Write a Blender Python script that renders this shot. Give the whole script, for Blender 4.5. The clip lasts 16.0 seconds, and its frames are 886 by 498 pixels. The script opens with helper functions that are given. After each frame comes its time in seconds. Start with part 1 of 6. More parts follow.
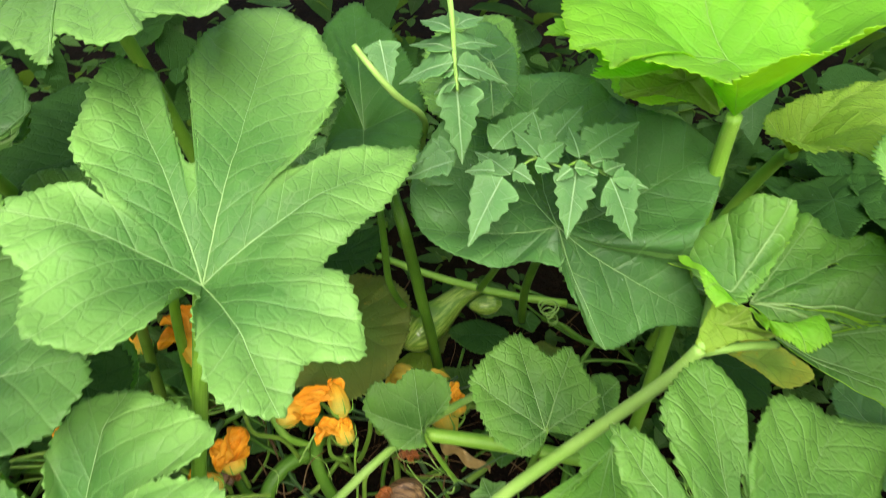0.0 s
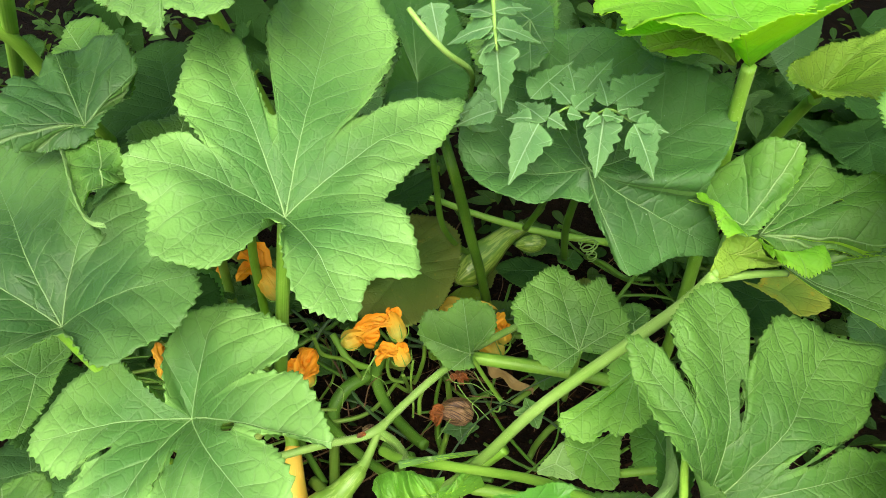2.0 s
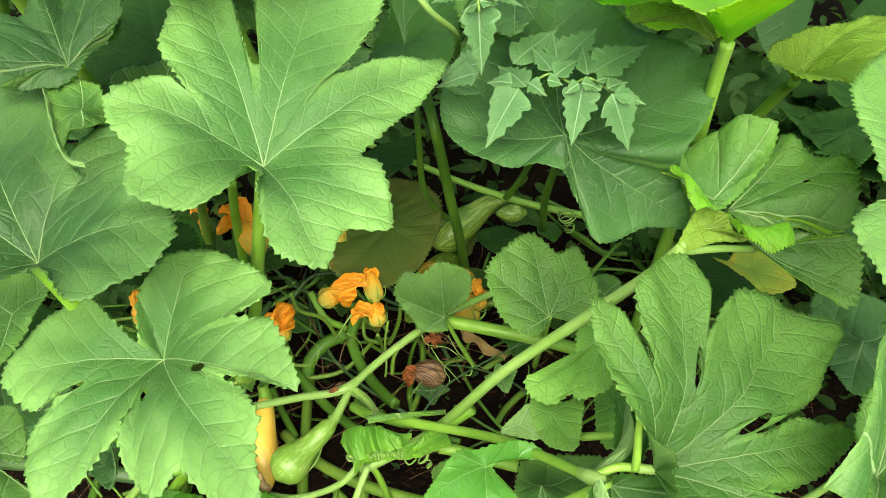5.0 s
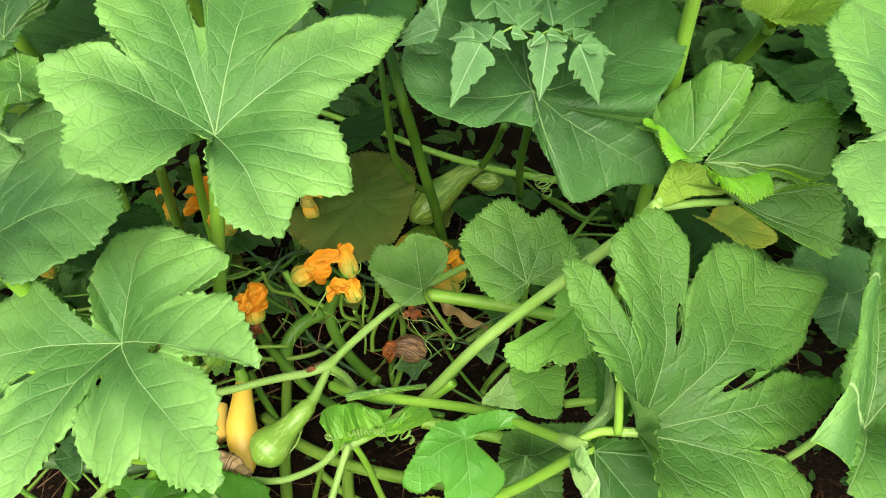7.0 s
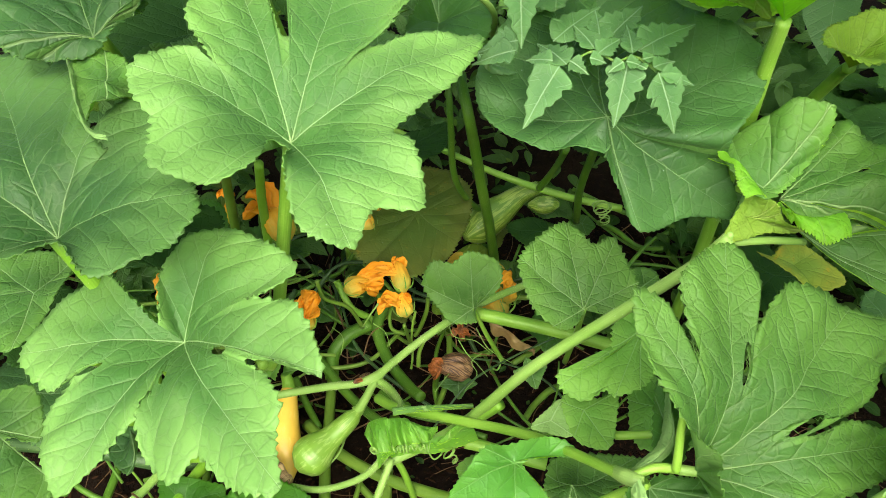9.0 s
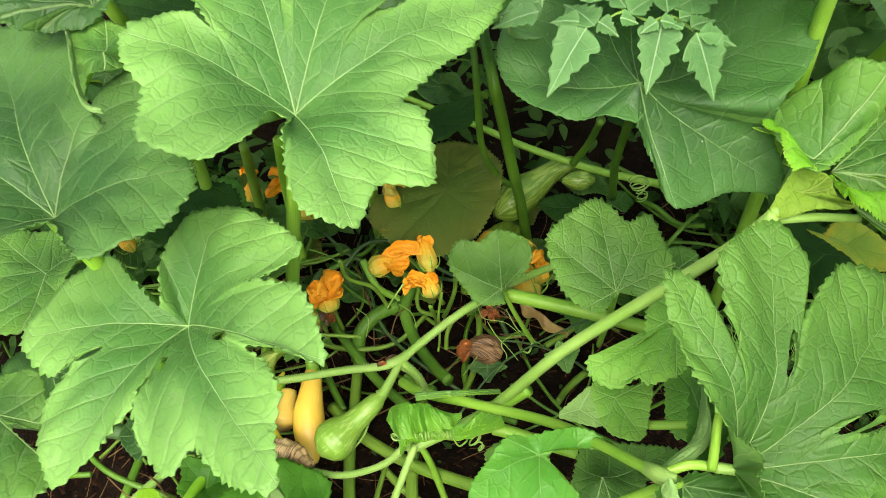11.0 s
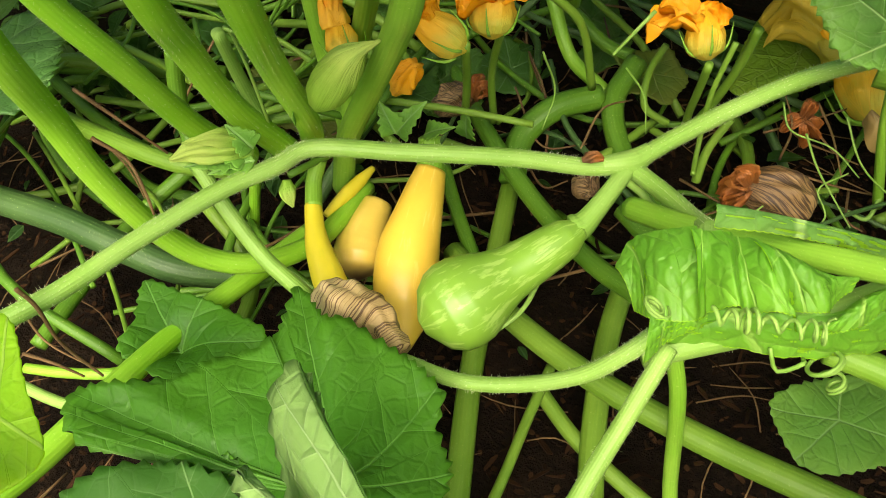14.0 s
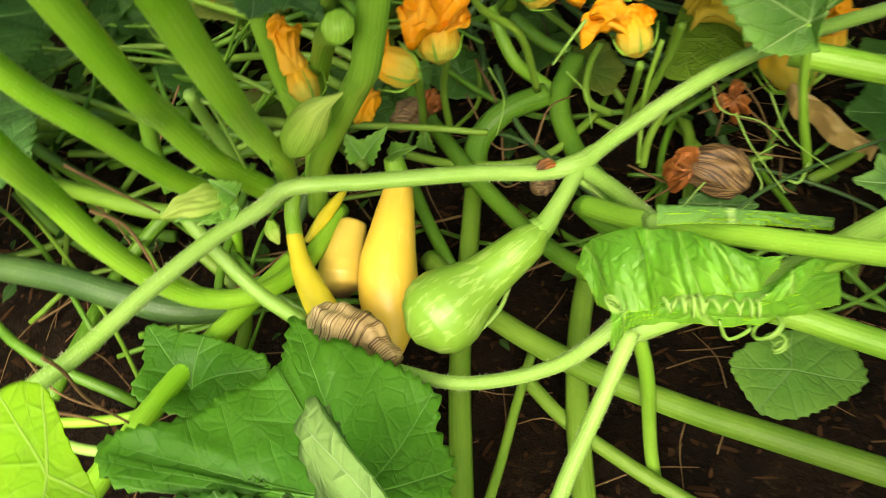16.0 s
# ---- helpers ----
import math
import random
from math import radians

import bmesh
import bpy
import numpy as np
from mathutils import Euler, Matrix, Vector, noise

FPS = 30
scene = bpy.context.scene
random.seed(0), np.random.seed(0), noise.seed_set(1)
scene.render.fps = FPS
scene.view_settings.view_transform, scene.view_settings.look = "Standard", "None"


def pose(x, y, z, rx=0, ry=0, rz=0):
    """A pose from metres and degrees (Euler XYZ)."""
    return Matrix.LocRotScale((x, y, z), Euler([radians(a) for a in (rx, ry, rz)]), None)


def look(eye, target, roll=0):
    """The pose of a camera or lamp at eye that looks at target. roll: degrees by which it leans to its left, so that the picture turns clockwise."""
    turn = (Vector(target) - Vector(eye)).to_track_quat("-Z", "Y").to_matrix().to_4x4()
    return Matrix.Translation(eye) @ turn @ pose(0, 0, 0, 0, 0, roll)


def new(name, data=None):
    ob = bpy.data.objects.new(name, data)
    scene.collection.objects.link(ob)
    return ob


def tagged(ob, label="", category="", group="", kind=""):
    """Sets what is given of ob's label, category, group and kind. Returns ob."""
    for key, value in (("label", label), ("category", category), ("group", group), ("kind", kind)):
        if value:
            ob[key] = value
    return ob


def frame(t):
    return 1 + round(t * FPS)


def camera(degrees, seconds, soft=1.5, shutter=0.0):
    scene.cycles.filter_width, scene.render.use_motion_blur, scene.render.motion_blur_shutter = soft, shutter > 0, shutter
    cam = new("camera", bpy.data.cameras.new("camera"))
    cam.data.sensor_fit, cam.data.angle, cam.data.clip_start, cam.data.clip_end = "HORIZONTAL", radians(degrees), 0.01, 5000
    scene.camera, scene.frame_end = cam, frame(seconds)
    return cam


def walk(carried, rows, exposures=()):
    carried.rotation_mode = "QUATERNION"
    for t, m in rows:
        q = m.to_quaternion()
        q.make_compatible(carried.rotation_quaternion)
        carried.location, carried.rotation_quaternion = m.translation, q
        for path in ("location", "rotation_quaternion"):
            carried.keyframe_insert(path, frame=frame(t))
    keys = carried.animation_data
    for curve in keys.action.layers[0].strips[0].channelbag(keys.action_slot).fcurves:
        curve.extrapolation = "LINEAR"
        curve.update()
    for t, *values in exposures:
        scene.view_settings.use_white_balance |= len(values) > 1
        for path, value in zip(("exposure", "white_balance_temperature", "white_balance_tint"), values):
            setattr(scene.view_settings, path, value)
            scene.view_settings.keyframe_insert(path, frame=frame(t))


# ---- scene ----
cam = camera(61.5, 16.0, 0.85, 0.4)
PATH = [
    (0, (0.006, 0.015, 0.834), (0.0, 1.516, -0.488), 0.3),
    (0.5, (0.018, -0.024, 0.862), (-0.014, 1.395, -0.547), 0.8),
    (1, (0.006, -0.05, 0.881), (-0.09, 1.369, -0.525), -1.5),
    (1.5, (-0.008, -0.047, 0.879), (-0.153, 1.358, -0.536), -4.6),
    (2, (0.014, -0.048, 0.881), (-0.134, 1.35, -0.541), -3.7),
    (2.5, (0.015, -0.05, 0.879), (-0.107, 1.341, -0.552), -2.0),
    (3, (0.016, -0.052, 0.883), (-0.08, 1.329, -0.561), -0.4),
    (3.5, (0.024, -0.052, 0.88), (-0.063, 1.317, -0.576), 0.8),
    (4, (0.016, -0.061, 0.88), (-0.079, 1.305, -0.578), 1.4),
    (4.2, (0.02, -0.063, 0.882), (-0.087, 1.301, -0.577), 1.0),
    (6.3, (0.03, -0.061, 0.867), (-0.057, 1.261, -0.631), -1.2),
    (6.5, (0.035, -0.059, 0.863), (-0.044, 1.261, -0.637), -1.2),
    (7, (0.038, -0.054, 0.857), (-0.036, 1.256, -0.653), -1.3),
    (7.5, (0.044, -0.053, 0.854), (-0.027, 1.255, -0.657), -0.7),
    (8, (0.036, -0.054, 0.859), (-0.051, 1.266, -0.641), -0.0),
    (8.5, (0.022, -0.055, 0.856), (-0.116, 1.282, -0.625), -0.5),
    (9, (0.019, -0.053, 0.856), (-0.16, 1.283, -0.621), -0.8),
    (9.2, (0.017, -0.055, 0.865), (-0.165, 1.271, -0.621), -0.5),
    (11.3, (0.042, -0.013, 0.809), (-0.25, 1.242, -0.721), -5.1),
    (11.5, (0.054, -0.003, 0.752), (-0.218, 1.208, -0.817), -5.2),
    (12, (0.031, 0.016, 0.672), (-0.173, 1.063, -1.019), -2.2),
    (12.5, (0.021, 0.038, 0.631), (-0.216, 1.086, -1.056), -2.1),
    (13, (-0.015, 0.073, 0.58), (-0.296, 1.131, -1.094), -2.5),
    (13.5, (-0.07, 0.124, 0.438), (-0.495, 1.187, -1.201), -5.1),
    (14, (-0.104, 0.134, 0.409), (-0.596, 1.202, -1.21), -3.9),
    (14.5, (-0.096, 0.139, 0.406), (-0.612, 1.203, -1.206), -3.5),
    (15, (-0.095, 0.132, 0.404), (-0.626, 1.197, -1.204), -4.3),
    (15.5, (-0.099, 0.128, 0.404), (-0.64, 1.186, -1.205), -6.4),
    (16, (-0.103, 0.128, 0.446), (-0.507, 1.182, -1.205), -8.1),
]
EXPOSURES = [(0, 1.03, 6500, 10), (9.2, 1.03, 6500, 10), (11.5, 1.0, 6700, 9), (12.5, 0.95, 6900, 8), (14.5, 1.2, 7500, 5), (16, 1.27, 7600, 4)]
walk(cam, [(t, look(eye, target, roll)) for t, eye, target, roll in PATH], EXPOSURES)
SKY, SUN = 0.13, 2.7

# ---- world and light ----
world = bpy.data.worlds.new("sky")
scene.world = world
world.use_nodes = True
wn = world.node_tree.nodes
sky = wn.new("ShaderNodeTexSky")
sky.sky_type = "NISHITA"
sky.sun_disc = False
sky.sun_elevation = radians(55)
sky.sun_rotation = radians(175)
sky.air_density = 1.0
sky.dust_density = 7.0
wn["Background"].inputs["Strength"].default_value = SKY
world.node_tree.links.new(sky.outputs[0], wn["Background"].inputs["Color"])
sun = new("sun", bpy.data.lights.new("sun", "SUN"))
sun.data.energy = SUN
sun.data.angle = radians(50)
sun.data.color = (1.0, 0.96, 0.88)
sun.matrix_world = look((0.1, -0.95, 1.9), (0, 0.35, 0))


# ---- node helpers ----
def shader(name):
    m = bpy.data.materials.new(name)
    m.use_nodes = True
    nt = m.node_tree
    return m, nt, nt.nodes["Principled BSDF"], nt.nodes["Material Output"]


def node(nt, kind, ins=(), **props):
    n = nt.nodes.new("ShaderNode" + kind)
    for k, v in props.items():
        setattr(n, k, v)
    for k, v in dict(ins).items():
        if isinstance(v, bpy.types.NodeSocket):
            nt.links.new(v, n.inputs[k])
        else:
            n.inputs[k].default_value = v
    return n


def calc(nt, op, a, b=0.0, c=0.0):
    return node(nt, "Math", {0: a, 1: b, 2: c}, operation=op).outputs[0]


def ramp(nt, x, lo, hi, a=0.0, b=1.0):
    return node(nt, "MapRange", {"Value": x, "From Min": lo, "From Max": hi, "To Min": a, "To Max": b}, interpolation_type="SMOOTHSTEP").outputs[0]


def mix(nt, f, a, b, blend="MIX"):
    n = nt.nodes.new("ShaderNodeMix")
    n.data_type, n.blend_type = "RGBA", blend
    for i, v in ((0, f), (6, a), (7, b)):
        if isinstance(v, bpy.types.NodeSocket):
            nt.links.new(v, n.inputs[i])
        else:
            n.inputs[i].default_value = (*v, 1) if isinstance(v, tuple) else v
    return n.outputs[2]


def noise_at(nt, co, scale, detail=3.0, rough=0.55, dist=0.0):
    return node(nt, "TexNoise", {"Vector": co, "Scale": scale, "Detail": detail, "Roughness": rough, "Distortion": dist}).outputs[0]


def bump(nt, h, strength, dist, into, chain=None):
    b = node(nt, "Bump", {"Height": h, "Strength": strength, "Distance": dist})
    if chain:
        nt.links.new(chain, b.inputs["Normal"])
    if into:
        nt.links.new(b.outputs[0], into)
    return b.outputs[0]


# ---- materials ----
def leaf_material(name, body, edge, vein, gloss=0.5, quilt=0.45, through_light=0.34, through_color=(0.35, 0.62, 0.06), speckle=0.0, spot=(0.3, 0.2, 0.05), under=False, shine=0.28):
    """A squash leaf: body and margin colour (the paler margin holds light falling on it), pale veins from the leaf's
    own vein map, quilted relief, light that passes through.
    """
    m, nt, bsdf, out = shader(name)
    uv = node(nt, "UVMap", uv_map="veins").outputs[0]
    sep = node(nt, "SeparateXYZ", {0: uv})
    along, off = sep.outputs[0], sep.outputs[1]
    co = node(nt, "TexCoord").outputs["Object"]
    rim = node(nt, "UVMap", uv_map="margin").outputs[0]
    rim = node(nt, "SeparateXYZ", {0: rim}).outputs[0]
    wob = calc(nt, "SUBTRACT", noise_at(nt, co, 55, 2), 0.5)
    off_w = calc(nt, "ABSOLUTE", calc(nt, "MULTIPLY_ADD", wob, 0.0016, off))
    flat_off = calc(nt, "ABSOLUTE", off)
    width = calc(nt, "MAXIMUM", calc(nt, "MULTIPLY_ADD", along, -0.0030, 0.00052), 0.00018)
    rel = calc(nt, "DIVIDE", off_w, width)
    main = ramp(nt, rel, 0.5, 1.5, 1.0, 0.0)
    flank_shade = ramp(nt, rel, 1.0, 7.0, 1.0, 0.0)
    # side veins leave the main vein in turn on either side and bend towards the tip
    slant = calc(nt, "MULTIPLY_ADD", flat_off, -0.95, along)
    slant = calc(nt, "MULTIPLY_ADD", calc(nt, "SIGN", off), 0.006, slant)
    slant = calc(nt, "MULTIPLY_ADD", calc(nt, "MULTIPLY", off, off), 3.0, slant)
    slant = calc(nt, "MULTIPLY_ADD", wob, 0.004, slant)
    gap = calc(nt, "PINGPONG", slant, 0.0105)
    crease = ramp(nt, gap, 0.0, 0.0022, 1.0, 0.0)
    pillow = ramp(nt, gap, 0.0, 0.008)
    second = ramp(nt, gap, 0.0001, 0.00055, 1.0, 0.0)
    bent = node(nt, "VectorMath", {0: co, 1: node(nt, "VectorMath", {0: node(nt, "TexNoise", {"Vector": co, "Scale": 45.0, "Detail": 2.0}).outputs[1], "Scale": 0.011}, operation="SCALE").outputs[0]}, operation="ADD").outputs[0]
    cells = node(nt, "TexVoronoi", {"Vector": bent, "Scale": 100.0}, feature="DISTANCE_TO_EDGE").outputs[0]
    small = ramp(nt, cells, 0.0, 0.05, 1.0, 0.0)
    net_d = node(nt, "TexVoronoi", {"Vector": bent, "Scale": 230.0}, feature="DISTANCE_TO_EDGE").outputs[0]
    net = ramp(nt, net_d, 0.0, 0.12, 1.0, 0.0)
    big = noise_at(nt, co, 13, 3)
    mid = noise_at(nt, co, 70, 3, 0.6)
    fine = noise_at(nt, co, 620, 3, 0.7)
    rnd = node(nt, "ObjectInfo").outputs["Random"]
    # lighter towards the margin: light on the lobe ends, put into the colour
    blend = calc(nt, "MULTIPLY_ADD", calc(nt, "SUBTRACT", big, 0.5), 0.7, rim)
    col = mix(nt, ramp(nt, blend, 0.35, 1.05), body, edge)
    col = mix(nt, ramp(nt, big, 0.38, 0.7, 0.0, 0.45), col, tuple(c * 0.62 for c in body))
    col = mix(nt, ramp(nt, mid, 0.5, 0.8, 0.0, 0.22), col, edge)
    # groove shade between the cells and beside the main veins, painted into the colour
    col = mix(nt, calc(nt, "MULTIPLY", ramp(nt, cells, 0.0, 0.10, 1.0, 0.0), 0.32), col, tuple(c * 0.6 for c in body))
    col = mix(nt, calc(nt, "MULTIPLY", flank_shade, 0.2), col, tuple(c * 0.6 for c in body))
    col = mix(nt, calc(nt, "MULTIPLY", net, 0.05), col, vein)
    col = mix(nt, calc(nt, "MULTIPLY", small, 0.17), col, vein)
    col = mix(nt, calc(nt, "MULTIPLY", second, 0.38), col, vein)
    col = mix(nt, calc(nt, "MULTIPLY", main, 0.8), col, vein)
    dots = node(nt, "TexVoronoi", {"Vector": co, "Scale": 130.0})
    pick = calc(nt, "GREATER_THAN", node(nt, "SeparateXYZ", {0: dots.outputs["Color"]}).outputs[0], 0.93)
    col = mix(nt, calc(nt, "MULTIPLY", pick, ramp(nt, dots.outputs["Distance"], 0.03, 0.10, 0.55, 0.0)), col, (0.55, 0.62, 0.42))
    if speckle:
        sp = noise_at(nt, co, 90, 3, 0.6)
        col = mix(nt, ramp(nt, sp, 0.62 - 0.1 * speckle, 0.75, 0.0, 0.9), col, spot)
        brown = node(nt, "TexVoronoi", {"Vector": co, "Scale": 150.0}).outputs[0]
        col = mix(nt, calc(nt, "MULTIPLY", ramp(nt, brown, 0.04, 0.16, 0.8, 0.0), ramp(nt, mid, 0.52, 0.6)), col, (0.16, 0.09, 0.02))
    hsv = node(nt, "HueSaturation", {"Hue": 0.5, "Saturation": 1.0, "Value": ramp(nt, rnd, 0.0, 1.0, 0.88, 1.1), "Color": col}).outputs[0]
    nt.links.new(hsv, bsdf.inputs["Base Color"])
    nt.links.new(ramp(nt, mid, 0.3, 0.75, gloss - 0.06, gloss + 0.12), bsdf.inputs["Roughness"])
    bsdf.inputs["Specular IOR Level"].default_value = shine
    sign = 1.0 if under else -1.0
    h = calc(nt, "MULTIPLY", ramp(nt, cells, 0.0, 0.14), 0.30)
    h = calc(nt, "MULTIPLY_ADD", ramp(nt, net_d, 0.0, 0.3), 0.10, h)
    h = calc(nt, "MULTIPLY_ADD", second, 0.25 * sign, h)
    h = calc(nt, "MULTIPLY_ADD", crease, 0.4 * sign, h)
    h = calc(nt, "MULTIPLY_ADD", pillow, -0.28 * sign, h)
    h = calc(nt, "MULTIPLY_ADD", main, 1.0 * sign, h)
    h = calc(nt, "MULTIPLY_ADD", fine, 0.10, h)
    nrm = bump(nt, h, quilt, 0.0021, bsdf.inputs["Normal"])
    tr = node(nt, "BsdfTranslucent", {"Color": mix(nt, calc(nt, "MULTIPLY", main, 0.6), through_color, tuple(min(1, c * 0.7) for c in through_color)), "Normal": nrm})
    mx = node(nt, "MixShader", {0: through_light})
    nt.links.new(bsdf.outputs[0], mx.inputs[1])
    nt.links.new(tr.outputs[0], mx.inputs[2])
    nt.links.new(mx.outputs[0], out.inputs["Surface"])
    return m


def stem_material(name, base, tip, groove, rough=0.45, fuzz=0.5):
    """A ribbed, slightly hairy green stalk; u runs round it, v along it."""
    m, nt, bsdf, out = shader(name)
    uv = node(nt, "UVMap", uv_map="veins").outputs[0]
    sep = node(nt, "SeparateXYZ", {0: uv})
    co = node(nt, "TexCoord").outputs["Object"]
    ribs = calc(nt, "PINGPONG", calc(nt, "MULTIPLY", sep.outputs[0], 9.0), 0.5)
    line = ramp(nt, ribs, 0.05, 0.4, 0.0, 1.0)
    streak = noise_at(nt, node(nt, "Mapping", {"Vector": uv, "Scale": (26, 3, 1)}).outputs[0], 1.0, 3)
    big = noise_at(nt, co, 22, 3)
    fine = noise_at(nt, co, 900, 2)
    col = mix(nt, ramp(nt, big, 0.3, 0.7), base, tip)
    col = mix(nt, calc(nt, "MULTIPLY", calc(nt, "SUBTRACT", 1.0, line), 0.10), col, groove)
    col = mix(nt, ramp(nt, streak, 0.45, 0.8, 0.0, 0.4), col, tip)
    col = mix(nt, ramp(nt, fine, 0.62, 0.8, 0.0, fuzz), col, (0.55, 0.70, 0.25))
    nt.links.new(col, bsdf.inputs["Base Color"])
    bsdf.inputs["Roughness"].default_value = rough
    bsdf.inputs["Specular IOR Level"].default_value = 0.35
    bsdf.inputs["Subsurface Weight"].default_value = 0.0
    h = calc(nt, "MULTIPLY_ADD", fine, 0.25, calc(nt, "MULTIPLY", line, 0.5))
    bump(nt, h, 0.3, 0.0006, bsdf.inputs["Normal"])
    tr = node(nt, "BsdfTranslucent", {"Color": (*tip, 1)})
    mx = node(nt, "MixShader", {0: 0.12})
    nt.links.new(bsdf.outputs[0], mx.inputs[1])
    nt.links.new(tr.outputs[0], mx.inputs[2])
    nt.links.new(mx.outputs[0], out.inputs["Surface"])
    return m


def skin_material(name, base, stripe, amount, scale=(14, 5, 1), rough=0.28, end=None, band=(0.58, 0.70)):
    """Fruit skin with pale streaks along it."""
    m, nt, bsdf, out = shader(name)
    uv = node(nt, "UVMap", uv_map="veins").outputs[0]
    co = node(nt, "TexCoord").outputs["Object"]
    st = noise_at(nt, node(nt, "Mapping", {"Vector": uv, "Scale": scale}).outputs[0], 1.0, 4, 0.6, 0.4)
    big = noise_at(nt, co, 30, 3)
    col = mix(nt, ramp(nt, big, 0.3, 0.7, 0.0, 0.5), base, tuple(c * 0.75 for c in base))
    col = mix(nt, ramp(nt, st, band[0], band[1], 0.0, amount), col, stripe)
    if end:
        sep = node(nt, "SeparateXYZ", {0: uv})
        wav = calc(nt, "MULTIPLY_ADD", calc(nt, "SUBTRACT", big, 0.5), 0.3, sep.outputs[1])
        col = mix(nt, ramp(nt, wav, 0.0, 0.22, 1.0, 0.0), col, end)
    nt.links.new(col, bsdf.inputs["Base Color"])
    bsdf.inputs["Roughness"].default_value = rough
    bsdf.inputs["Coat Weight"].default_value = 0.15
    bump(nt, noise_at(nt, co, 160, 3), 0.12, 0.001, bsdf.inputs["Normal"])
    return m


def petal_material(name, base, tip, vein, rough=0.55, thin=0.35, lines=(0.5, 0.72, 0.55)):
    m, nt, bsdf, out = shader(name)
    uv = node(nt, "UVMap", uv_map="veins").outputs[0]
    sep = node(nt, "SeparateXYZ", {0: uv})
    co = node(nt, "TexCoord").outputs["Object"]
    st = noise_at(nt, node(nt, "Mapping", {"Vector": uv, "Scale": (34, 2.2, 1)}).outputs[0], 1.0, 3)
    n = noise_at(nt, co, 120, 3)
    col = mix(nt, ramp(nt, calc(nt, "MULTIPLY_ADD", calc(nt, "SUBTRACT", n, 0.5), 0.5, sep.outputs[1]), 0.15, 0.7), base, tip)
    col = mix(nt, ramp(nt, st, lines[0], lines[1], 0.0, lines[2]), col, vein)
    nt.links.new(col, bsdf.inputs["Base Color"])
    bsdf.inputs["Roughness"].default_value = rough
    bump(nt, calc(nt, "MULTIPLY_ADD", n, 0.5, st), 0.6, 0.0015, bsdf.inputs["Normal"])
    tr = node(nt, "BsdfTranslucent", {"Color": (*tip, 1)})
    mx = node(nt, "MixShader", {0: thin})
    nt.links.new(bsdf.outputs[0], mx.inputs[1])
    nt.links.new(tr.outputs[0], mx.inputs[2])
    nt.links.new(mx.outputs[0], out.inputs["Surface"])
    return m


def soil_material():
    m, nt, bsdf, out = shader("shade_darkened_soil")
    co = node(nt, "TexCoord").outputs["Object"]
    big = noise_at(nt, co, 9, 4)
    mid = noise_at(nt, co, 60, 5, 0.65)
    fine = noise_at(nt, co, 320, 4, 0.7)
    chips = node(nt, "TexVoronoi", {"Vector": node(nt, "Mapping", {"Vector": co, "Scale": (1, 2.6, 1), "Rotation": (0, 0, 0.7)}).outputs[0], "Scale": 70.0}).outputs
    # dark brown soil taken down to near-black: leaf shade is in these colours
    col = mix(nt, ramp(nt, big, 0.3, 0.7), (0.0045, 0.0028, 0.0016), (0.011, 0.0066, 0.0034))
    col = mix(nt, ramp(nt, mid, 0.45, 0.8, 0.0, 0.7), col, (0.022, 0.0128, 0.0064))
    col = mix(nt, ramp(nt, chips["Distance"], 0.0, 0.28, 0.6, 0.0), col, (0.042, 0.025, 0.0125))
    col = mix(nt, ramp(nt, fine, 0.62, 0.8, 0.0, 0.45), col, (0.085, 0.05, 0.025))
    nt.links.new(col, bsdf.inputs["Base Color"])
    bsdf.inputs["Roughness"].default_value = 0.9
    bsdf.inputs["Specular IOR Level"].default_value = 0.08
    h = calc(nt, "MULTIPLY_ADD", fine, 0.4, mid)
    bump(nt, h, 1.0, 0.012, bsdf.inputs["Normal"])
    return m


BRIGHT = leaf_material("bright_leaf", (0.058, 0.164, 0.036), (0.198, 0.405, 0.090), (0.34, 0.52, 0.19))
MID = leaf_material("mid_leaf", (0.049, 0.138, 0.024), (0.122, 0.275, 0.043), (0.30, 0.46, 0.16), quilt=0.58)
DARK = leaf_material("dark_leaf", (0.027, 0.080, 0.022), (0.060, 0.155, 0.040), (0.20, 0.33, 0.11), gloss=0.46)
# DARK with a brighter edge: sky light on its tilted lobes, painted in
EDGE_LIT = leaf_material("edge_lit_leaf", (0.030, 0.088, 0.023), (0.120, 0.265, 0.062), (0.26, 0.41, 0.14), gloss=0.46)
# near-black green: the deep shade under the canopy is put into the colour
DEEP_SHADE = leaf_material("deep_shade_leaf", (0.012, 0.042, 0.008), (0.020, 0.060, 0.010), (0.05, 0.11, 0.03), gloss=0.7, through_light=0.2, shine=0.08)
UNDER = leaf_material("leaf_underside", (0.150, 0.330, 0.075), (0.190, 0.390, 0.085), (0.36, 0.56, 0.20), gloss=0.6, under=True)
# base colour raised too: the glow of light through the leaf is painted in
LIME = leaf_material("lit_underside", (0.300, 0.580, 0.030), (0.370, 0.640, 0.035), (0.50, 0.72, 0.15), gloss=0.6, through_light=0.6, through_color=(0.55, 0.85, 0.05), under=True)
YELLOW = leaf_material("yellowing_leaf", (0.265, 0.430, 0.060), (0.430, 0.470, 0.050), (0.20, 0.38, 0.05), gloss=0.55, quilt=0.25, speckle=0.3, spot=(0.62, 0.42, 0.03), through_color=(0.7, 0.7, 0.05))
PALE = leaf_material("pale_leaf", (0.210, 0.380, 0.110), (0.270, 0.450, 0.130), (0.40, 0.58, 0.24), gloss=0.6, under=True)
TOMATO = leaf_material("tomato_leaf", (0.085, 0.215, 0.070), (0.140, 0.300, 0.100), (0.34, 0.52, 0.24), gloss=0.6, quilt=0.3)
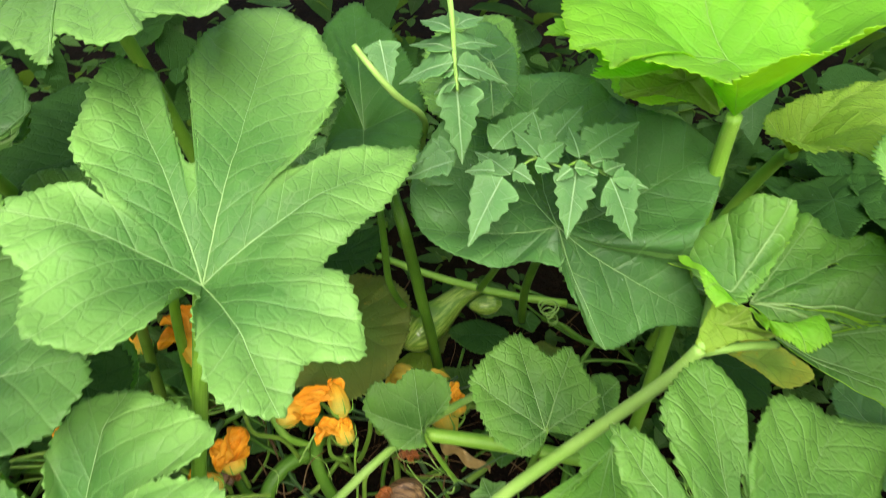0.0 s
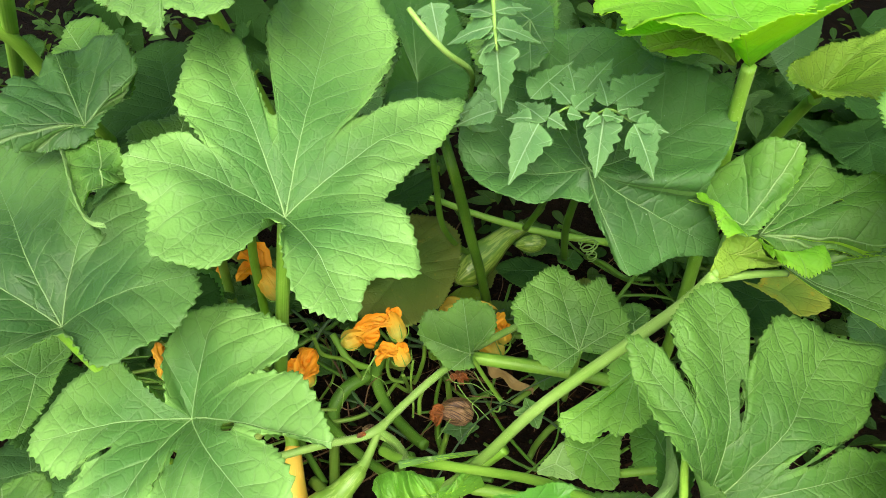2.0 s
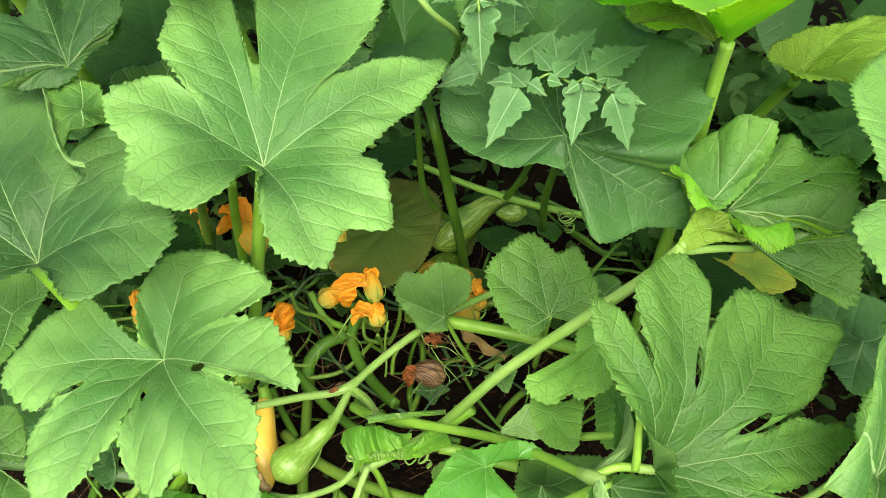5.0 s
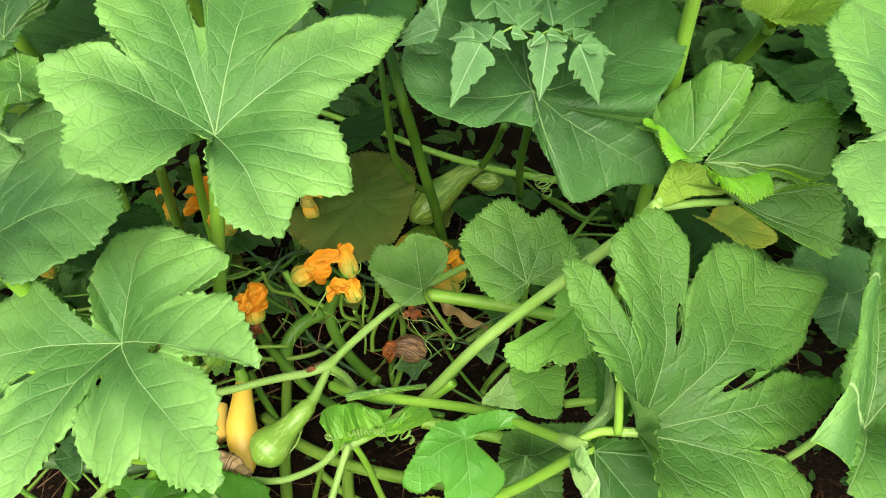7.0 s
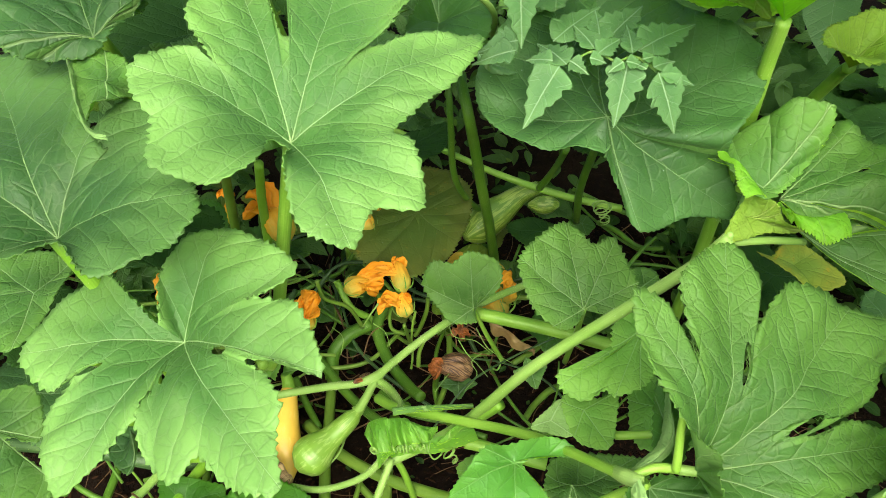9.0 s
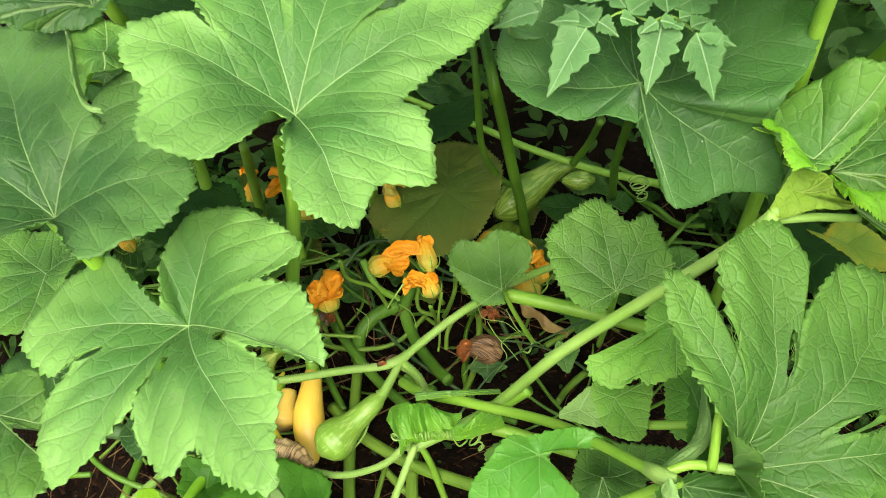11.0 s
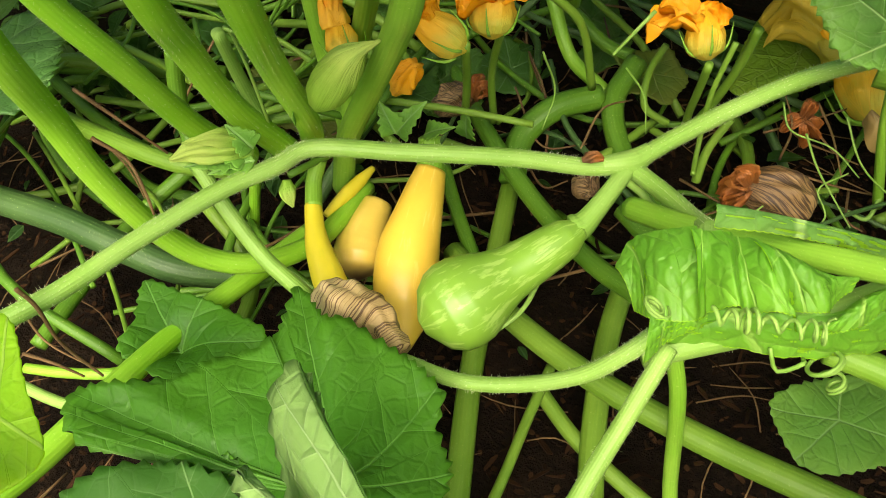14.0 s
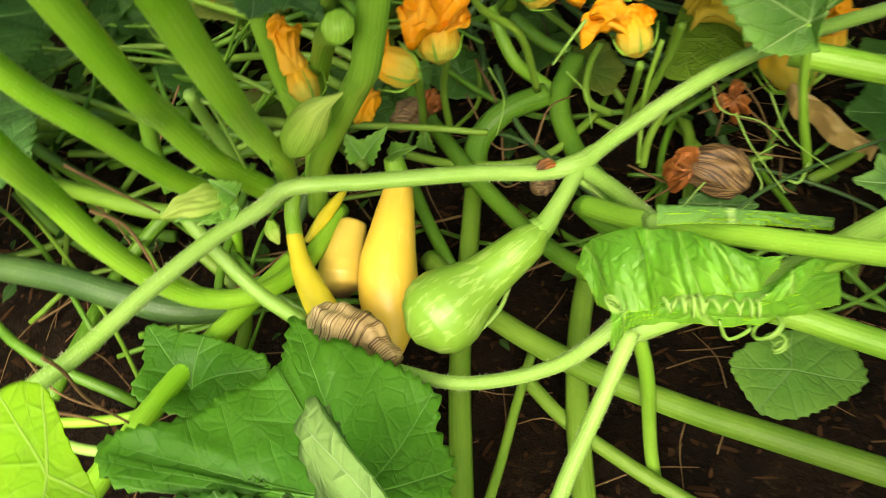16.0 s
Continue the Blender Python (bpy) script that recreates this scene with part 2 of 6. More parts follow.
STEM = stem_material("green_stalk", (0.165, 0.365, 0.028), (0.235, 0.445, 0.050), (0.11, 0.27, 0.014))
STEM_PALE = stem_material("pale_stalk", (0.195, 0.370, 0.058), (0.265, 0.440, 0.100), (0.15, 0.30, 0.04))
# STEM brightened: light that should reach stalks under the leaves is in the colour
STEM_LIT = stem_material("lit_stalk", (0.190, 0.450, 0.022), (0.270, 0.530, 0.045), (0.13, 0.34, 0.014))
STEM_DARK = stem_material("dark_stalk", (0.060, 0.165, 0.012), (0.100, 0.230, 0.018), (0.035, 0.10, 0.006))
# STEM darkened: canopy shade on low stalks is put into the colour
STEM_SHADED = stem_material("shaded_green_stalk", (0.110, 0.225, 0.020), (0.165, 0.295, 0.034), (0.07, 0.15, 0.014), fuzz=0.25)
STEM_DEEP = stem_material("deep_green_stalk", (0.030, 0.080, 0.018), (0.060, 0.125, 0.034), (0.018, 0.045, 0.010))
STEM_BROWN = stem_material("dry_stalk", (0.110, 0.060, 0.022), (0.190, 0.110, 0.045), (0.05, 0.028, 0.012), rough=0.8)
BUTTERNUT = skin_material("young_butternut_skin", (0.170, 0.335, 0.036), (0.36, 0.51, 0.14), 0.5, scale=(17, 7, 1), band=(0.52, 0.62), rough=0.42)
STRIPED = skin_material("striped_green_skin", (0.120, 0.235, 0.020), (0.36, 0.48, 0.10), 0.6, scale=(18, 4, 1), band=(0.48, 0.58))
GOLD = skin_material("yellow_squash_skin", (0.730, 0.490, 0.060), (0.82, 0.66, 0.18), 0.5, rough=0.42)
LEMON = skin_material("lemon_squash_skin", (0.680, 0.580, 0.040), (0.42, 0.50, 0.05), 0.3, rough=0.4)
ROTTEN = skin_material("spoiled_squash_skin", (0.680, 0.500, 0.095), (0.75, 0.60, 0.16), 0.4, end=(0.045, 0.025, 0.015))
PETAL = petal_material("orange_petal", (0.920, 0.540, 0.045), (0.950, 0.450, 0.014), (0.95, 0.62, 0.09))
PETAL_BASE = petal_material("flower_base", (0.480, 0.520, 0.070), (0.950, 0.520, 0.025), (0.90, 0.62, 0.09))
BUD = petal_material("green_bud", (0.250, 0.460, 0.050), (0.470, 0.620, 0.130), (0.15, 0.33, 0.03))
WITHERED = petal_material("withered_petal", (0.520, 0.400, 0.210), (0.420, 0.290, 0.130), (0.10, 0.05, 0.022), thin=0.05, lines=(0.54, 0.58, 0.92))
RUST = petal_material("rust_withered_petal", (0.130, 0.055, 0.018), (0.300, 0.095, 0.016), (0.08, 0.03, 0.01), thin=0.05)
DRYLEAF = petal_material("dry_leaf", (0.300, 0.210, 0.070), (0.400, 0.300, 0.100), (0.10, 0.05, 0.02), thin=0.1, lines=(0.42, 0.6, 0.8))
WITHERED_BROWN = petal_material("brown_withered_petal", (0.300, 0.190, 0.080), (0.200, 0.115, 0.045), (0.035, 0.016, 0.006), thin=0.05, lines=(0.46, 0.56, 0.95))
LUSH = leaf_material("lush_low_leaf", (0.042, 0.160, 0.012), (0.068, 0.222, 0.015), (0.14, 0.33, 0.06), gloss=0.46, quilt=0.35)
# darkened copy for leaves under others; their shade is part of the colour
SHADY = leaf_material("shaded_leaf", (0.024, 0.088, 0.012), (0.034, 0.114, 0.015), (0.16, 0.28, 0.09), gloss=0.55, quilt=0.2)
JADE = leaf_material("jade_young_leaf", (0.065, 0.240, 0.030), (0.105, 0.320, 0.040), (0.20, 0.42, 0.10), gloss=0.36, quilt=0.35)
# a darker LIME: the shade on these undersides is in the colour
OLIVE = leaf_material("olive_underside", (0.180, 0.330, 0.030), (0.220, 0.380, 0.034), (0.36, 0.50, 0.10), gloss=0.6, quilt=0.7, through_light=0.4, through_color=(0.40, 0.55, 0.05), under=True)
# olive leaf with yellow and brown specks; its dimness is shade in the colour
DIM_OLIVE = leaf_material("dim_olive_leaf", (0.085, 0.150, 0.022), (0.170, 0.190, 0.030), (0.22, 0.28, 0.07), gloss=0.65, quilt=0.3, speckle=0.1, spot=(0.40, 0.26, 0.03))
# dim and weed leaves: green darkened to stand for shade near the soil
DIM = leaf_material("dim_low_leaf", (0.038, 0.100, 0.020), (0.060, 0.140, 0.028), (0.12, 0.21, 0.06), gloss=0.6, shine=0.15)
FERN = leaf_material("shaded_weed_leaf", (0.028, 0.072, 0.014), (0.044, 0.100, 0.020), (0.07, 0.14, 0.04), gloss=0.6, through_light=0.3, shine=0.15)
FRESH = leaf_material("fresh_leaf", (0.120, 0.310, 0.045), (0.210, 0.430, 0.070), (0.30, 0.50, 0.16), through_light=0.4)
# paler copy of BRIGHT for sunlit blades; part of that light is in the colour
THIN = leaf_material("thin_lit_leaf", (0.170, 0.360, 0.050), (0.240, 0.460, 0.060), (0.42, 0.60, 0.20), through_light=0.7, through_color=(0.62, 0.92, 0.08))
GLOSSY = leaf_material("glossy_young_leaf", (0.110, 0.320, 0.028), (0.180, 0.430, 0.040), (0.30, 0.52, 0.10), gloss=0.38, quilt=0.45)
SOIL = soil_material()
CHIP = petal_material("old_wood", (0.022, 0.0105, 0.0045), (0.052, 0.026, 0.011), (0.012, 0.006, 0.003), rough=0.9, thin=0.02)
CHIP.node_tree.nodes["Principled BSDF"].inputs["Specular IOR Level"].default_value = 0.08
cn = CHIP.node_tree
tint = node(cn, "HueSaturation", {"Value": ramp(cn, node(cn, "NewGeometry").outputs["Random Per Island"], 0.0, 1.0, 0.35, 1.7), "Color": cn.nodes["Principled BSDF"].inputs["Base Color"].links[0].from_socket})
cn.links.new(tint.outputs[0], cn.nodes["Principled BSDF"].inputs["Base Color"])
HAIR = stem_material("pale_hair", (0.60, 0.70, 0.40), (0.70, 0.78, 0.50), (0.5, 0.6, 0.3))


# ---- mesh helpers ----
def link(name, verts, faces, mats, parent=None, label="", uv=None, margin=None, slots=None):
    me = bpy.data.meshes.new(name)
    me.from_pydata([tuple(v) for v in verts], [], faces)
    for m in mats:
        me.materials.append(m)
    idx = np.empty(len(me.loops), int)
    me.loops.foreach_get("vertex_index", idx)
    if uv is not None:
        lay = me.uv_layers.new(name="veins")
        lay.data.foreach_set("uv", np.asarray(uv, float)[idx].ravel())
    if margin is not None:
        lay = me.uv_layers.new(name="margin")
        lay.data.foreach_set("uv", np.stack([margin, margin], 1)[idx].ravel())
    if slots is not None:
        me.polygons.foreach_set("material_index", slots)
    me.polygons.foreach_set("use_smooth", [True] * len(me.polygons))
    me.update()
    ob = new(name, me)
    if parent:
        ob.parent = parent
        ob.matrix_parent_inverse = parent.matrix_basis.inverted()
    if label:
        ob["label"] = label
    return ob


def thing(name, place, label, category, group=""):
    ob = new(name)
    ob.location = place
    ob.empty_display_size = 0.05
    ob.matrix_basis = Matrix.Translation(place)
    return tagged(ob, label, category, group)


def spline(points, n, closed=False):
    """Points of a Catmull-Rom curve, n to each span, and the running parameter."""
    p = np.asarray(points, float)
    k = len(p)
    out = []
    spans = k if closed else k - 1
    for i in range(spans):
        if closed:
            a, b, c, d = p[(i - 1) % k], p[i], p[(i + 1) % k], p[(i + 2) % k]
        else:
            b, c = p[i], p[i + 1]
            a = p[i - 1] if i else 2 * b - c
            d = p[i + 2] if i + 2 < k else 2 * c - b
        if not closed:
            ka, kb, kc = (max(1e-6, np.linalg.norm(v) ** 0.5) for v in (b - a, c - b, d - c))
            m0 = kb * ((b - a) / ka - (c - a) / (ka + kb) + (c - b) / kb)
            m1 = kb * ((c - b) / kb - (d - b) / (kb + kc) + (d - c) / kc)
            for s in np.arange(n) / n:
                out.append((2 * s ** 3 - 3 * s * s + 1) * b + (s ** 3 - 2 * s * s + s) * m0 + (3 * s * s - 2 * s ** 3) * c + (s ** 3 - s * s) * m1)
            continue
        for s in np.arange(n) / n:
            out.append(0.5 * (2 * b + (c - a) * s + (2 * a - 5 * b + 4 * c - d) * s * s + (3 * b - a - 3 * c + d) * s ** 3))
    if not closed:
        out.append(p[-1])
    return np.array(out)


def resample(line, n, closed=False):
    q = np.vstack([line, line[:1]]) if closed else line
    d = np.r_[0, np.cumsum(np.linalg.norm(np.diff(q, axis=0), axis=1))]
    s = np.linspace(0, d[-1], n + 1)[:-1] if closed else np.linspace(0, d[-1], n)
    return np.stack([np.interp(s, d, q[:, j]) for j in range(q.shape[1])], 1), d[-1]


def leaf(parent, place, turn, outline, mat=None, under=None, label="", name="leaf", ripple=1.0, teeth=1.0, holes=(), rings=20, cup=1.7, seed=1, thick=0.0007, lift=0.0):
    """A lobed blade on its stalk's end. outline: rows of (degrees, reach), of (degrees, reach, 1) at a lobe's tip, to which a main
    vein runs, or of (degrees, reach, lift, vein) round the blade, in millimetres; lift: how far the margin stands over the middle."""
    outline = [r if len(r) == 4 else (r[0], r[1], lift, r[2] if len(r) == 3 else 0) for r in outline]
    mat, under = mat or MID, under or UNDER
    rng = np.random.RandomState(seed)
    ctrl = np.array([(r * math.cos(radians(a)), r * math.sin(radians(a)), h) for a, r, h, v in outline]) / 1000
    area = sum(ctrl[i - 1, 0] * ctrl[i, 1] - ctrl[i, 0] * ctrl[i - 1, 1] for i in range(len(ctrl)))
    if area < 0:
        ctrl = ctrl[::-1]
    ways = np.array([(math.cos(radians(a)), math.sin(radians(a))) for a, r, h, v in outline if v])
    tips = np.array([r / 1000 for a, r, h, v in outline if v])
    n = max(140, min(560, int(max(tips) * 4300)))
    rim, length = resample(spline(ctrl, 12, True), n, True)
    size = float(np.mean(np.linalg.norm(rim[:, :2], axis=1)))
    s = np.arange(n) / n * length
    pitch = 0.0068
    saw = (s / pitch + 0.35 * np.sin(s * 130 + seed)) % 1.0
    tooth = np.where(saw < 0.72, saw / 0.72, (1 - saw) / 0.28) - 0.4
    tang = np.roll(rim, -1, 0) - np.roll(rim, 1, 0)
    nrm = np.stack([tang[:, 1], -tang[:, 0]], 1)
    nrm /= np.linalg.norm(nrm, axis=1)[:, None] + 1e-9
    f = np.linspace(0, 1, rings + 1)[1:] ** 0.9
    P = rim[None] * f[:, None, None]
    reach = np.linalg.norm(rim[:, :2], axis=1)
    bowl = float(np.median(rim[:, 2]))
    wide = 0.75 * float(np.median(reach)) + 1e-6
    rise = lambda q: bowl * (1 - np.clip(1 - q / wide, 0, 1) ** 2)
    rest = rim[:, 2] - rise(reach)
    kern = np.exp(-np.linspace(-2, 2, 2 * (n // 24) + 1) ** 2)
    kern /= kern.sum()
    pad = len(kern) // 2
    soft_rest = np.convolve(np.r_[rest[-pad:], rest, rest[:pad]], kern, "valid")
    P[:, :, 2] = rise(reach[None] * f[:, None]) + soft_rest[None] * f[:, None] ** cup
    P[-1, :, :2] += nrm * (tooth * 0.0031 * teeth * (0.6 + 0.8 * rng.rand(n // 7 + 2)[(np.arange(n) // 7)]) * min(1, size / 0.06))[:, None]
    ph = rng.rand(6) * 6.28
    wave = (np.sin(s * 95 + ph[0]) + 0.7 * np.sin(s * 170 + ph[1]) + 0.8 * np.sin(s * 48 + ph[2]))
    P[:, :, 2] += wave[None] * 0.0016 * ripple * f[:, None] ** 2.5 * min(1, size / 0.06)
    flat = P.reshape(-1, 3)
    flat = np.vstack([[0, 0, 0], flat])
    r = np.linalg.norm(flat[:, :2], axis=1)
    unit = flat[:, :2] / (r[:, None] + 1e-9)
    best = np.argmax(unit @ ways.T, axis=1)
    way = ways[best]
    along = (flat[:, :2] * way).sum(1)
    off = flat[:, 0] * way[:, 1] - flat[:, 1] * way[:, 0]
    flat[:, 2] -= 0.0042 * ripple * np.exp(-(np.abs(off) / 0.0075) ** 1.3) * np.clip(r / 0.03, 0, 1) * np.clip((1.1 - along / (tips[best] + 1e-6)), 0, 1)
    puff = np.array([noise.noise(Vector((x * 55 + seed * 3.1, y * 55, seed))) for x, y, z in flat])
    flat[:, 2] += puff * 0.0019 * ripple * np.clip(r / 0.03, 0, 1)
    swell = np.array([noise.noise(Vector((x * 17 + seed * 7.3, y * 17 + 2, seed * 1.7))) for x, y, z in flat])
    flat[:, 2] += swell * 0.0065 * ripple * min(1, size / 0.07) * np.clip(r / 0.05, 0, 1) * (1 - 0.6 * np.r_[0, np.repeat(f, n)] ** 3)
    side_vein = np.abs((along - np.abs(off) * 0.95 + 0.006 * np.sign(off) + 3 * off * off) / 0.021 % 1 - 0.5) * 2
    flat[:, 2] -= (side_vein ** 4 - 0.2) * 0.0005 * ripple * np.clip(np.abs(off) / 0.008, 0, 1) * np.clip(r / 0.04, 0, 1)
    margin = np.r_[0, np.repeat(f, n)]
    faces = [(0, 1 + j, 1 + (j + 1) % n) for j in range(n)]
    for i in range(rings - 1):
        a, b = 1 + i * n, 1 + (i + 1) * n
        faces += [(a + j, b + j, b + (j + 1) % n, a + (j + 1) % n) for j in range(n)]
    if len(holes):
        keep = []
        for fc in faces:
            c = flat[list(fc), :2].mean(0)
            gone = False
            for hx, hy, ha, hb, hr in holes:
                d = c - np.array([hx, hy]) / 1000
                u = d[0] * math.cos(radians(hr)) + d[1] * math.sin(radians(hr))
                v = -d[0] * math.sin(radians(hr)) + d[1] * math.cos(radians(hr))
                gone |= (u / ha * 1000) ** 2 + (v / hb * 1000) ** 2 < 1
            if not gone:
                keep.append(fc)
        torn = {v for fc in set(faces) - set(keep) for v in fc} & {v for fc in keep for v in fc}
        for v in torn:
            near = min(holes, key=lambda q: math.hypot(flat[v, 0] * 1000 - q[0], flat[v, 1] * 1000 - q[1]) / q[2])
            hx, hy, ha, hb, hr = near
            c, sn = math.cos(radians(hr)), math.sin(radians(hr))
            d = flat[v, :2] * 1000 - (hx, hy)
            a, b = d[0] * c + d[1] * sn, -d[0] * sn + d[1] * c
            k = 1 / max(0.3, math.hypot(a / ha, b / hb))
            a, b = a * k, b * k
            flat[v, 0], flat[v, 1] = (hx + a * c - b * sn) / 1000, (hy + a * sn + b * c) / 1000
        faces = keep
    k = len(flat)
    low = flat - np.array([0, 0, thick])
    last = 1 + (rings - 1) * n
    every = faces + [tuple(k + v for v in reversed(fc)) for fc in faces]
    edge = [(last + j, k + last + j, k + last + (j + 1) % n, last + (j + 1) % n) for j in range(n)]
    slots = [0] * len(faces) + [1] * len(faces) + [0] * n
    ob = link(name, np.vstack([flat, low]), every + edge, [mat, under], parent, label,
              np.tile(np.stack([along, off], 1), (2, 1)), np.tile(margin, 2), slots)
    ob.matrix_basis = pose(*place, *turn)
    return ob


def tube(points, radii, sides=10, ribs=0.0, spans=8, cap=True):
    """Vertices, faces and uv of a tapering round stalk through points; uv: u round, v along from 0 to 1."""
    line = spline(points, spans)
    m = len(line)
    rad = np.interp(np.linspace(0, 1, m), np.linspace(0, 1, len(radii)), radii)
    tang = np.gradient(line, axis=0)
    tang /= np.linalg.norm(tang, axis=1)[:, None] + 1e-12
    side = np.cross(tang[0], (0.13, 0.2, 0.97))
    if np.linalg.norm(side) < 1e-3:
        side = np.cross(tang[0], (1, 0, 0))
    V, U = [], []
    for i in range(m):
        side = side - tang[i] * (side @ tang[i])
        side /= np.linalg.norm(side) + 1e-12
        up = np.cross(tang[i], side)
        for j in range(sides):
            a = 2 * math.pi * j / sides
            r = rad[i] * (1 + ribs * (1 if j % 2 else -1))
            V.append(line[i] + r * (math.cos(a) * side + math.sin(a) * up))
            U.append((1 - abs(2 * j / sides - 1), i / (m - 1)))
    F = []
    for i in range(m - 1):
        a, b = i * sides, (i + 1) * sides
        F += [(a + j, a + (j + 1) % sides, b + (j + 1) % sides, b + j) for j in range(sides)]
    if cap:
        F.append(tuple(range(sides - 1, -1, -1)))
        F.append(tuple((m - 1) * sides + j for j in range(sides)))
    return V, F, U


def stem(parent, name, points, r0, r1, mat=None, label="", ribs=0.02, sides=14, spans=8, hairs=0):
    V, F, U = tube(points, [r0 / 1000, (r0 + r1) / 2000, r1 / 1000], sides, ribs, spans)
    ob = link(name, V, F, [mat or STEM], parent, label, U)
    if hairs:
        bristles(ob, V, sides, hairs, len(points))
    return ob


def bristles(stalk, V, sides, count, seed):
    """Short stiff pale hairs standing off a stalk."""
    rng = np.random.RandomState(seed * 13 + count)
    V = np.array(V)
    m = len(V) // sides
    C = V.reshape(m, sides, 3).mean(1)
    hv, hf, hu = [], [], []
    for i in range(count):
        a, f = rng.randint(0, m - 1), rng.rand()
        j = rng.randint(0, sides)
        root = V[a * sides + j] * (1 - f) + V[(a + 1) * sides + j] * f
        way = root - (C[a] * (1 - f) + C[a + 1] * f)
        way = way / (np.linalg.norm(way) + 1e-9) + (rng.rand(3) - 0.5) * 0.7
        side = np.cross(way, rng.rand(3))
        side = side / (np.linalg.norm(side) + 1e-9) * 0.00007
        other = np.cross(way, side)
        o = len(hv)
        hv += [root + side, root - side * 0.5 + other * 0.8, root - side * 0.5 - other * 0.8, root + way * 0.0011 * (0.4 + rng.rand())]
        hf += [(o, o + 1, o + 3), (o + 1, o + 2, o + 3), (o + 2, o, o + 3)]
        hu += [(0, 0)] * 4
    link("bristles", hv, hf, [HAIR], stalk, "", hu)


def fruit(parent, name, points, radii, mat, label="", sides=20, ribs=0.0):
    """A fruit whose middle line runs through points, with its radii in millimetres along it."""
    V, F, U = tube(points, [r / 1000 for r in radii], sides, ribs, 12)
    return link(name, V, F, [mat], parent, label, U)


def crinkled(points, radii, mat, name, parent, label="", twist=2.5, folds=7, depth=0.22, seed=0, sides=36, spans=10):
    """A twisted, folded skin round a line: closed or withered petals."""
    V, F, U = tube(points, [r / 1000 for r in radii], sides, 0.0, spans)
    V = np.array(V)
    m = len(V) // sides
    C = V.reshape(m, sides, 3).mean(1)
    rng = np.random.RandomState(seed)
    ph = rng.rand() * 6
    for i in range(m):
        for j in range(sides):
            a = 2 * math.pi * j / sides
            k = 1 + depth * math.sin(folds * a + twist * 6.28 * i / m + ph) * min(1, 2.5 * i / m) + depth * 0.5 * math.sin((folds - 3) * a + 2 * ph + i * 0.35)
            k *= 1 + (0.9 if folds > 2 else 2.6) * depth * noise.noise(Vector((math.cos(a) * 2.2, math.sin(a) * 2.2, i * 0.22 + seed)))
            V[i * sides + j] = C[i] + (V[i * sides + j] - C[i]) * k
    U = [(u + twist * v, v) for u, v in U] if folds > 2 else [((k % sides / sides + twist * U[k][1]) * 0.32, U[k][1]) for k in range(len(U))]
    return link(name, V, F, [mat], parent, label, U)


def petal(parent, base, tip, bow, width, mat, seed=0, name="petal", crumple=1.0):
    """A limp petal: a thin curled strip from base to tip, bowed by the vector bow."""
    rng = np.random.RandomState(seed)
    base, tip, bow = (np.array(v, float) for v in (base, tip, bow))
    m, w = 20, 15
    V, U = [], []
    axis = tip - base
    side = np.cross(axis, bow + 1e-4)
    side /= np.linalg.norm(side) + 1e-9
    up = np.cross(side, axis)
    up /= np.linalg.norm(up) + 1e-9
    ph = rng.rand(3) * 6
    for layer in (0, 1):
        for i in range(m):
            s = i / (m - 1)
            c = base + axis * s + bow * 4 * s * (1 - s)
            half = width / 2000 * (0.55 + 0.9 * math.sin(math.pi * min(1, 0.12 + 0.78 * s)))
            half *= (0.3 if i == m - 1 else (0.65 if i == m - 2 else 1)) * (1 + 0.35 * (crumple - 1) * noise.noise(Vector((s * 6, seed * 2.1, 0.5))))
            for j in range(w):
                t = 2 * j / (w - 1) - 1
                curl = half * 0.7 * t * t + crumple * (0.0022 * math.sin(5 * t + 9 * s + ph[0]) * s + 0.0016 * math.sin(11 * t + ph[1]) + 0.0024 * noise.noise(Vector((t * 2.2, s * 5.0, seed * 1.3))))
                V.append(c + side * half * t + up * curl - up * 0.0005 * layer)
                U.append(((t + 1) / 2, 0.35 + 0.65 * s))
    F = []
    for layer in (0, 1):
        o = layer * m * w
        for i in range(m - 1):
            for j in range(w - 1):
                q = (o + i * w + j, o + i * w + j + 1, o + (i + 1) * w + j + 1, o + (i + 1) * w + j)
                F.append(q if layer == 0 else q[::-1])
    return link(name, V, F, [mat], parent, "", U)


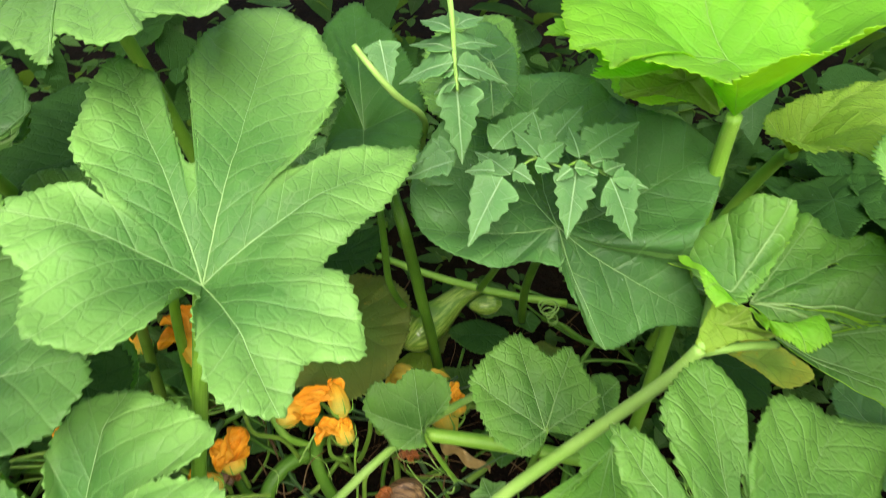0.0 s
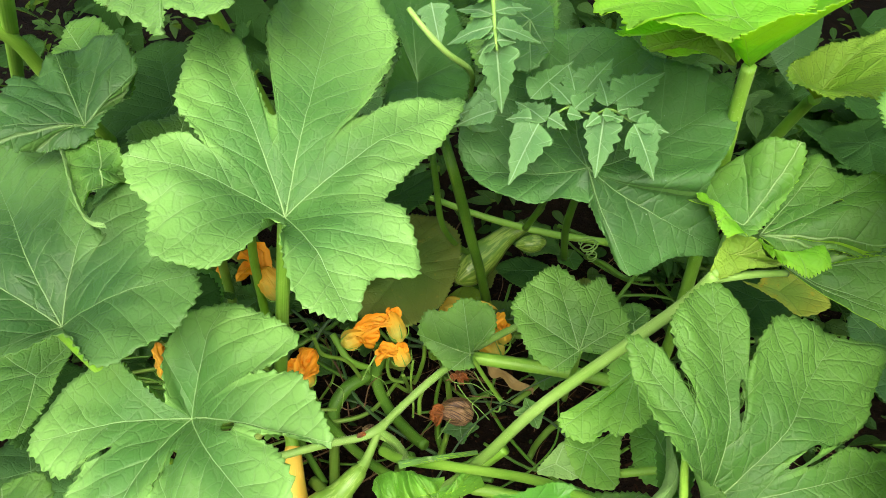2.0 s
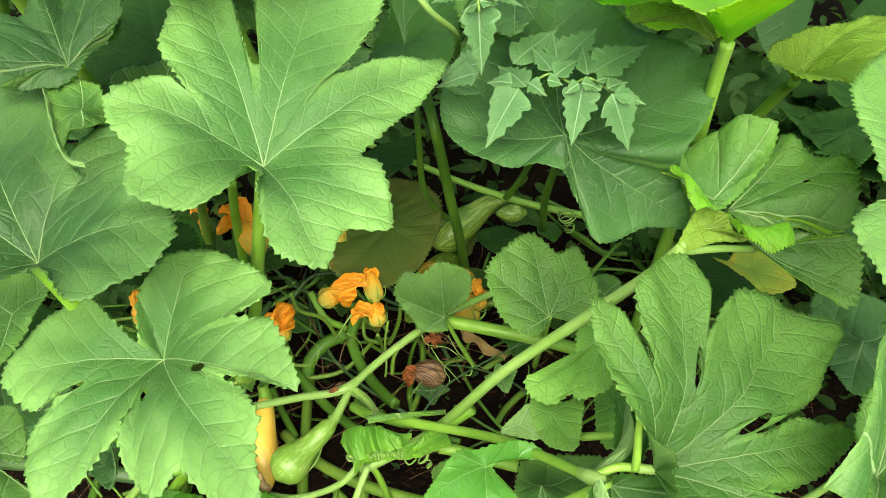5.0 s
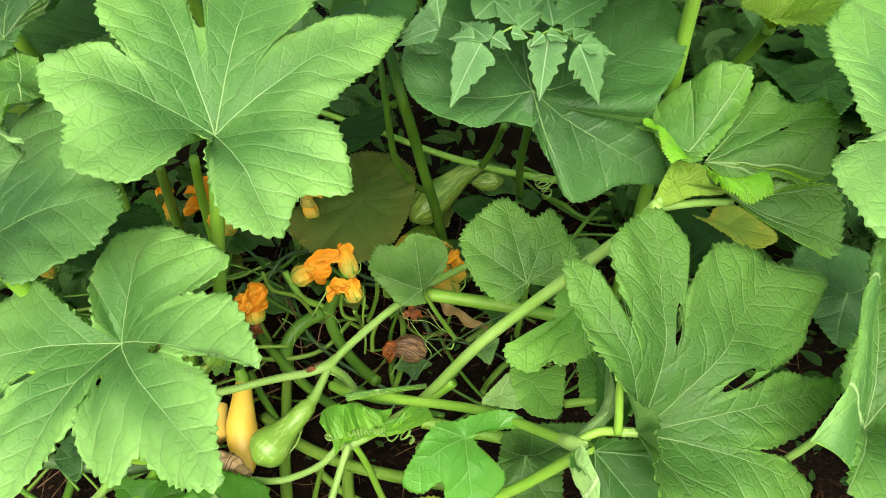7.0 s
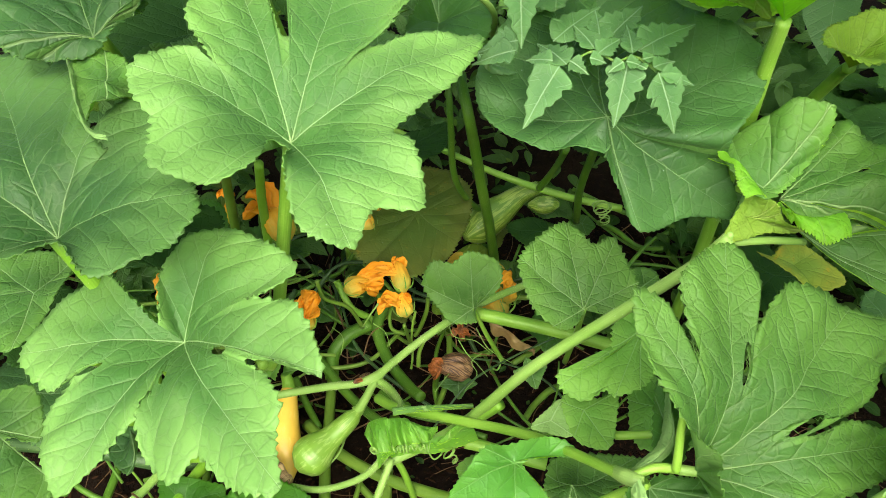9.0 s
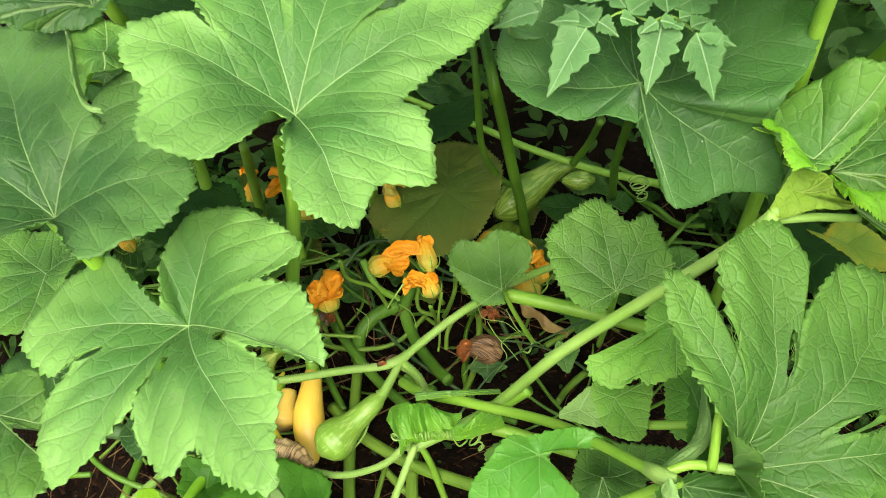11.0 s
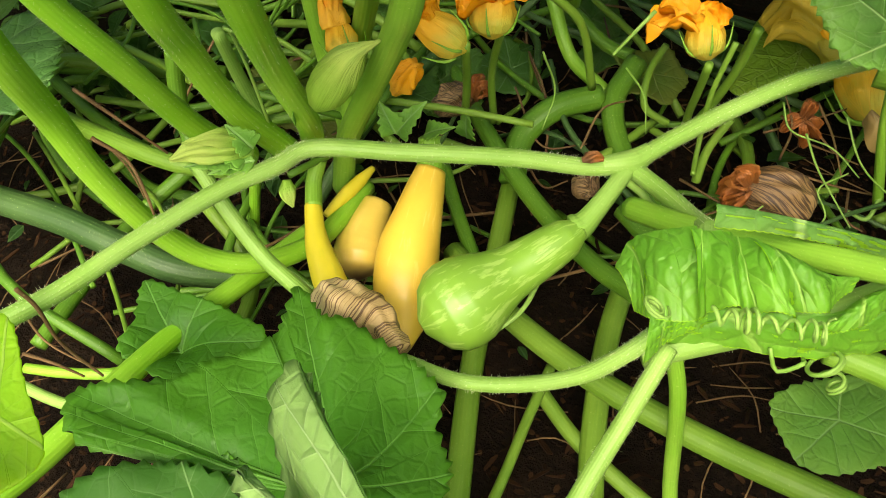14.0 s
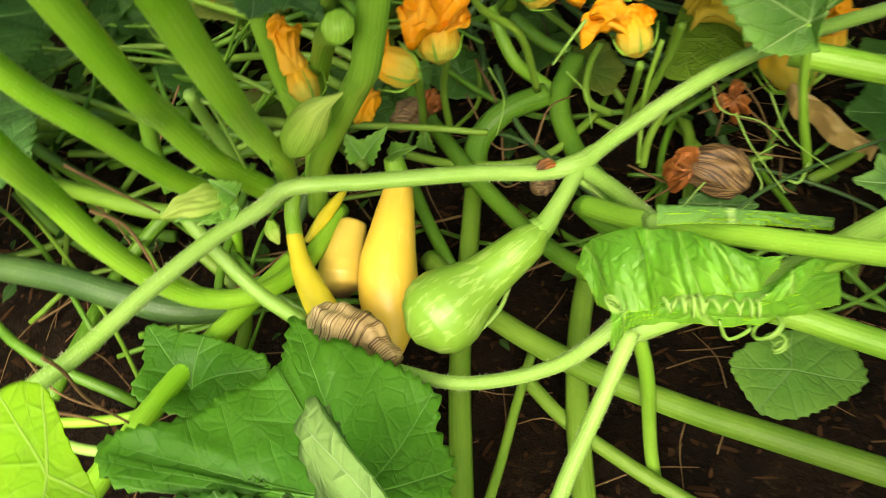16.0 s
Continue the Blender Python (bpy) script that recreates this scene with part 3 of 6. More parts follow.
def flower(parent, base, way, size, seed=0, limp=3, mat=None, label="closed wilting orange squash flower", bend=0.25):
    """A shut squash flower: a pale swollen tube with its twisted orange petals and small green sepals."""
    base, way = Vector(base), Vector(way).normalized()
    rng = np.random.RandomState(seed)
    k = size / 50
    side = way.orthogonal().normalized()
    side.rotate(Matrix.Rotation(rng.rand() * 6.28, 3, way))
    p = [base, base + way * 0.016 * k, base + way * 0.034 * k + side * 0.003 * k, base + way * 0.05 * k + side * 0.012 * k * bend * 4]
    body = crinkled(p, [3 * k, 10 * k, 12.5 * k, 10 * k, 7 * k, 5.5 * k], PETAL_BASE, "flower", parent, label, 0.35, 5, 0.10, seed)
    top = p[-1]
    q = [p[2], p[3], p[3] + (way + side * bend * 2).normalized() * 0.018 * k, p[3] + (way * 0.4 + side * bend * 4).normalized() * 0.03 * k]
    crinkled(q, [11 * k, 7.5 * k, 8.5 * k, 4 * k], mat or PETAL, "petal_twist", body, "", 1.2, 5, 0.30, seed + 1)
    for i in range(limp):
        d = side.copy()
        d.rotate(Matrix.Rotation(i * 6.28 / limp + rng.rand(), 3, way))
        a = top - way * 0.01 * k + d * 0.004 * k
        b = a + (d * (0.7 + 0.5 * rng.rand()) + way * (0.5 - 0.5 * rng.rand())).normalized() * 0.026 * k
        petal(body, a, b, way * 0.006 * k, 17 * k, mat or PETAL, seed * 7 + i)
    for i in range(5):
        d = side.copy()
        d.rotate(Matrix.Rotation(i * 1.257, 3, way))
        a = base + way * 0.004 * k + d * 0.006 * k
        V, F, U = tube([a, a + (d * 1.1 + way * 0.5) * 0.008 * k, a + (d + way * 1.4) * 0.014 * k], [0.0012 * k, 0.0009 * k, 0.0002], 5, 0, 3)
        link("sepal", V, F, [STEM], body, "", U)
    return body


def spent_flower(parent, base, mouth, radius, tips, seed=0, label="shut and collapsing orange squash flower"):
    """A wilting squash flower: a plump pale bell from base to mouth, and limp orange petal ends that trail from its mouth to the tips."""
    base, mouth = Vector(base), Vector(mouth)
    way = (mouth - base).normalized()
    rng = np.random.RandomState(seed)
    body = crinkled([base, base.lerp(mouth, 0.3), base.lerp(mouth, 0.65), mouth, mouth + way * 0.006],
                    [radius * k for k in (0.2, 0.82, 1.0, 1.0, 0.9, 0.7, 0.45, 0.15)], PETAL_BASE, "flower", parent, label, 0.12, 10, 0.05, seed)
    for i, tip in enumerate(tips):
        tip = Vector(tip)
        root = base.lerp(mouth, 0.78) + Vector((rng.rand() - 0.5, rng.rand() - 0.5, rng.rand() * 0.4)) * radius * 0.0007
        run = (tip - root).length
        bow = Vector((rng.rand() - 0.5, rng.rand() - 0.5, 0.5 + rng.rand() * 0.5)) * run * 0.16
        petal(body, root, tip, bow, radius * (1.05 + 0.45 * rng.rand()), PETAL, seed * 11 + i, crumple=1.5)
    side = way.orthogonal().normalized()
    for i in range(5):
        d = side.copy()
        d.rotate(Matrix.Rotation(i * 1.257 + seed, 3, way))
        a = base + way * 0.003 + d * radius * 0.0006
        V, F, U = tube([a, a + (d + way * 0.7) * 0.005, a + (d * 0.9 + way * 1.5) * 0.010], [0.0011, 0.0008, 0.0002], 5, 0, 3)
        link("sepal", V, F, [STEM], body, "", U)
    return body


def coil(parent, start, along, turns, radius, thick, mat=None, grow=0.0, seed=0, lead=(), label="curled pale green tendril"):
    """A tendril: a lead-in line and then a helix about the vector along."""
    start, along = Vector(start), Vector(along)
    a = along.normalized()
    u = a.orthogonal().normalized()
    w = a.cross(u)
    pts = [Vector(q) for q in lead]
    steps = int(turns * 9)
    for i in range(steps + 1):
        t = i / steps
        r = radius / 1000 * (1 + grow * t) * (1 + 0.3 * math.sin(7 * t + seed) + 0.2 * math.sin(17 * t + 2))
        g = 6.283 * turns * t + seed
        t += 0.35 / max(1, turns) * math.sin(11 * t)
        pts.append(start + along * t + u * r * math.cos(g) + w * r * math.sin(g))
    V, F, U = tube([tuple(q) for q in pts], [thick / 1000, thick / 1000, thick / 1600], 6, 0, 3)
    return link("tendril", V, F, [mat or STEM_PALE], parent, label, U)


def leaflet(parent, base, tip, up, width, mat=None, seed=0, name="leaflet"):
    """One toothed tomato leaflet, arched from base to tip."""
    base, tip, up = Vector(base), Vector(tip), Vector(up)
    x = (tip - base)
    L = x.length * 1000
    x.normalize()
    z = (up - x * up.dot(x)).normalized()
    y = z.cross(x)
    rng = np.random.RandomState(seed)
    W = width * 0.64
    rows = []
    shape = [(0.02, 0.10), (0.06, 0.50), (0.14, 0.92), (0.22, 1.0), (0.28, 0.80), (0.37, 0.92), (0.44, 0.66), (0.53, 0.72), (0.60, 0.48), (0.70, 0.48), (0.80, 0.24), (0.90, 0.14)]
    pts = [(L * s, -W * h * (0.9 + 0.2 * rng.rand())) for s, h in shape] + [(L, 0)] + [(L * s, W * h * (0.9 + 0.2 * rng.rand())) for s, h in reversed(shape)]
    mid = L * 0.3
    for px, py in pts:
        dx = px - mid
        rows.append((math.degrees(math.atan2(py, dx)), math.hypot(dx, py), -0.13 * abs(dx) + 0.30 * abs(py), 1 if (py == 0) else 0))
    rows.append((180, mid, 0, 1))
    m = Matrix((x, y, z)).transposed().to_4x4()
    e = m.to_euler()
    o = base + x * mid / 1000
    return leaf(parent, tuple(o), tuple(math.degrees(v) for v in e), rows, mat or TOMATO, UNDER, "", name, 0.25, 0.3, (), 9, 1.6, seed, 0.0005)


def sheet(parent, upper, lower, mat, under, label="", folds=5, depth=3.0, bow=(0, 0, 0.004), seed=0, name="leaf", teeth=0.15):
    """A crumpled piece of blade between two edge lines, pleated across."""
    m, n = 72, 16
    A, _ = resample(spline(upper, 10), m)
    B, _ = resample(spline(lower, 10), m)
    rng = np.random.RandomState(seed)
    ph = rng.rand(4) * 6.28
    V, U, M = [], [], []
    for i in range(m):
        u = i / (m - 1)
        across = B[i] - A[i]
        run = A[min(i + 1, m - 1)] + B[min(i + 1, m - 1)] - A[max(i - 1, 0)] - B[max(i - 1, 0)]
        up = np.cross(run, across)
        up /= np.linalg.norm(up) + 1e-9
        up = up if up[2] > 0 else -up
        wide = np.linalg.norm(across)
        for j in range(n):
            v = j / (n - 1)
            warp = u + 0.05 * math.sin(3 * v + ph[0])
            g = math.sin(6.283 * folds * warp + ph[1])
            g = abs(g) ** 0.7 * math.copysign(1, g) + 0.45 * math.sin(6.283 * folds * 1.37 * warp + ph[2] + 3 * v)
            saw = 0.0012 * teeth * (1 if i % 3 else -1) * (1 if v == 1 else 0)
            q = A[i] + across * (v + saw / (wide + 1e-6)) + up * depth / 1000 * g * (0.25 + 0.75 * v) + np.array(bow) * 4 * v * (1 - v)
            q = q + up * 0.0012 * noise.noise(Vector((u * 14, v * 7, seed)))
            V.append(q)
            U.append((v * wide, ((warp * folds + 0.25) % 1.0 - 0.5) * 0.03))
            M.append(v)
    V = np.array(V)
    F = [(i * n + j, (i + 1) * n + j, (i + 1) * n + j + 1, i * n + j + 1) for i in range(m - 1) for j in range(n - 1)]
    a, b, c = V[F[0][0]], V[F[0][1]], V[F[0][3]]
    if np.cross(b - a, c - a)[2] < 0:
        F = [q[::-1] for q in F]
    k = len(V)
    both = F + [tuple(k + w for w in reversed(q)) for q in F]
    return link(name, np.vstack([V, V - np.array([0, 0, 0.0006])]), both, [mat, under], parent, label,
                np.tile(np.array(U), (2, 1)), np.tile(np.array(M), 2), [0] * len(F) + [1] * len(F))

YELLOWPETAL = petal_material("yellow_petal", (0.55, 0.52, 0.08), (0.75, 0.55, 0.06), (0.6, 0.55, 0.15))

# ---- the plants ----
yellow_squash = thing("squash_plant", (-0.26, 0.38, 0.0), "yellow squash plant with broad leaves, orange flowers and golden fruits", "squash plant", "squash plants")
butternut_vine = thing("squash_vine", (-0.05, 0.42, 0.0), "trailing butternut squash vine with young green fruit and tendrils", "squash vine", "squash plants")
back_squash = thing("squash_plant", (0.12, 0.56, 0.0), "squash plant behind with upright stalks and striped green fruits", "squash plant", "squash plants")
tomato = thing("tomato_plant", (0.1, 0.55, 0.0), "tomato shoots with grey-green toothed leaflets above the squash leaves", "tomato plant")

# ---- yellow squash plant: broad leaves on long stalks ----
leaf(yellow_squash, (-0.133, 0.32, 0.536), (-7.9, 13.2, -59.4), [(-21, 30), (-24, 48), (-15, 93), (0, 109, 1), (11, 92), (18, 91), (30, 107), (54, 79), (60, 65), (85, 98), (92, 121), (102, 156, 1), (108, 146), (116, 114), (119, 92), (127, 81), (123, 100), (130, 176), (139, 213), (148, 244, 1), (156, 220), (163, 177), (165, 137), (163, 76), (171, 70), (172, 137), (175, 154), (-179, 169, 1), (-158, 110), (-150, 84), (-142, 57), (-142, 76), (-136, 91), (-123, 104, 1), (-108, 95), (-97, 85), (-75, 96), (-58, 82), (-49, 66), (-43, 47), (-47, 27)], BRIGHT, lift=35, label="large bright green five-lobed squash leaf with toothed margin", seed=3, cup=1.3)
leaf(yellow_squash, (-0.201, 0.224, 0.43), (-9.7, -17.6, 65.4), [(35, 53), (0, 79, 1), (-41, 102), (-50, 83), (-52, 64), (-55, 83), (-60, 104), (-80, 133, 1), (-81, 103), (-85, 77), (-87, 98), (-92, 120), (-99, 129), (-106, 157, 1), (-110, 153), (-116, 132), (-121, 105), (-130, 114), (-140, 95), (-147, 67), (-143, 46), (-149, 65), (-170, 116, 1), (179, 108), (161, 93), (148, 62), (147, 86), (132, 104), (126, 108, 1), (109, 103), (92, 86), (80, 73), (79, 29), (68, 8)], BRIGHT, lift=31, label="bright green squash leaf with deep notches and small holes", seed=5, cup=1.4, holes=[(5, -53, 7, 4, -84), (-47, 27, 9, 2.5, 150), (-27, -25, 6, 2.5, -137)])
leaf(yellow_squash, (-0.278, 0.249, 0.5), (0.8, -1.9, 10.4), [(-55, 41), (-52, 77), (-33, 95), (-16, 104), (0, 101, 1), (60, 106), (76, 94, 1), (59, 63), (78, 74), (95, 155), (105, 166), (117, 197, 1), (130, 193), (149, 149, 1), (-179, 89), (-130, 74, 1), (-122, 48), (-88, 42, 1)], EDGE_LIT, lift=32, label="large dull dark green squash leaf", seed=8)
leaf(yellow_squash, (-0.297, 0.393, 0.560), (0, 0, 0), [(52, 53, 20, 1), (76, 70, 30, 0), (96, 89, 30, 1), (112, 96, 10, 0), (123, 70, 30, 1), (139, 69, 10, 0), (152, 77, 20, 0), (-155, 63, 20, 1), (-141, 52, 0, 0), (-144, 39, -10, 1), (-133, 28, 0, 0), (-96, 17, -5, 0), (-49, 13, 0, 0), (56, 26, 5, 0)], DARK, label="cupped dark green leaf with ruffled edge", seed=9, ripple=1.4)
leaf(yellow_squash, (-0.271, 0.350, 0.554), (0, 0, 0), [(148, 44, -5, 0), (138, 60, -5, 0), (128, 45, 0, 0), (115, 44, 0, 1), (94, 35, 0, 0), (63, 20, -5, 0), (39, 16, -20, 0), (-33, 15, -5, 0), (-65, 28, 5, 1), (-86, 25, 0, 0), (-125, 23, -20, 0), (-169, 22, -10, 0)], MID, label="small glossy curled squash leaf", seed=10, ripple=1.3, rings=14)
sheet(yellow_squash, [(-0.324, 0.393, 0.554), (-0.306, 0.366, 0.552), (-0.291, 0.339, 0.549), (-0.269, 0.308, 0.549), (-0.256, 0.297, 0.549), (-0.246, 0.295, 0.549)], [(-0.321, 0.393, 0.554), (-0.306, 0.369, 0.550), (-0.291, 0.343, 0.546), (-0.271, 0.316, 0.544), (-0.260, 0.305, 0.544), (-0.251, 0.302, 0.544)], PALE, PALE, "pale folded margin of the dark leaf", folds=1.2, depth=0.8, seed=102)
leaf(yellow_squash, (-0.28, 0.47, 0.47), (-0.0, -0.0, -177.2), [(0, 36, 1), (-57, 36), (-101, 46, 1), (-168, 53), (170, 98, 1), (142, 135), (120, 107, 1)], MID, lift=20, seed=11)
leaf(yellow_squash, (-0.363, 0.652, 0.4), (0.0, -0.0, -138.3), [(0, 97, 1), (-67, 112), (-107, 134, 1), (-151, 111), (129, 107, 1), (83, 174), (46, 115, 1)], DEEP_SHADE, lift=10, seed=12)
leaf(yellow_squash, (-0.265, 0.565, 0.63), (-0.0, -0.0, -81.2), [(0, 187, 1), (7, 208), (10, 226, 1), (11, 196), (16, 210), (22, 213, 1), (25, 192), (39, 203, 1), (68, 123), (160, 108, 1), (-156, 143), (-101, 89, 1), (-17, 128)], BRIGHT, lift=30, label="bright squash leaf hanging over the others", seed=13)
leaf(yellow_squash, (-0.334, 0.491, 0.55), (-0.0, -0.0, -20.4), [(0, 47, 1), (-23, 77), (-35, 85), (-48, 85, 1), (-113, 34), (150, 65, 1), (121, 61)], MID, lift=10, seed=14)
leaf(yellow_squash, (-0.351, 0.428, 0.3), (0.0, -0.0, -147.1), [(0, 37, 1), (81, 5), (-176, 45, 1), (156, 82), (128, 94, 1), (102, 84), (73, 56, 1)], DEEP_SHADE, lift=30, seed=15)
leaf(yellow_squash, (-0.385, 0.304, 0.36), (0.0, 0.0, 151.6), [(0, 68, 1), (-34, 53), (-83, 44, 1), (-178, 23), (129, 59, 1), (87, 61)], MID, lift=0, seed=16)
leaf(yellow_squash, (-0.324, 0.159, 0.4), (-0.0, -0.0, 119.5), [(0, 29, 1), (-54, 37), (-122, 38, 1), (-142, 17), (-146, 67, 1), (-160, 76), (166, 56, 1), (103, 29)], MID, lift=0, seed=17)
leaf(yellow_squash, (-0.266, 0.204, 0.33), (0.0, -0.0, -165.0), [(0, 27, 1), (-46, 27), (-74, 18, 1), (66, 9), (69, 24, 1)], DARK, lift=-30, seed=18)

# low dark leaves by the yellow fruits
leaf(yellow_squash, (-0.181, 0.196, 0.15), (0.0, -0.0, 127.9), [(0, 107, 1), (-6, 85), (-15, 81), (-52, 61, 1), (-63, 48), (-88, 42, 1), (-127, 31), (167, 23, 1), (99, 47), (82, 87, 1), (71, 96), (63, 73), (55, 44, 1), (50, 62), (60, 110, 1), (51, 131, 1), (40, 99), (26, 91), (11, 84, 1)], LUSH, lift=-25, label="dark green squash leaf low by the fruits", seed=21, teeth=.8)
leaf(yellow_squash, (-0.31, 0.249, 0.07), (0.0, -0.0, -134.6), [(0, 24, 1), (-50, 25), (-82, 43, 1), (-110, 29), (-137, 27, 1), (173, 39), (154, 48, 1), (114, 47)], LUSH, lift=15, seed=22)
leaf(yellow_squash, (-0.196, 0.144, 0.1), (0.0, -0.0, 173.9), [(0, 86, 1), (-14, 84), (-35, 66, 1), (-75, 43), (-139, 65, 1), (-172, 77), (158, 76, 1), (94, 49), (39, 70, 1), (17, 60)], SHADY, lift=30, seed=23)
leaf(yellow_squash, (-0.099, 0.127, 0.285), (-41.1, 30.2, 147.2), [(0, 99, 8, 1), (13, 78, 5, 0), (27, 59, 2, 0), (44, 40, 0, 1), (12, 26, 1, 0), (48, 27, -4, 0), (70, 42, -8, 1), (68, 28, -8, 0), (157, 3, -1, 0), (4, 40, -5, 0), (-7, 103, -9, 1), (-10, 122, -3, 0), (-1, 115, -5, 0), (8, 100, -12, 0)], PALE, UNDER, label="pale curled squash leaf seen from its underside", seed=24)
stem(yellow_squash, "petiole", [(-0.152, 0.163, 0.2), (-0.116, 0.176, 0.19), (-0.082, 0.181, 0.18), (-0.06, 0.18, 0.17)], 2.6, 3, STEM_PALE)
stem(yellow_squash, "petiole", [(-0.099, 0.127, 0.285), (-0.087, 0.14, 0.24), (-0.058, 0.152, 0.2), (-0.04, 0.168, 0.17)], 3.4, 4.5, STEM_PALE)
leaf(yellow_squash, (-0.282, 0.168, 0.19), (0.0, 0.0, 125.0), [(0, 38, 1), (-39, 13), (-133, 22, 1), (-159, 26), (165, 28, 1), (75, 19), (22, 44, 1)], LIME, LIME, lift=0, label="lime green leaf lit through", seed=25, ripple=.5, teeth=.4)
leaf(yellow_squash, (-0.112, 0.148, 0.13), (0.0, -0.0, -164.2), [(0, 41, 1), (-20, 29), (-102, 17, 1), (-142, 39), (-161, 56, 1), (-176, 45), (63, 16, 1)], PALE, UNDER, lift=0, seed=26, rings=12)
leaf(yellow_squash, (-0.288, 0.411, 0.22), (-0.0, 0.0, -127.0), [(0, 26, 1), (-64, 20), (-110, 40, 1), (-139, 28), (142, 34, 1), (115, 30), (90, 64, 1), (79, 47), (59, 46, 1), (36, 31)], DARK, lift=15, label="small dark lobed leaf", seed=27, rings=12, holes=[(11, 20, 5, 4, 61)])

# ---- butternut vine: leaves ----
leaf(butternut_vine, (0.155, 0.191, 0.385), (7.3, -29.7, 133.2), [(66, 28), (57, 7), (30, 40), (19, 74), (8, 105), (0, 128, 1), (-7, 116), (-11, 96), (-9, 72), (-14, 98), (-20, 127), (-38, 151, 1), (-46, 138), (-50, 117), (-45, 60), (-51, 98), (-59, 137), (-66, 152), (-80, 167, 1), (-91, 197), (-96, 163), (-103, 116), (-92, 55), (-106, 68), (-105, 103), (-110, 125), (-116, 156, 1), (-124, 123), (-134, 88), (-145, 56), (-141, 90), (-149, 110, 1), (-166, 93), (150, 56, 1), (114, 53), (99, 39), (103, 22)], MID, lift=47, label="broad green squash leaf with slits along its veins", seed=31, cup=1.1, holes=[(46, -49, 16, 2.8, -47), (-9, -63, 16, 3.5, -98), (80, -16, 12, 2.6, -11)])
leaf(butternut_vine, (0.082, 0.403, 0.513), (-24.4, -5.2, 176.6), [(108, 17, -6, 0), (98, 26, -4, 0), (52, 32, -8, 0), (36, 51, -10, 0), (15, 76, -16, 0), (0, 94, -22, 1), (-17, 108, -29, 0), (-41, 124, -35, 0), (-65, 143, -38, 1), (-82, 154, -36, 1), (-100, 149, -28, 0), (-115, 133, -20, 0), (-130, 141, -13, 0), (-145, 140, -5, 1), (-160, 119, 1, 0), (-180, 93, 4, 0), (177, 102, -35, 0), (165, 127, -60, 1), (153, 94, -58, 0), (123, 81, -44, 1), (118, 46, -32, 0), (100, 30, -3, 0)], DARK, label="large dark blue-green leaf with one side hanging down", seed=32, ripple=1.0, teeth=.35)
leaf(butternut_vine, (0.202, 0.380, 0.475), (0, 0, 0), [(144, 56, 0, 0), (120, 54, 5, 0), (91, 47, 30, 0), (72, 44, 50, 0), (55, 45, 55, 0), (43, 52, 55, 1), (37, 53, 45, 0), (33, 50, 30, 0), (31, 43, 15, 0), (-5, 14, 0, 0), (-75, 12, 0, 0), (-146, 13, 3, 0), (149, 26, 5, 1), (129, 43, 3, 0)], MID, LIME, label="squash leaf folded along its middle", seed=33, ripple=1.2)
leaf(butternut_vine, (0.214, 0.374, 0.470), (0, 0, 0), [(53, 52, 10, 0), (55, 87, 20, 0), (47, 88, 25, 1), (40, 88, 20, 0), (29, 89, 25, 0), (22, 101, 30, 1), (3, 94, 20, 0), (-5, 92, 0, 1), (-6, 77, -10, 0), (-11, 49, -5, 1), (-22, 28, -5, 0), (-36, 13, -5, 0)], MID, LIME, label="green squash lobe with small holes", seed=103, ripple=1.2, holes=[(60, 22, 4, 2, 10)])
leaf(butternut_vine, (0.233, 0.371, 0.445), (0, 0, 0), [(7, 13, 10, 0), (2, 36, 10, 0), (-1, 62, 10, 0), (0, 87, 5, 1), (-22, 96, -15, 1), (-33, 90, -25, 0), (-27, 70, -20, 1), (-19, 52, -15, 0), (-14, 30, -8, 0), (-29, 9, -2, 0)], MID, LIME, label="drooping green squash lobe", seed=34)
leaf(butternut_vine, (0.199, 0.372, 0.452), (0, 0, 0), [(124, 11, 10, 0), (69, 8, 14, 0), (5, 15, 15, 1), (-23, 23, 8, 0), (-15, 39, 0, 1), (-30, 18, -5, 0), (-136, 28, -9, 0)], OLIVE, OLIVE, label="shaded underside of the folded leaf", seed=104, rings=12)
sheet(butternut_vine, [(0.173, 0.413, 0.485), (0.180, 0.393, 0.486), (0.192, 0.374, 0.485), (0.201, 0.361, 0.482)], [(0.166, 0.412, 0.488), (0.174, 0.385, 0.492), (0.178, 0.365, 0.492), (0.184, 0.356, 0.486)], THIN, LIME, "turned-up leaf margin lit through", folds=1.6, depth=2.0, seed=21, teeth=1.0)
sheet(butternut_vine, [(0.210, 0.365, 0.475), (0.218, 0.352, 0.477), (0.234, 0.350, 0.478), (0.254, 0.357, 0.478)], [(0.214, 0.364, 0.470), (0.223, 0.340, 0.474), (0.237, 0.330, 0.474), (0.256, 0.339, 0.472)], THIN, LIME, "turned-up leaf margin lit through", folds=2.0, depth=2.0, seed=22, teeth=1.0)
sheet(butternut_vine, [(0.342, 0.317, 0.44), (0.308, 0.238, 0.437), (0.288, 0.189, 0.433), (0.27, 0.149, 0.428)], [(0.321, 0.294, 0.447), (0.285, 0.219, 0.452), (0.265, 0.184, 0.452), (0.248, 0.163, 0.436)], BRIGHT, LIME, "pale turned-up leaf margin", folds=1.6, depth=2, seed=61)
fruit(butternut_vine, "node", [(0.106, 0.198, 0.36), (0.111, 0.188, 0.374), (0.116, 0.184, 0.378), (0.122, 0.184, 0.38)], [4.6, 5.6, 5.6, 3], STEM_PALE, "", 12)
leaf(butternut_vine, (0.298, 0.468, 0.3), (0.0, -0.0, 164.4), [(0, 37, 1), (5, 23), (-64, 26), (-129, 27, 1), (170, 47), (127, 37, 1), (68, 16)], YELLOW, lift=5, label="small yellowing squash leaf", seed=35, rings=12)
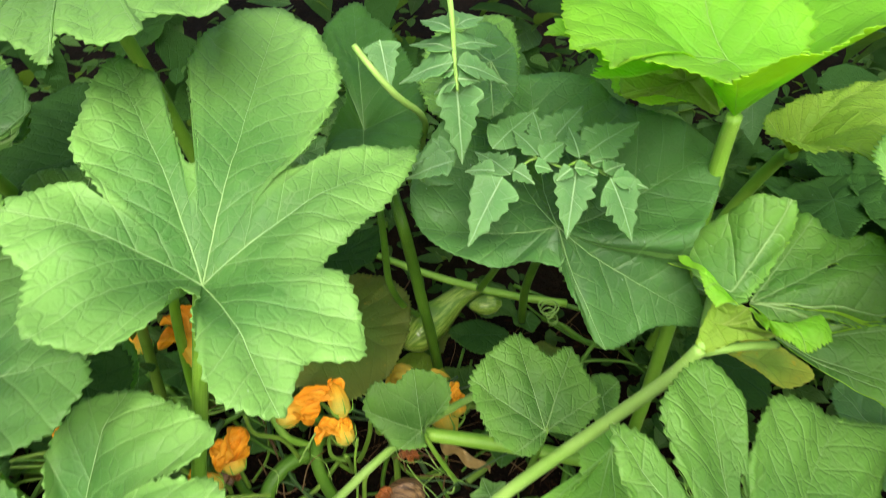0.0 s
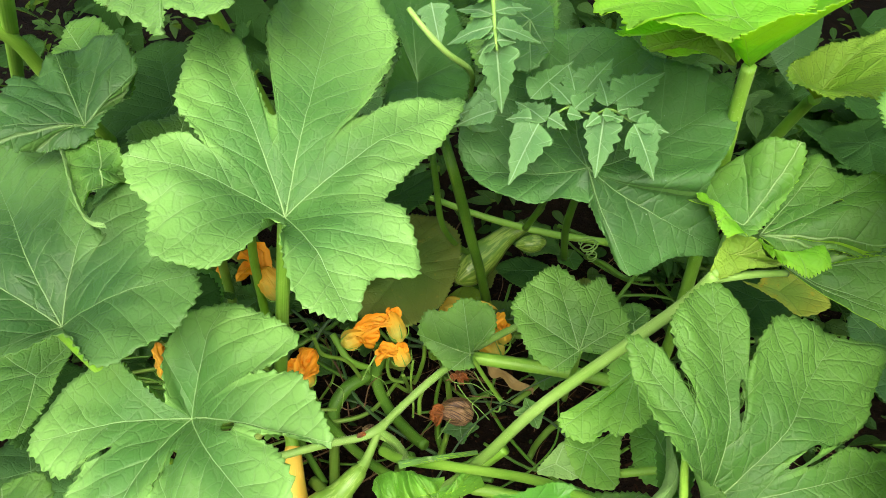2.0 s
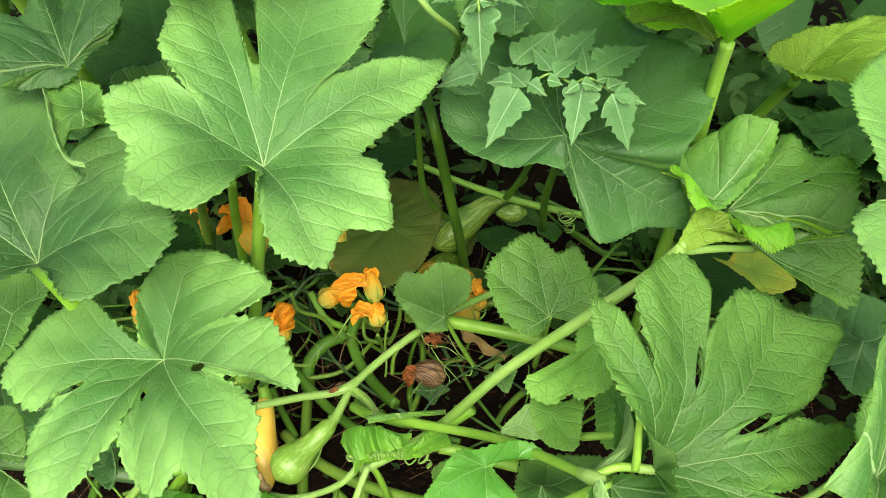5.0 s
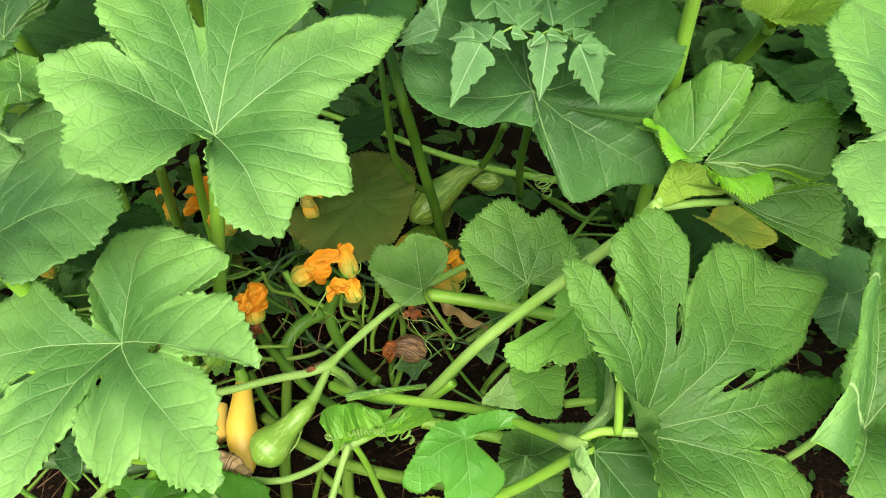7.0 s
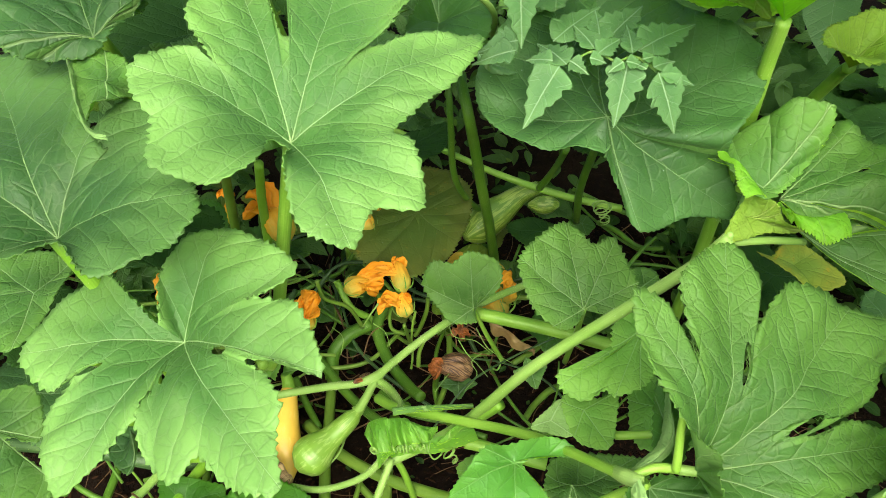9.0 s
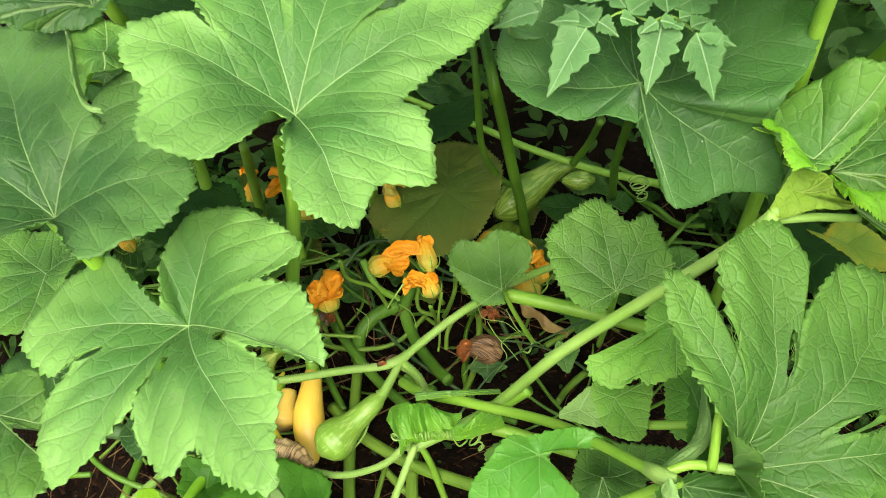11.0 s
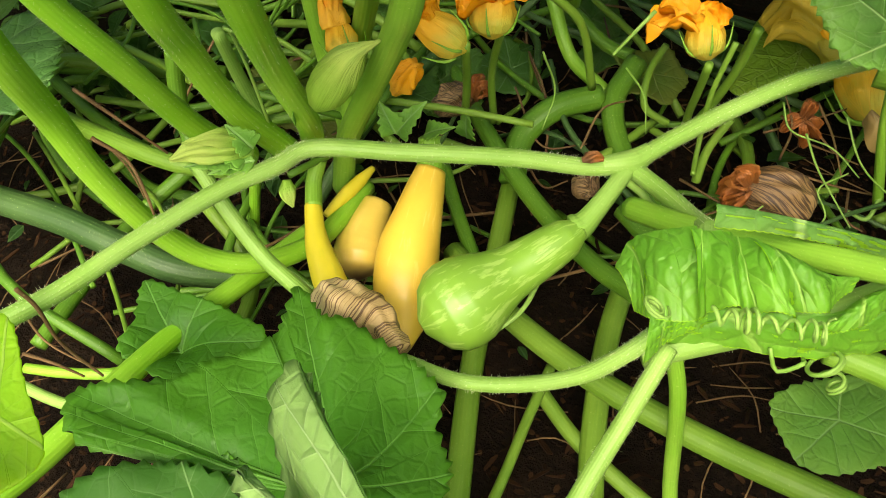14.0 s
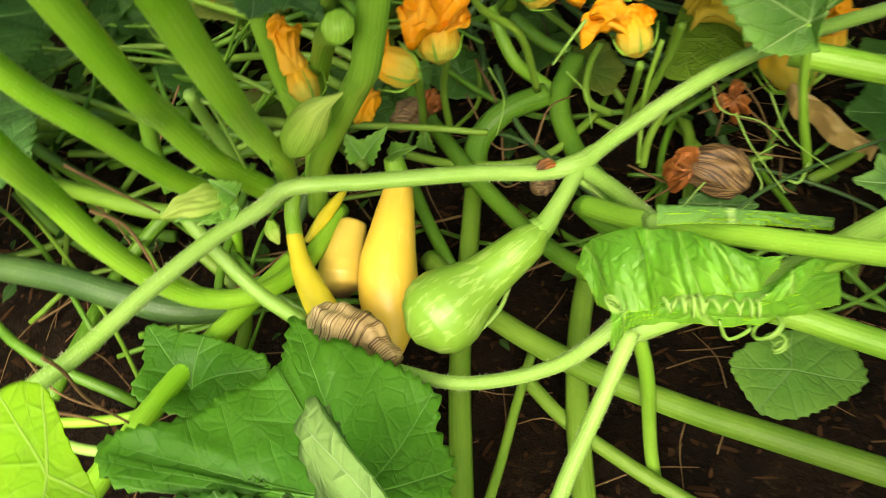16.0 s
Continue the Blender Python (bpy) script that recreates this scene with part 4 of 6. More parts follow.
leaf(butternut_vine, (0.347, 0.349, 0.52), (0.0, -0.0, 129.7), [(0, 92, 1), (54, 64), (80, 71), (90, 70), (83, 94), (85, 116, 1), (92, 132), (100, 145), (106, 150), (114, 154, 1), (133, 109), (-118, 54, 1), (-70, 150), (-49, 166, 1), (-24, 117)], BRIGHT, lift=35, label="pale bright squash leaf at the bed's edge", seed=36)
leaf(butternut_vine, (0.314, 0.202, 0.38), (0.0, -0.0, 113.7), [(0, 39, 1), (-29, 68), (-38, 137, 1), (-46, 170), (-69, 128, 1), (-109, 62), (164, 72, 1), (134, 90), (120, 78, 1), (112, 46), (61, 30)], MID, LIME, lift=40, label="squash leaf with upturned pale edge", seed=37)
leaf(butternut_vine, (-0.017, 0.471, 0.18), (-50.5, 26.2, -156.8), [(102, 4), (66, 14), (0, 28, 1), (-36, 40), (-58, 65, 1), (-82, 74), (-98, 61), (-117, 69, 1), (-143, 65), (-159, 52, 1), (-169, 32), (-144, 19)], MID, lift=11, label="small round squash leaf", seed=38, rings=14)
leaf(butternut_vine, (0.092, 0.387, 0.302), (-24.6, 3.1, -141.9), [(36, 10), (22, 25), (0, 35, 1), (-31, 51), (-67, 77, 1), (-110, 87, 1), (-130, 65), (-146, 78, 1), (177, 59, 1), (153, 36), (135, 19), (-177, 6)], MID, lift=5, label="green maple-shaped squash leaf", seed=39)
leaf(butternut_vine, (0.154, 0.447, 0.27), (0.0, -0.0, 150.5), [(0, 19, 1), (-58, 29), (-102, 28, 1), (-174, 15), (121, 32, 1), (77, 22)], MID, lift=0, seed=40, rings=10)
leaf(butternut_vine, (0.037, 0.219, 0.315), (-50.6, 31.6, -147.8), [(0, 68, -18, 1), (15, 67, -14, 0), (26, 49, -10, 0), (36, 69, -8, 0), (54, 73, -7, 1), (70, 68, -10, 0), (88, 50, -6, 1), (112, 7, -1, 0), (137, 28, -6, 0), (134, 51, -18, 1), (148, 46, -17, 0), (175, 24, -15, 0), (-96, 16, -3, 0), (-54, 25, -10, 1)], JADE, LIME, label="bright drooping young squash leaf", seed=41, teeth=.8)
leaf(butternut_vine, (0.143, 0.365, 0.310), (0, 0, 0), [(180, 26, 5, 0), (119, 21, 5, 0), (75, 28, 5, 1), (13, 14, 0, 0), (-17, 24, 0, 0), (-49, 41, -5, 1), (-68, 44, -5, 0), (-80, 46, -8, 0), (-93, 58, -10, 1), (-110, 72, -10, 1), (-118, 71, -10, 0), (-124, 85, -15, 0), (-133, 92, -15, 0), (-140, 93, -15, 1), (-147, 86, -10, 0), (-139, 66, -5, 0), (-134, 42, 0, 0)], FRESH, LIME, label="fresh green squash leaf hanging from its stalk", seed=42)
leaf(butternut_vine, (0.096, 0.299, 0.27), (0.0, -0.0, 161.5), [(0, 21, 1), (-42, 21), (-80, 18), (-113, 19), (-124, 38, 1), (-171, 29), (143, 40, 1), (115, 36), (91, 28, 1)], FRESH, lift=0, seed=43)
leaf(butternut_vine, (0.068, 0.29, 0.262), (0.0, -0.0, -150.7), [(0, 20, 1), (-94, 10), (-142, 25, 1), (174, 22), (115, 24, 1), (50, 15)], PALE, PALE, lift=3, label="pale lit leaf underside", seed=44, rings=12)
leaf(butternut_vine, (0.175, 0.354, 0.2), (0.0, -0.0, 152.5), [(0, 26, 1), (-36, 43), (-80, 58, 1), (-123, 49), (171, 53, 1), (96, 45)], FRESH, lift=-10, seed=46)
leaf(butternut_vine, (0.092, 0.251, 0.22), (0.0, -0.0, 141.0), [(0, 28, 1), (-37, 38), (-105, 78, 1), (-121, 78), (-128, 40), (164, 54, 1), (133, 67), (116, 57, 1), (89, 39)], MID, lift=-20, label="dull green squash leaf under the vine", seed=47)
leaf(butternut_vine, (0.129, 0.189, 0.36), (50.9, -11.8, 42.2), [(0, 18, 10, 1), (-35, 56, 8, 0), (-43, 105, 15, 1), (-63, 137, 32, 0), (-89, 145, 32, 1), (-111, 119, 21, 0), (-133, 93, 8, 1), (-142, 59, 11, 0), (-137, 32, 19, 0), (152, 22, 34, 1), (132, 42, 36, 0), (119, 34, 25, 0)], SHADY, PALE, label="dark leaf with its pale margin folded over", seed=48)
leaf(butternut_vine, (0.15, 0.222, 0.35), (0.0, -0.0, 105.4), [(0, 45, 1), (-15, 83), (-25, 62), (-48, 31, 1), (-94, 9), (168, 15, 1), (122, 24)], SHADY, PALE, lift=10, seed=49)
sheet(butternut_vine, [(0.157, 0.321, 0.375), (0.146, 0.283, 0.38), (0.143, 0.254, 0.38), (0.145, 0.228, 0.38), (0.146, 0.219, 0.375), (0.136, 0.202, 0.375), (0.123, 0.193, 0.372)], [(0.156, 0.316, 0.37), (0.151, 0.3, 0.362), (0.145, 0.265, 0.366), (0.139, 0.237, 0.37), (0.134, 0.217, 0.372), (0.123, 0.205, 0.372), (0.111, 0.192, 0.37)], PALE, PALE, "pale underside of a folded leaf margin", folds=.8, depth=1.5, seed=50)
sheet(butternut_vine, [(0.115, 0.175, 0.4), (0.119, 0.161, 0.4), (0.125, 0.153, 0.39), (0.125, 0.145, 0.38), (0.123, 0.139, 0.365), (0.122, 0.127, 0.35)], [(0.107, 0.169, 0.385), (0.109, 0.158, 0.382), (0.114, 0.151, 0.376), (0.118, 0.143, 0.37), (0.119, 0.136, 0.358), (0.119, 0.126, 0.345)], PALE, PALE, "pale underside of a folded leaf margin", folds=.7, depth=1.5, seed=58)
leaf(butternut_vine, (-0.007, 0.154, 0.18), (0.0, -0.0, 145.3), [(0, 45, 1), (-24, 61), (-61, 70, 1), (-81, 69), (-90, 64), (-103, 83), (-121, 99, 1), (-133, 83), (-136, 117), (-142, 125, 1), (-162, 73), (163, 38, 1), (113, 29), (71, 34, 1)], YELLOW, lift=10, label="large yellowing squash leaf with brown specks", seed=51, teeth=.6)
leaf(butternut_vine, (0.012, 0.34, 0.05), (0.0, -0.0, -170.6), [(0, 33, 1), (-29, 27), (-99, 26, 1), (-144, 38), (171, 38, 1), (92, 27), (49, 33, 1)], FRESH, lift=0, seed=52)
leaf(butternut_vine, (0.18, 0.216, 0.08), (0.0, -0.0, 87.5), [(0, 55, 1), (22, 43), (96, 32), (136, 51, 1), (-130, 34), (-62, 31), (-18, 49)], SHADY, lift=0, label="smooth dark oval leaf", name="leaf", teeth=0, seed=53)

# crumpled young leaf with the tendrils
sheet(butternut_vine, [(-0.111, 0.301, 0.178), (-0.109, 0.309, 0.184), (-0.098, 0.31, 0.195), (-0.089, 0.309, 0.203)], [(-0.102, 0.286, 0.176), (-0.092, 0.281, 0.182), (-0.083, 0.28, 0.188), (-0.079, 0.279, 0.196)], GLOSSY, LIME, "crumpled shiny young leaf held by tendrils", folds=1.1, depth=2.6, seed=3)
sheet(butternut_vine, [(-0.09, 0.306, 0.205), (-0.082, 0.307, 0.205), (-0.073, 0.31, 0.203), (-0.062, 0.308, 0.201)], [(-0.08, 0.281, 0.197), (-0.071, 0.284, 0.196), (-0.062, 0.286, 0.198), (-0.047, 0.287, 0.194)], GLOSSY, LIME, "crumpled shiny young leaf held by tendrils", folds=2.2, depth=5.0, seed=4)
sheet(butternut_vine, [(-0.07, 0.305, 0.208), (-0.062, 0.304, 0.208), (-0.051, 0.302, 0.206), (-0.037, 0.305, 0.2)], [(-0.057, 0.288, 0.2), (-0.049, 0.288, 0.2), (-0.041, 0.292, 0.2), (-0.037, 0.302, 0.199)], GLOSSY, LIME, "crumpled shiny young leaf held by tendrils", folds=1.2, depth=2.5, seed=5, bow=(0, 0, 0.005))
sheet(butternut_vine, [(-0.095, 0.282, 0.186), (-0.088, 0.282, 0.186), (-0.077, 0.285, 0.188)], [(-0.092, 0.273, 0.165), (-0.087, 0.277, 0.17), (-0.077, 0.285, 0.182)], GLOSSY, LIME, "", folds=0.8, depth=1.5, seed=6)
sheet(butternut_vine, [(-0.09, 0.293, 0.155), (-0.069, 0.308, 0.16), (-0.041, 0.313, 0.165), (-0.006, 0.329, 0.17)], [(-0.082, 0.293, 0.145), (-0.062, 0.302, 0.145), (-0.034, 0.309, 0.145), (0.003, 0.323, 0.15)], GLOSSY, LIME, "leaf blade along the vine", folds=0.7, depth=2.0, seed=7)
sheet(butternut_vine, [(-0.035, 0.303, 0.175), (-0.027, 0.316, 0.178), (-0.02, 0.322, 0.18), (-0.008, 0.325, 0.185)], [(-0.038, 0.3, 0.172), (-0.024, 0.308, 0.174), (-0.015, 0.32, 0.176), (-0.006, 0.324, 0.18)], GLOSSY, LIME, "", folds=0.6, depth=1.0, seed=8)
sheet(butternut_vine, [(-0.084, 0.319, 0.205), (-0.067, 0.325, 0.2), (-0.044, 0.335, 0.19), (-0.007, 0.353, 0.17)], [(-0.082, 0.313, 0.2), (-0.065, 0.321, 0.195), (-0.042, 0.332, 0.185), (-0.005, 0.351, 0.165)], BRIGHT, LIME, "narrow blade lying along the vine", folds=0.6, depth=1.0, seed=9)

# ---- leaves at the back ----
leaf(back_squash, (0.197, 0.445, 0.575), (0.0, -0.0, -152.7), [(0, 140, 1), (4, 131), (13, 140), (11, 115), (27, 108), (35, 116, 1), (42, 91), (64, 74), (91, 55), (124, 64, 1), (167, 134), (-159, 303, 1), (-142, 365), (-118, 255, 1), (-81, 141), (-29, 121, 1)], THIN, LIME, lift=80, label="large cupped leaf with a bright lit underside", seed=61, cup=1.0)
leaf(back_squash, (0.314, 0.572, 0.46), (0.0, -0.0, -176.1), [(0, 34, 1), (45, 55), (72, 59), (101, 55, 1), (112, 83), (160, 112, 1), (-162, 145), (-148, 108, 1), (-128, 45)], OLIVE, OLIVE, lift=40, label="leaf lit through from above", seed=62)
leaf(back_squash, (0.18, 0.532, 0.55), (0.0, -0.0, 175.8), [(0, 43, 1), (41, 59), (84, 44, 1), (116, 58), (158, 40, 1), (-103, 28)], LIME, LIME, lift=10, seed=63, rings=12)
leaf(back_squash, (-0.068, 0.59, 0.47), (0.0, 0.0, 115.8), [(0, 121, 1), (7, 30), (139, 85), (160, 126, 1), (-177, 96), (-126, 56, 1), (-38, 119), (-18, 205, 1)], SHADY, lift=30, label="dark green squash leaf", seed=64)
leaf(back_squash, (0.048, 0.576, 0.53), (0.0, -0.0, -124.8), [(0, 78, 1), (-58, 65), (-123, 113, 1), (-153, 114), (122, 18, 1), (28, 48)], MID, lift=0, seed=65)
leaf(back_squash, (-0.012, 0.456, 0.52), (0.0, -0.0, 107.6), [(0, 32, 1), (-27, 43), (-74, 45, 1), (-108, 21), (-7, 1, 1)], TOMATO, lift=-10, seed=66, rings=10)
leaf(back_squash, (-0.105, 0.628, 0.17), (-0.0, 0.0, -149.0), [(0, 102, 1), (-48, 65), (-115, 94, 1), (-170, 84), (110, 76, 1), (69, 107), (35, 108, 1)], DIM_OLIVE, lift=0, label="dim olive squash leaf near the soil", seed=67)
leaf(back_squash, (0.313, 0.525, 0.22), (0.0, -0.0, 143.0), [(0, 57, 1), (-41, 50), (-141, 32, 1), (144, 52), (85, 58, 1)], DEEP_SHADE, lift=0, seed=68, rings=12)
leaf(back_squash, (0.39, 0.384, 0.3), (0.0, -0.0, 112.3), [(0, 69, 1), (-42, 77), (-80, 69, 1), (-177, 48), (134, 55, 1), (57, 37)], DARK, lift=-10, seed=69)
leaf(back_squash, (0.058, 0.66, 0.12), (0.0, 0.0, 174.8), [(0, 47, 1), (-69, 28), (-173, 31, 1), (82, 33)], DEEP_SHADE, lift=0, seed=70, rings=10)
leaf(back_squash, (-0.037, 0.611, 0.06), (0.0, -0.0, -123.0), [(0, 73, 1), (-40, 41), (-120, 53, 1), (-157, 73), (153, 56, 1), (105, 37), (26, 50, 1)], OLIVE, OLIVE, lift=0, label="dull yellow-green leaf on the soil", seed=59, teeth=.2, ripple=.5)

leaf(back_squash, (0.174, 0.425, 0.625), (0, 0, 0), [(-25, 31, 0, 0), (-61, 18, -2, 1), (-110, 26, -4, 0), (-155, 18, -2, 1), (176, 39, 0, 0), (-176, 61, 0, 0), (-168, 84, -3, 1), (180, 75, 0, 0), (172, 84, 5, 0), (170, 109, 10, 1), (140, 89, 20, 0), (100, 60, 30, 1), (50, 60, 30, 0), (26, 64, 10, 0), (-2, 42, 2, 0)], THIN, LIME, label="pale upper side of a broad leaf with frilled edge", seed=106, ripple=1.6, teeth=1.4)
leaf(back_squash, (0.174, 0.484, 0.580), (0, 0, 0), [(-163, 48, -5, 0), (171, 44, 5, 0), (159, 20, 10, 1), (-61, 10, 10, 0), (-58, 33, -8, 1), (-92, 15, -8, 0), (-165, 24, -7, 1)], OLIVE, OLIVE, seed=107, rings=12)

# low leaves that fill the back and the sides; shade is in their dark colour
shade = random.Random(5)
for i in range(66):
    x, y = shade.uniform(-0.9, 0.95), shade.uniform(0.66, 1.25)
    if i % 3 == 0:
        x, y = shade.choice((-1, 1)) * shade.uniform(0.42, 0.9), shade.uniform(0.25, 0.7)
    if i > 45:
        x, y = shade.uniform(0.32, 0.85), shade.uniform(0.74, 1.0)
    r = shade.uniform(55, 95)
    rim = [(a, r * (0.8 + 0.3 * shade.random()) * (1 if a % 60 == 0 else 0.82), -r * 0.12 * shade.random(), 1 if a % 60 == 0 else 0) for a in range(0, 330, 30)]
    leaf(back_squash, (x, y, shade.uniform(0.14, 0.3)), (shade.uniform(-25, 15), shade.uniform(-20, 20), shade.uniform(0, 360)), rim, shade.choice((DARK, DEEP_SHADE, DEEP_SHADE)) if i < 46 else DEEP_SHADE, UNDER, seed=i + 200, rings=9)


# low leaves on the soil among the stalks, their dim shade put into the colour
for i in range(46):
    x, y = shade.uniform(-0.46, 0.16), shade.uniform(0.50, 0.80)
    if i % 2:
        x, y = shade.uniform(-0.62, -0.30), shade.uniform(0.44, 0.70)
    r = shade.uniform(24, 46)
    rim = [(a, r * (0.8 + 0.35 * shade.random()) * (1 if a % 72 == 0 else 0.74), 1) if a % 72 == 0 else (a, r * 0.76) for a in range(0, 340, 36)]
    leaf(back_squash if i % 2 == 0 else yellow_squash, (x, y, shade.uniform(0.012, 0.07)), (shade.uniform(-25, 20), shade.uniform(-22, 22), shade.uniform(0, 360)), rim, shade.choice((DIM, DIM, DIM_OLIVE, SHADY)), UNDER, seed=i + 300, rings=8)


# ---- stalks and vines ----
stem(yellow_squash, "petiole", [(-0.296, 0.386, 0.56), (-0.296, 0.436, 0.4), (-0.33, 0.46, 0.15), (-0.32, 0.46, 0.0)], 5.0, 7.0)
stem(back_squash, "petiole", [(-0.265, 0.565, 0.63), (-0.24500000000000002, 0.615, 0.45), (-0.21500000000000002, 0.6549999999999999, 0.2), (-0.21500000000000002, 0.6649999999999999, 0.0)], 6, 8)
stem(yellow_squash, "petiole", [(-0.404, 0.48, 0.6), (-0.399, 0.501, 0.57), (-0.404, 0.526, 0.52), (-0.391, 0.543, 0.45), (-0.453, 0.675, 0.3)], 6, 7, STEM)
stem(yellow_squash, "petiole", [(-0.324, 0.416, 0.66), (-0.428, 0.536, 0.55), (-0.551, 0.676, 0.42)], 6, 7, STEM)
stem(yellow_squash, "petiole", [(-0.308, 0.246, 0.31), (-0.317, 0.256, 0.28), (-0.321, 0.261, 0.25), (-0.334, 0.273, 0.21), (-0.334, 0.277, 0.17), (-0.326, 0.284, 0.125), (-0.313, 0.291, 0.1), (-0.295, 0.304, 0.085), (-0.278, 0.336, 0.07), (-0.272, 0.393, 0.06)], 6.4, 5.7, STEM_LIT, hairs=900)
stem(yellow_squash, "petiole", [(-0.344, 0.282, 0.3), (-0.348, 0.296, 0.27), (-0.342, 0.302, 0.24), (-0.331, 0.31, 0.21), (-0.322, 0.331, 0.15), (-0.311, 0.346, 0.12)], 6.2, 6.3, STEM_LIT, hairs=900)
stem(yellow_squash, "petiole", [(-0.278, 0.249, 0.5), (-0.281, 0.294, 0.26), (-0.292, 0.312, 0.225), (-0.297, 0.333, 0.17), (-0.286, 0.349, 0.13)], 6.2, 6.7, STEM_LIT, hairs=900)
stem(yellow_squash, "petiole", [(-0.201, 0.224, 0.43), (-0.237, 0.289, 0.27), (-0.256, 0.318, 0.22), (-0.274, 0.354, 0.15), (-0.294, 0.379, 0.1)], 5.7, 6.5, STEM_LIT, hairs=900)
stem(yellow_squash, "petiole", [(-0.133, 0.32, 0.536), (-0.193, 0.317, 0.27), (-0.212, 0.339, 0.23), (-0.246, 0.37, 0.165), (-0.278, 0.39, 0.1), (-0.291, 0.395, 0.05)], 5.2, 7, STEM)
stem(yellow_squash, "petiole", [(-0.19, 0.294, 0.3), (-0.252, 0.391, 0.2), (-0.296, 0.435, 0.1), (-0.309, 0.423, 0.03)], 5, 6.5, STEM)
stem(yellow_squash, "petiole", [(-0.294, 0.355, 0.050), (-0.305, 0.312, 0.060), (-0.318, 0.253, 0.075), (-0.321, 0.203, 0.090), (-0.322, 0.172, 0.100), (-0.325, 0.146, 0.110), (-0.331, 0.114, 0.120), (-0.339, 0.083, 0.130)], 6.2, 7.0, STEM_LIT, label="long thick bright green stalk under the low leaf")
stem(yellow_squash, "petiole", [(-0.313, 0.312, 0.15), (-0.292, 0.301, 0.13), (-0.273, 0.293, 0.115), (-0.25, 0.288, 0.1)], 3.8, 4.2, STEM_PALE)
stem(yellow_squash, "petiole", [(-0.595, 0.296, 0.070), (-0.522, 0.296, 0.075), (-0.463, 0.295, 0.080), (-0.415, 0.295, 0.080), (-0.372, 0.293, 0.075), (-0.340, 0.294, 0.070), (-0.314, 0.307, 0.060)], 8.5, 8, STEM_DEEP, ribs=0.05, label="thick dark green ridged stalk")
stem(yellow_squash, "petiole", [(-0.468, 0.353, 0.1), (-0.41, 0.345, 0.1), (-0.36, 0.342, 0.1), (-0.323, 0.35, 0.1)], 5.2, 5.2, STEM_SHADED)
stem(yellow_squash, "petiole", [(-0.418, 0.237, 0.03), (-0.42, 0.275, 0.03), (-0.42, 0.337, 0.03), (-0.394, 0.376, 0.05)], 5, 5, STEM_DARK)
stem(yellow_squash, "petiole", [(-0.331, 0.366, 0.08), (-0.341, 0.358, 0.03)], 3.5, 3.5, STEM_LIT)
stem(yellow_squash, "petiole", [(-0.371, 0.38, 0.15), (-0.373, 0.371, 0.12), (-0.363, 0.358, 0.1)], 5, 5, STEM_DARK)
stem(yellow_squash, "petiole", [(-0.307, 0.349, 0.2), (-0.309, 0.357, 0.16), (-0.3, 0.355, 0.13)], 3, 4, STEM_PALE)
stem(yellow_squash, "petiole", [(-0.621, 0.435, 0.05), (-0.56, 0.429, 0.05), (-0.49, 0.449, 0.05), (-0.419, 0.462, 0.05)], 7, 7, STEM_DARK)
stem(yellow_squash, "petiole", [(-0.392, 0.207, 0.06), (-0.361, 0.206, 0.06), (-0.337, 0.209, 0.06)], 3, 3, STEM_PALE)
stem(yellow_squash, "petiole", [(-0.374, 0.211, 0.08), (-0.353, 0.216, 0.08), (-0.329, 0.225, 0.08), (-0.327, 0.248, 0.06)], 2.6, 3.0, STEM_LIT)

stem(yellow_squash, "petiole", [(-0.256, 0.523, 0.330), (-0.277, 0.552, 0.250), (-0.291, 0.572, 0.180), (-0.304, 0.590, 0.100), (-0.308, 0.594, 0.040)], 5.2, 6.5, STEM_LIT)
stem(yellow_squash, "petiole", [(-0.308, 0.542, 0.300), (-0.327, 0.568, 0.220), (-0.341, 0.585, 0.140), (-0.356, 0.601, 0.050)], 5.5, 7, STEM_SHADED)
leaf(yellow_squash, (-0.293, 0.443, 0.300), (0, 0, 0), [(142, 28, 5, 0), (114, 42, 10, 1), (81, 35, 10, 0), (42, 24, 5, 1), (-23, 24, 0, 0), (-66, 24, -5, 1), (-127, 16, 0, 0)], LUSH, seed=105, rings=12)
# the vine with its node and young fruit
stem(butternut_vine, "vine", [(-0.348, 0.161, 0.165), (-0.33, 0.199, 0.165), (-0.316, 0.221, 0.165), (-0.301, 0.26, 0.162), (-0.283, 0.297, 0.16), (-0.269, 0.318, 0.158), (-0.262, 0.332, 0.157), (-0.219, 0.349, 0.153), (-0.171, 0.37, 0.145), (-0.136, 0.385, 0.136), (-0.121, 0.395, 0.134), (-0.104, 0.415, 0.137), (-0.078, 0.445, 0.14), (-0.045, 0.481, 0.14), (-0.005, 0.523, 0.13), (0.061, 0.576, 0.12)], 4.0, 4.7, STEM_PALE, hairs=5200, ribs=0.012, label="pale hairy trailing vine")
fruit(butternut_vine, "node", [(-0.133, 0.387, 0.136), (-0.125, 0.392, 0.135), (-0.119, 0.397, 0.134), (-0.113, 0.405, 0.135)], [4.4, 5.8, 6.3, 4.8], STEM_PALE, "", 14)
fruit(butternut_vine, "fruit_stalk", [(-0.12, 0.395, 0.133), (-0.124, 0.381, 0.131), (-0.129, 0.366, 0.128), (-0.133, 0.357, 0.125), (-0.136, 0.354, 0.124)], [4.2, 4.3, 4.5, 4.8, 5.2, 5.9, 6.8, 7.2], STEM_PALE, "ribbed fruit stalk flaring onto the squash", 10, 0.07)
stem(butternut_vine, "petiole", [(-0.119, 0.396, 0.13), (-0.101, 0.381, 0.135), (-0.086, 0.357, 0.15), (-0.08, 0.336, 0.17)], 4.6, 4.2, STEM_PALE, hairs=500)
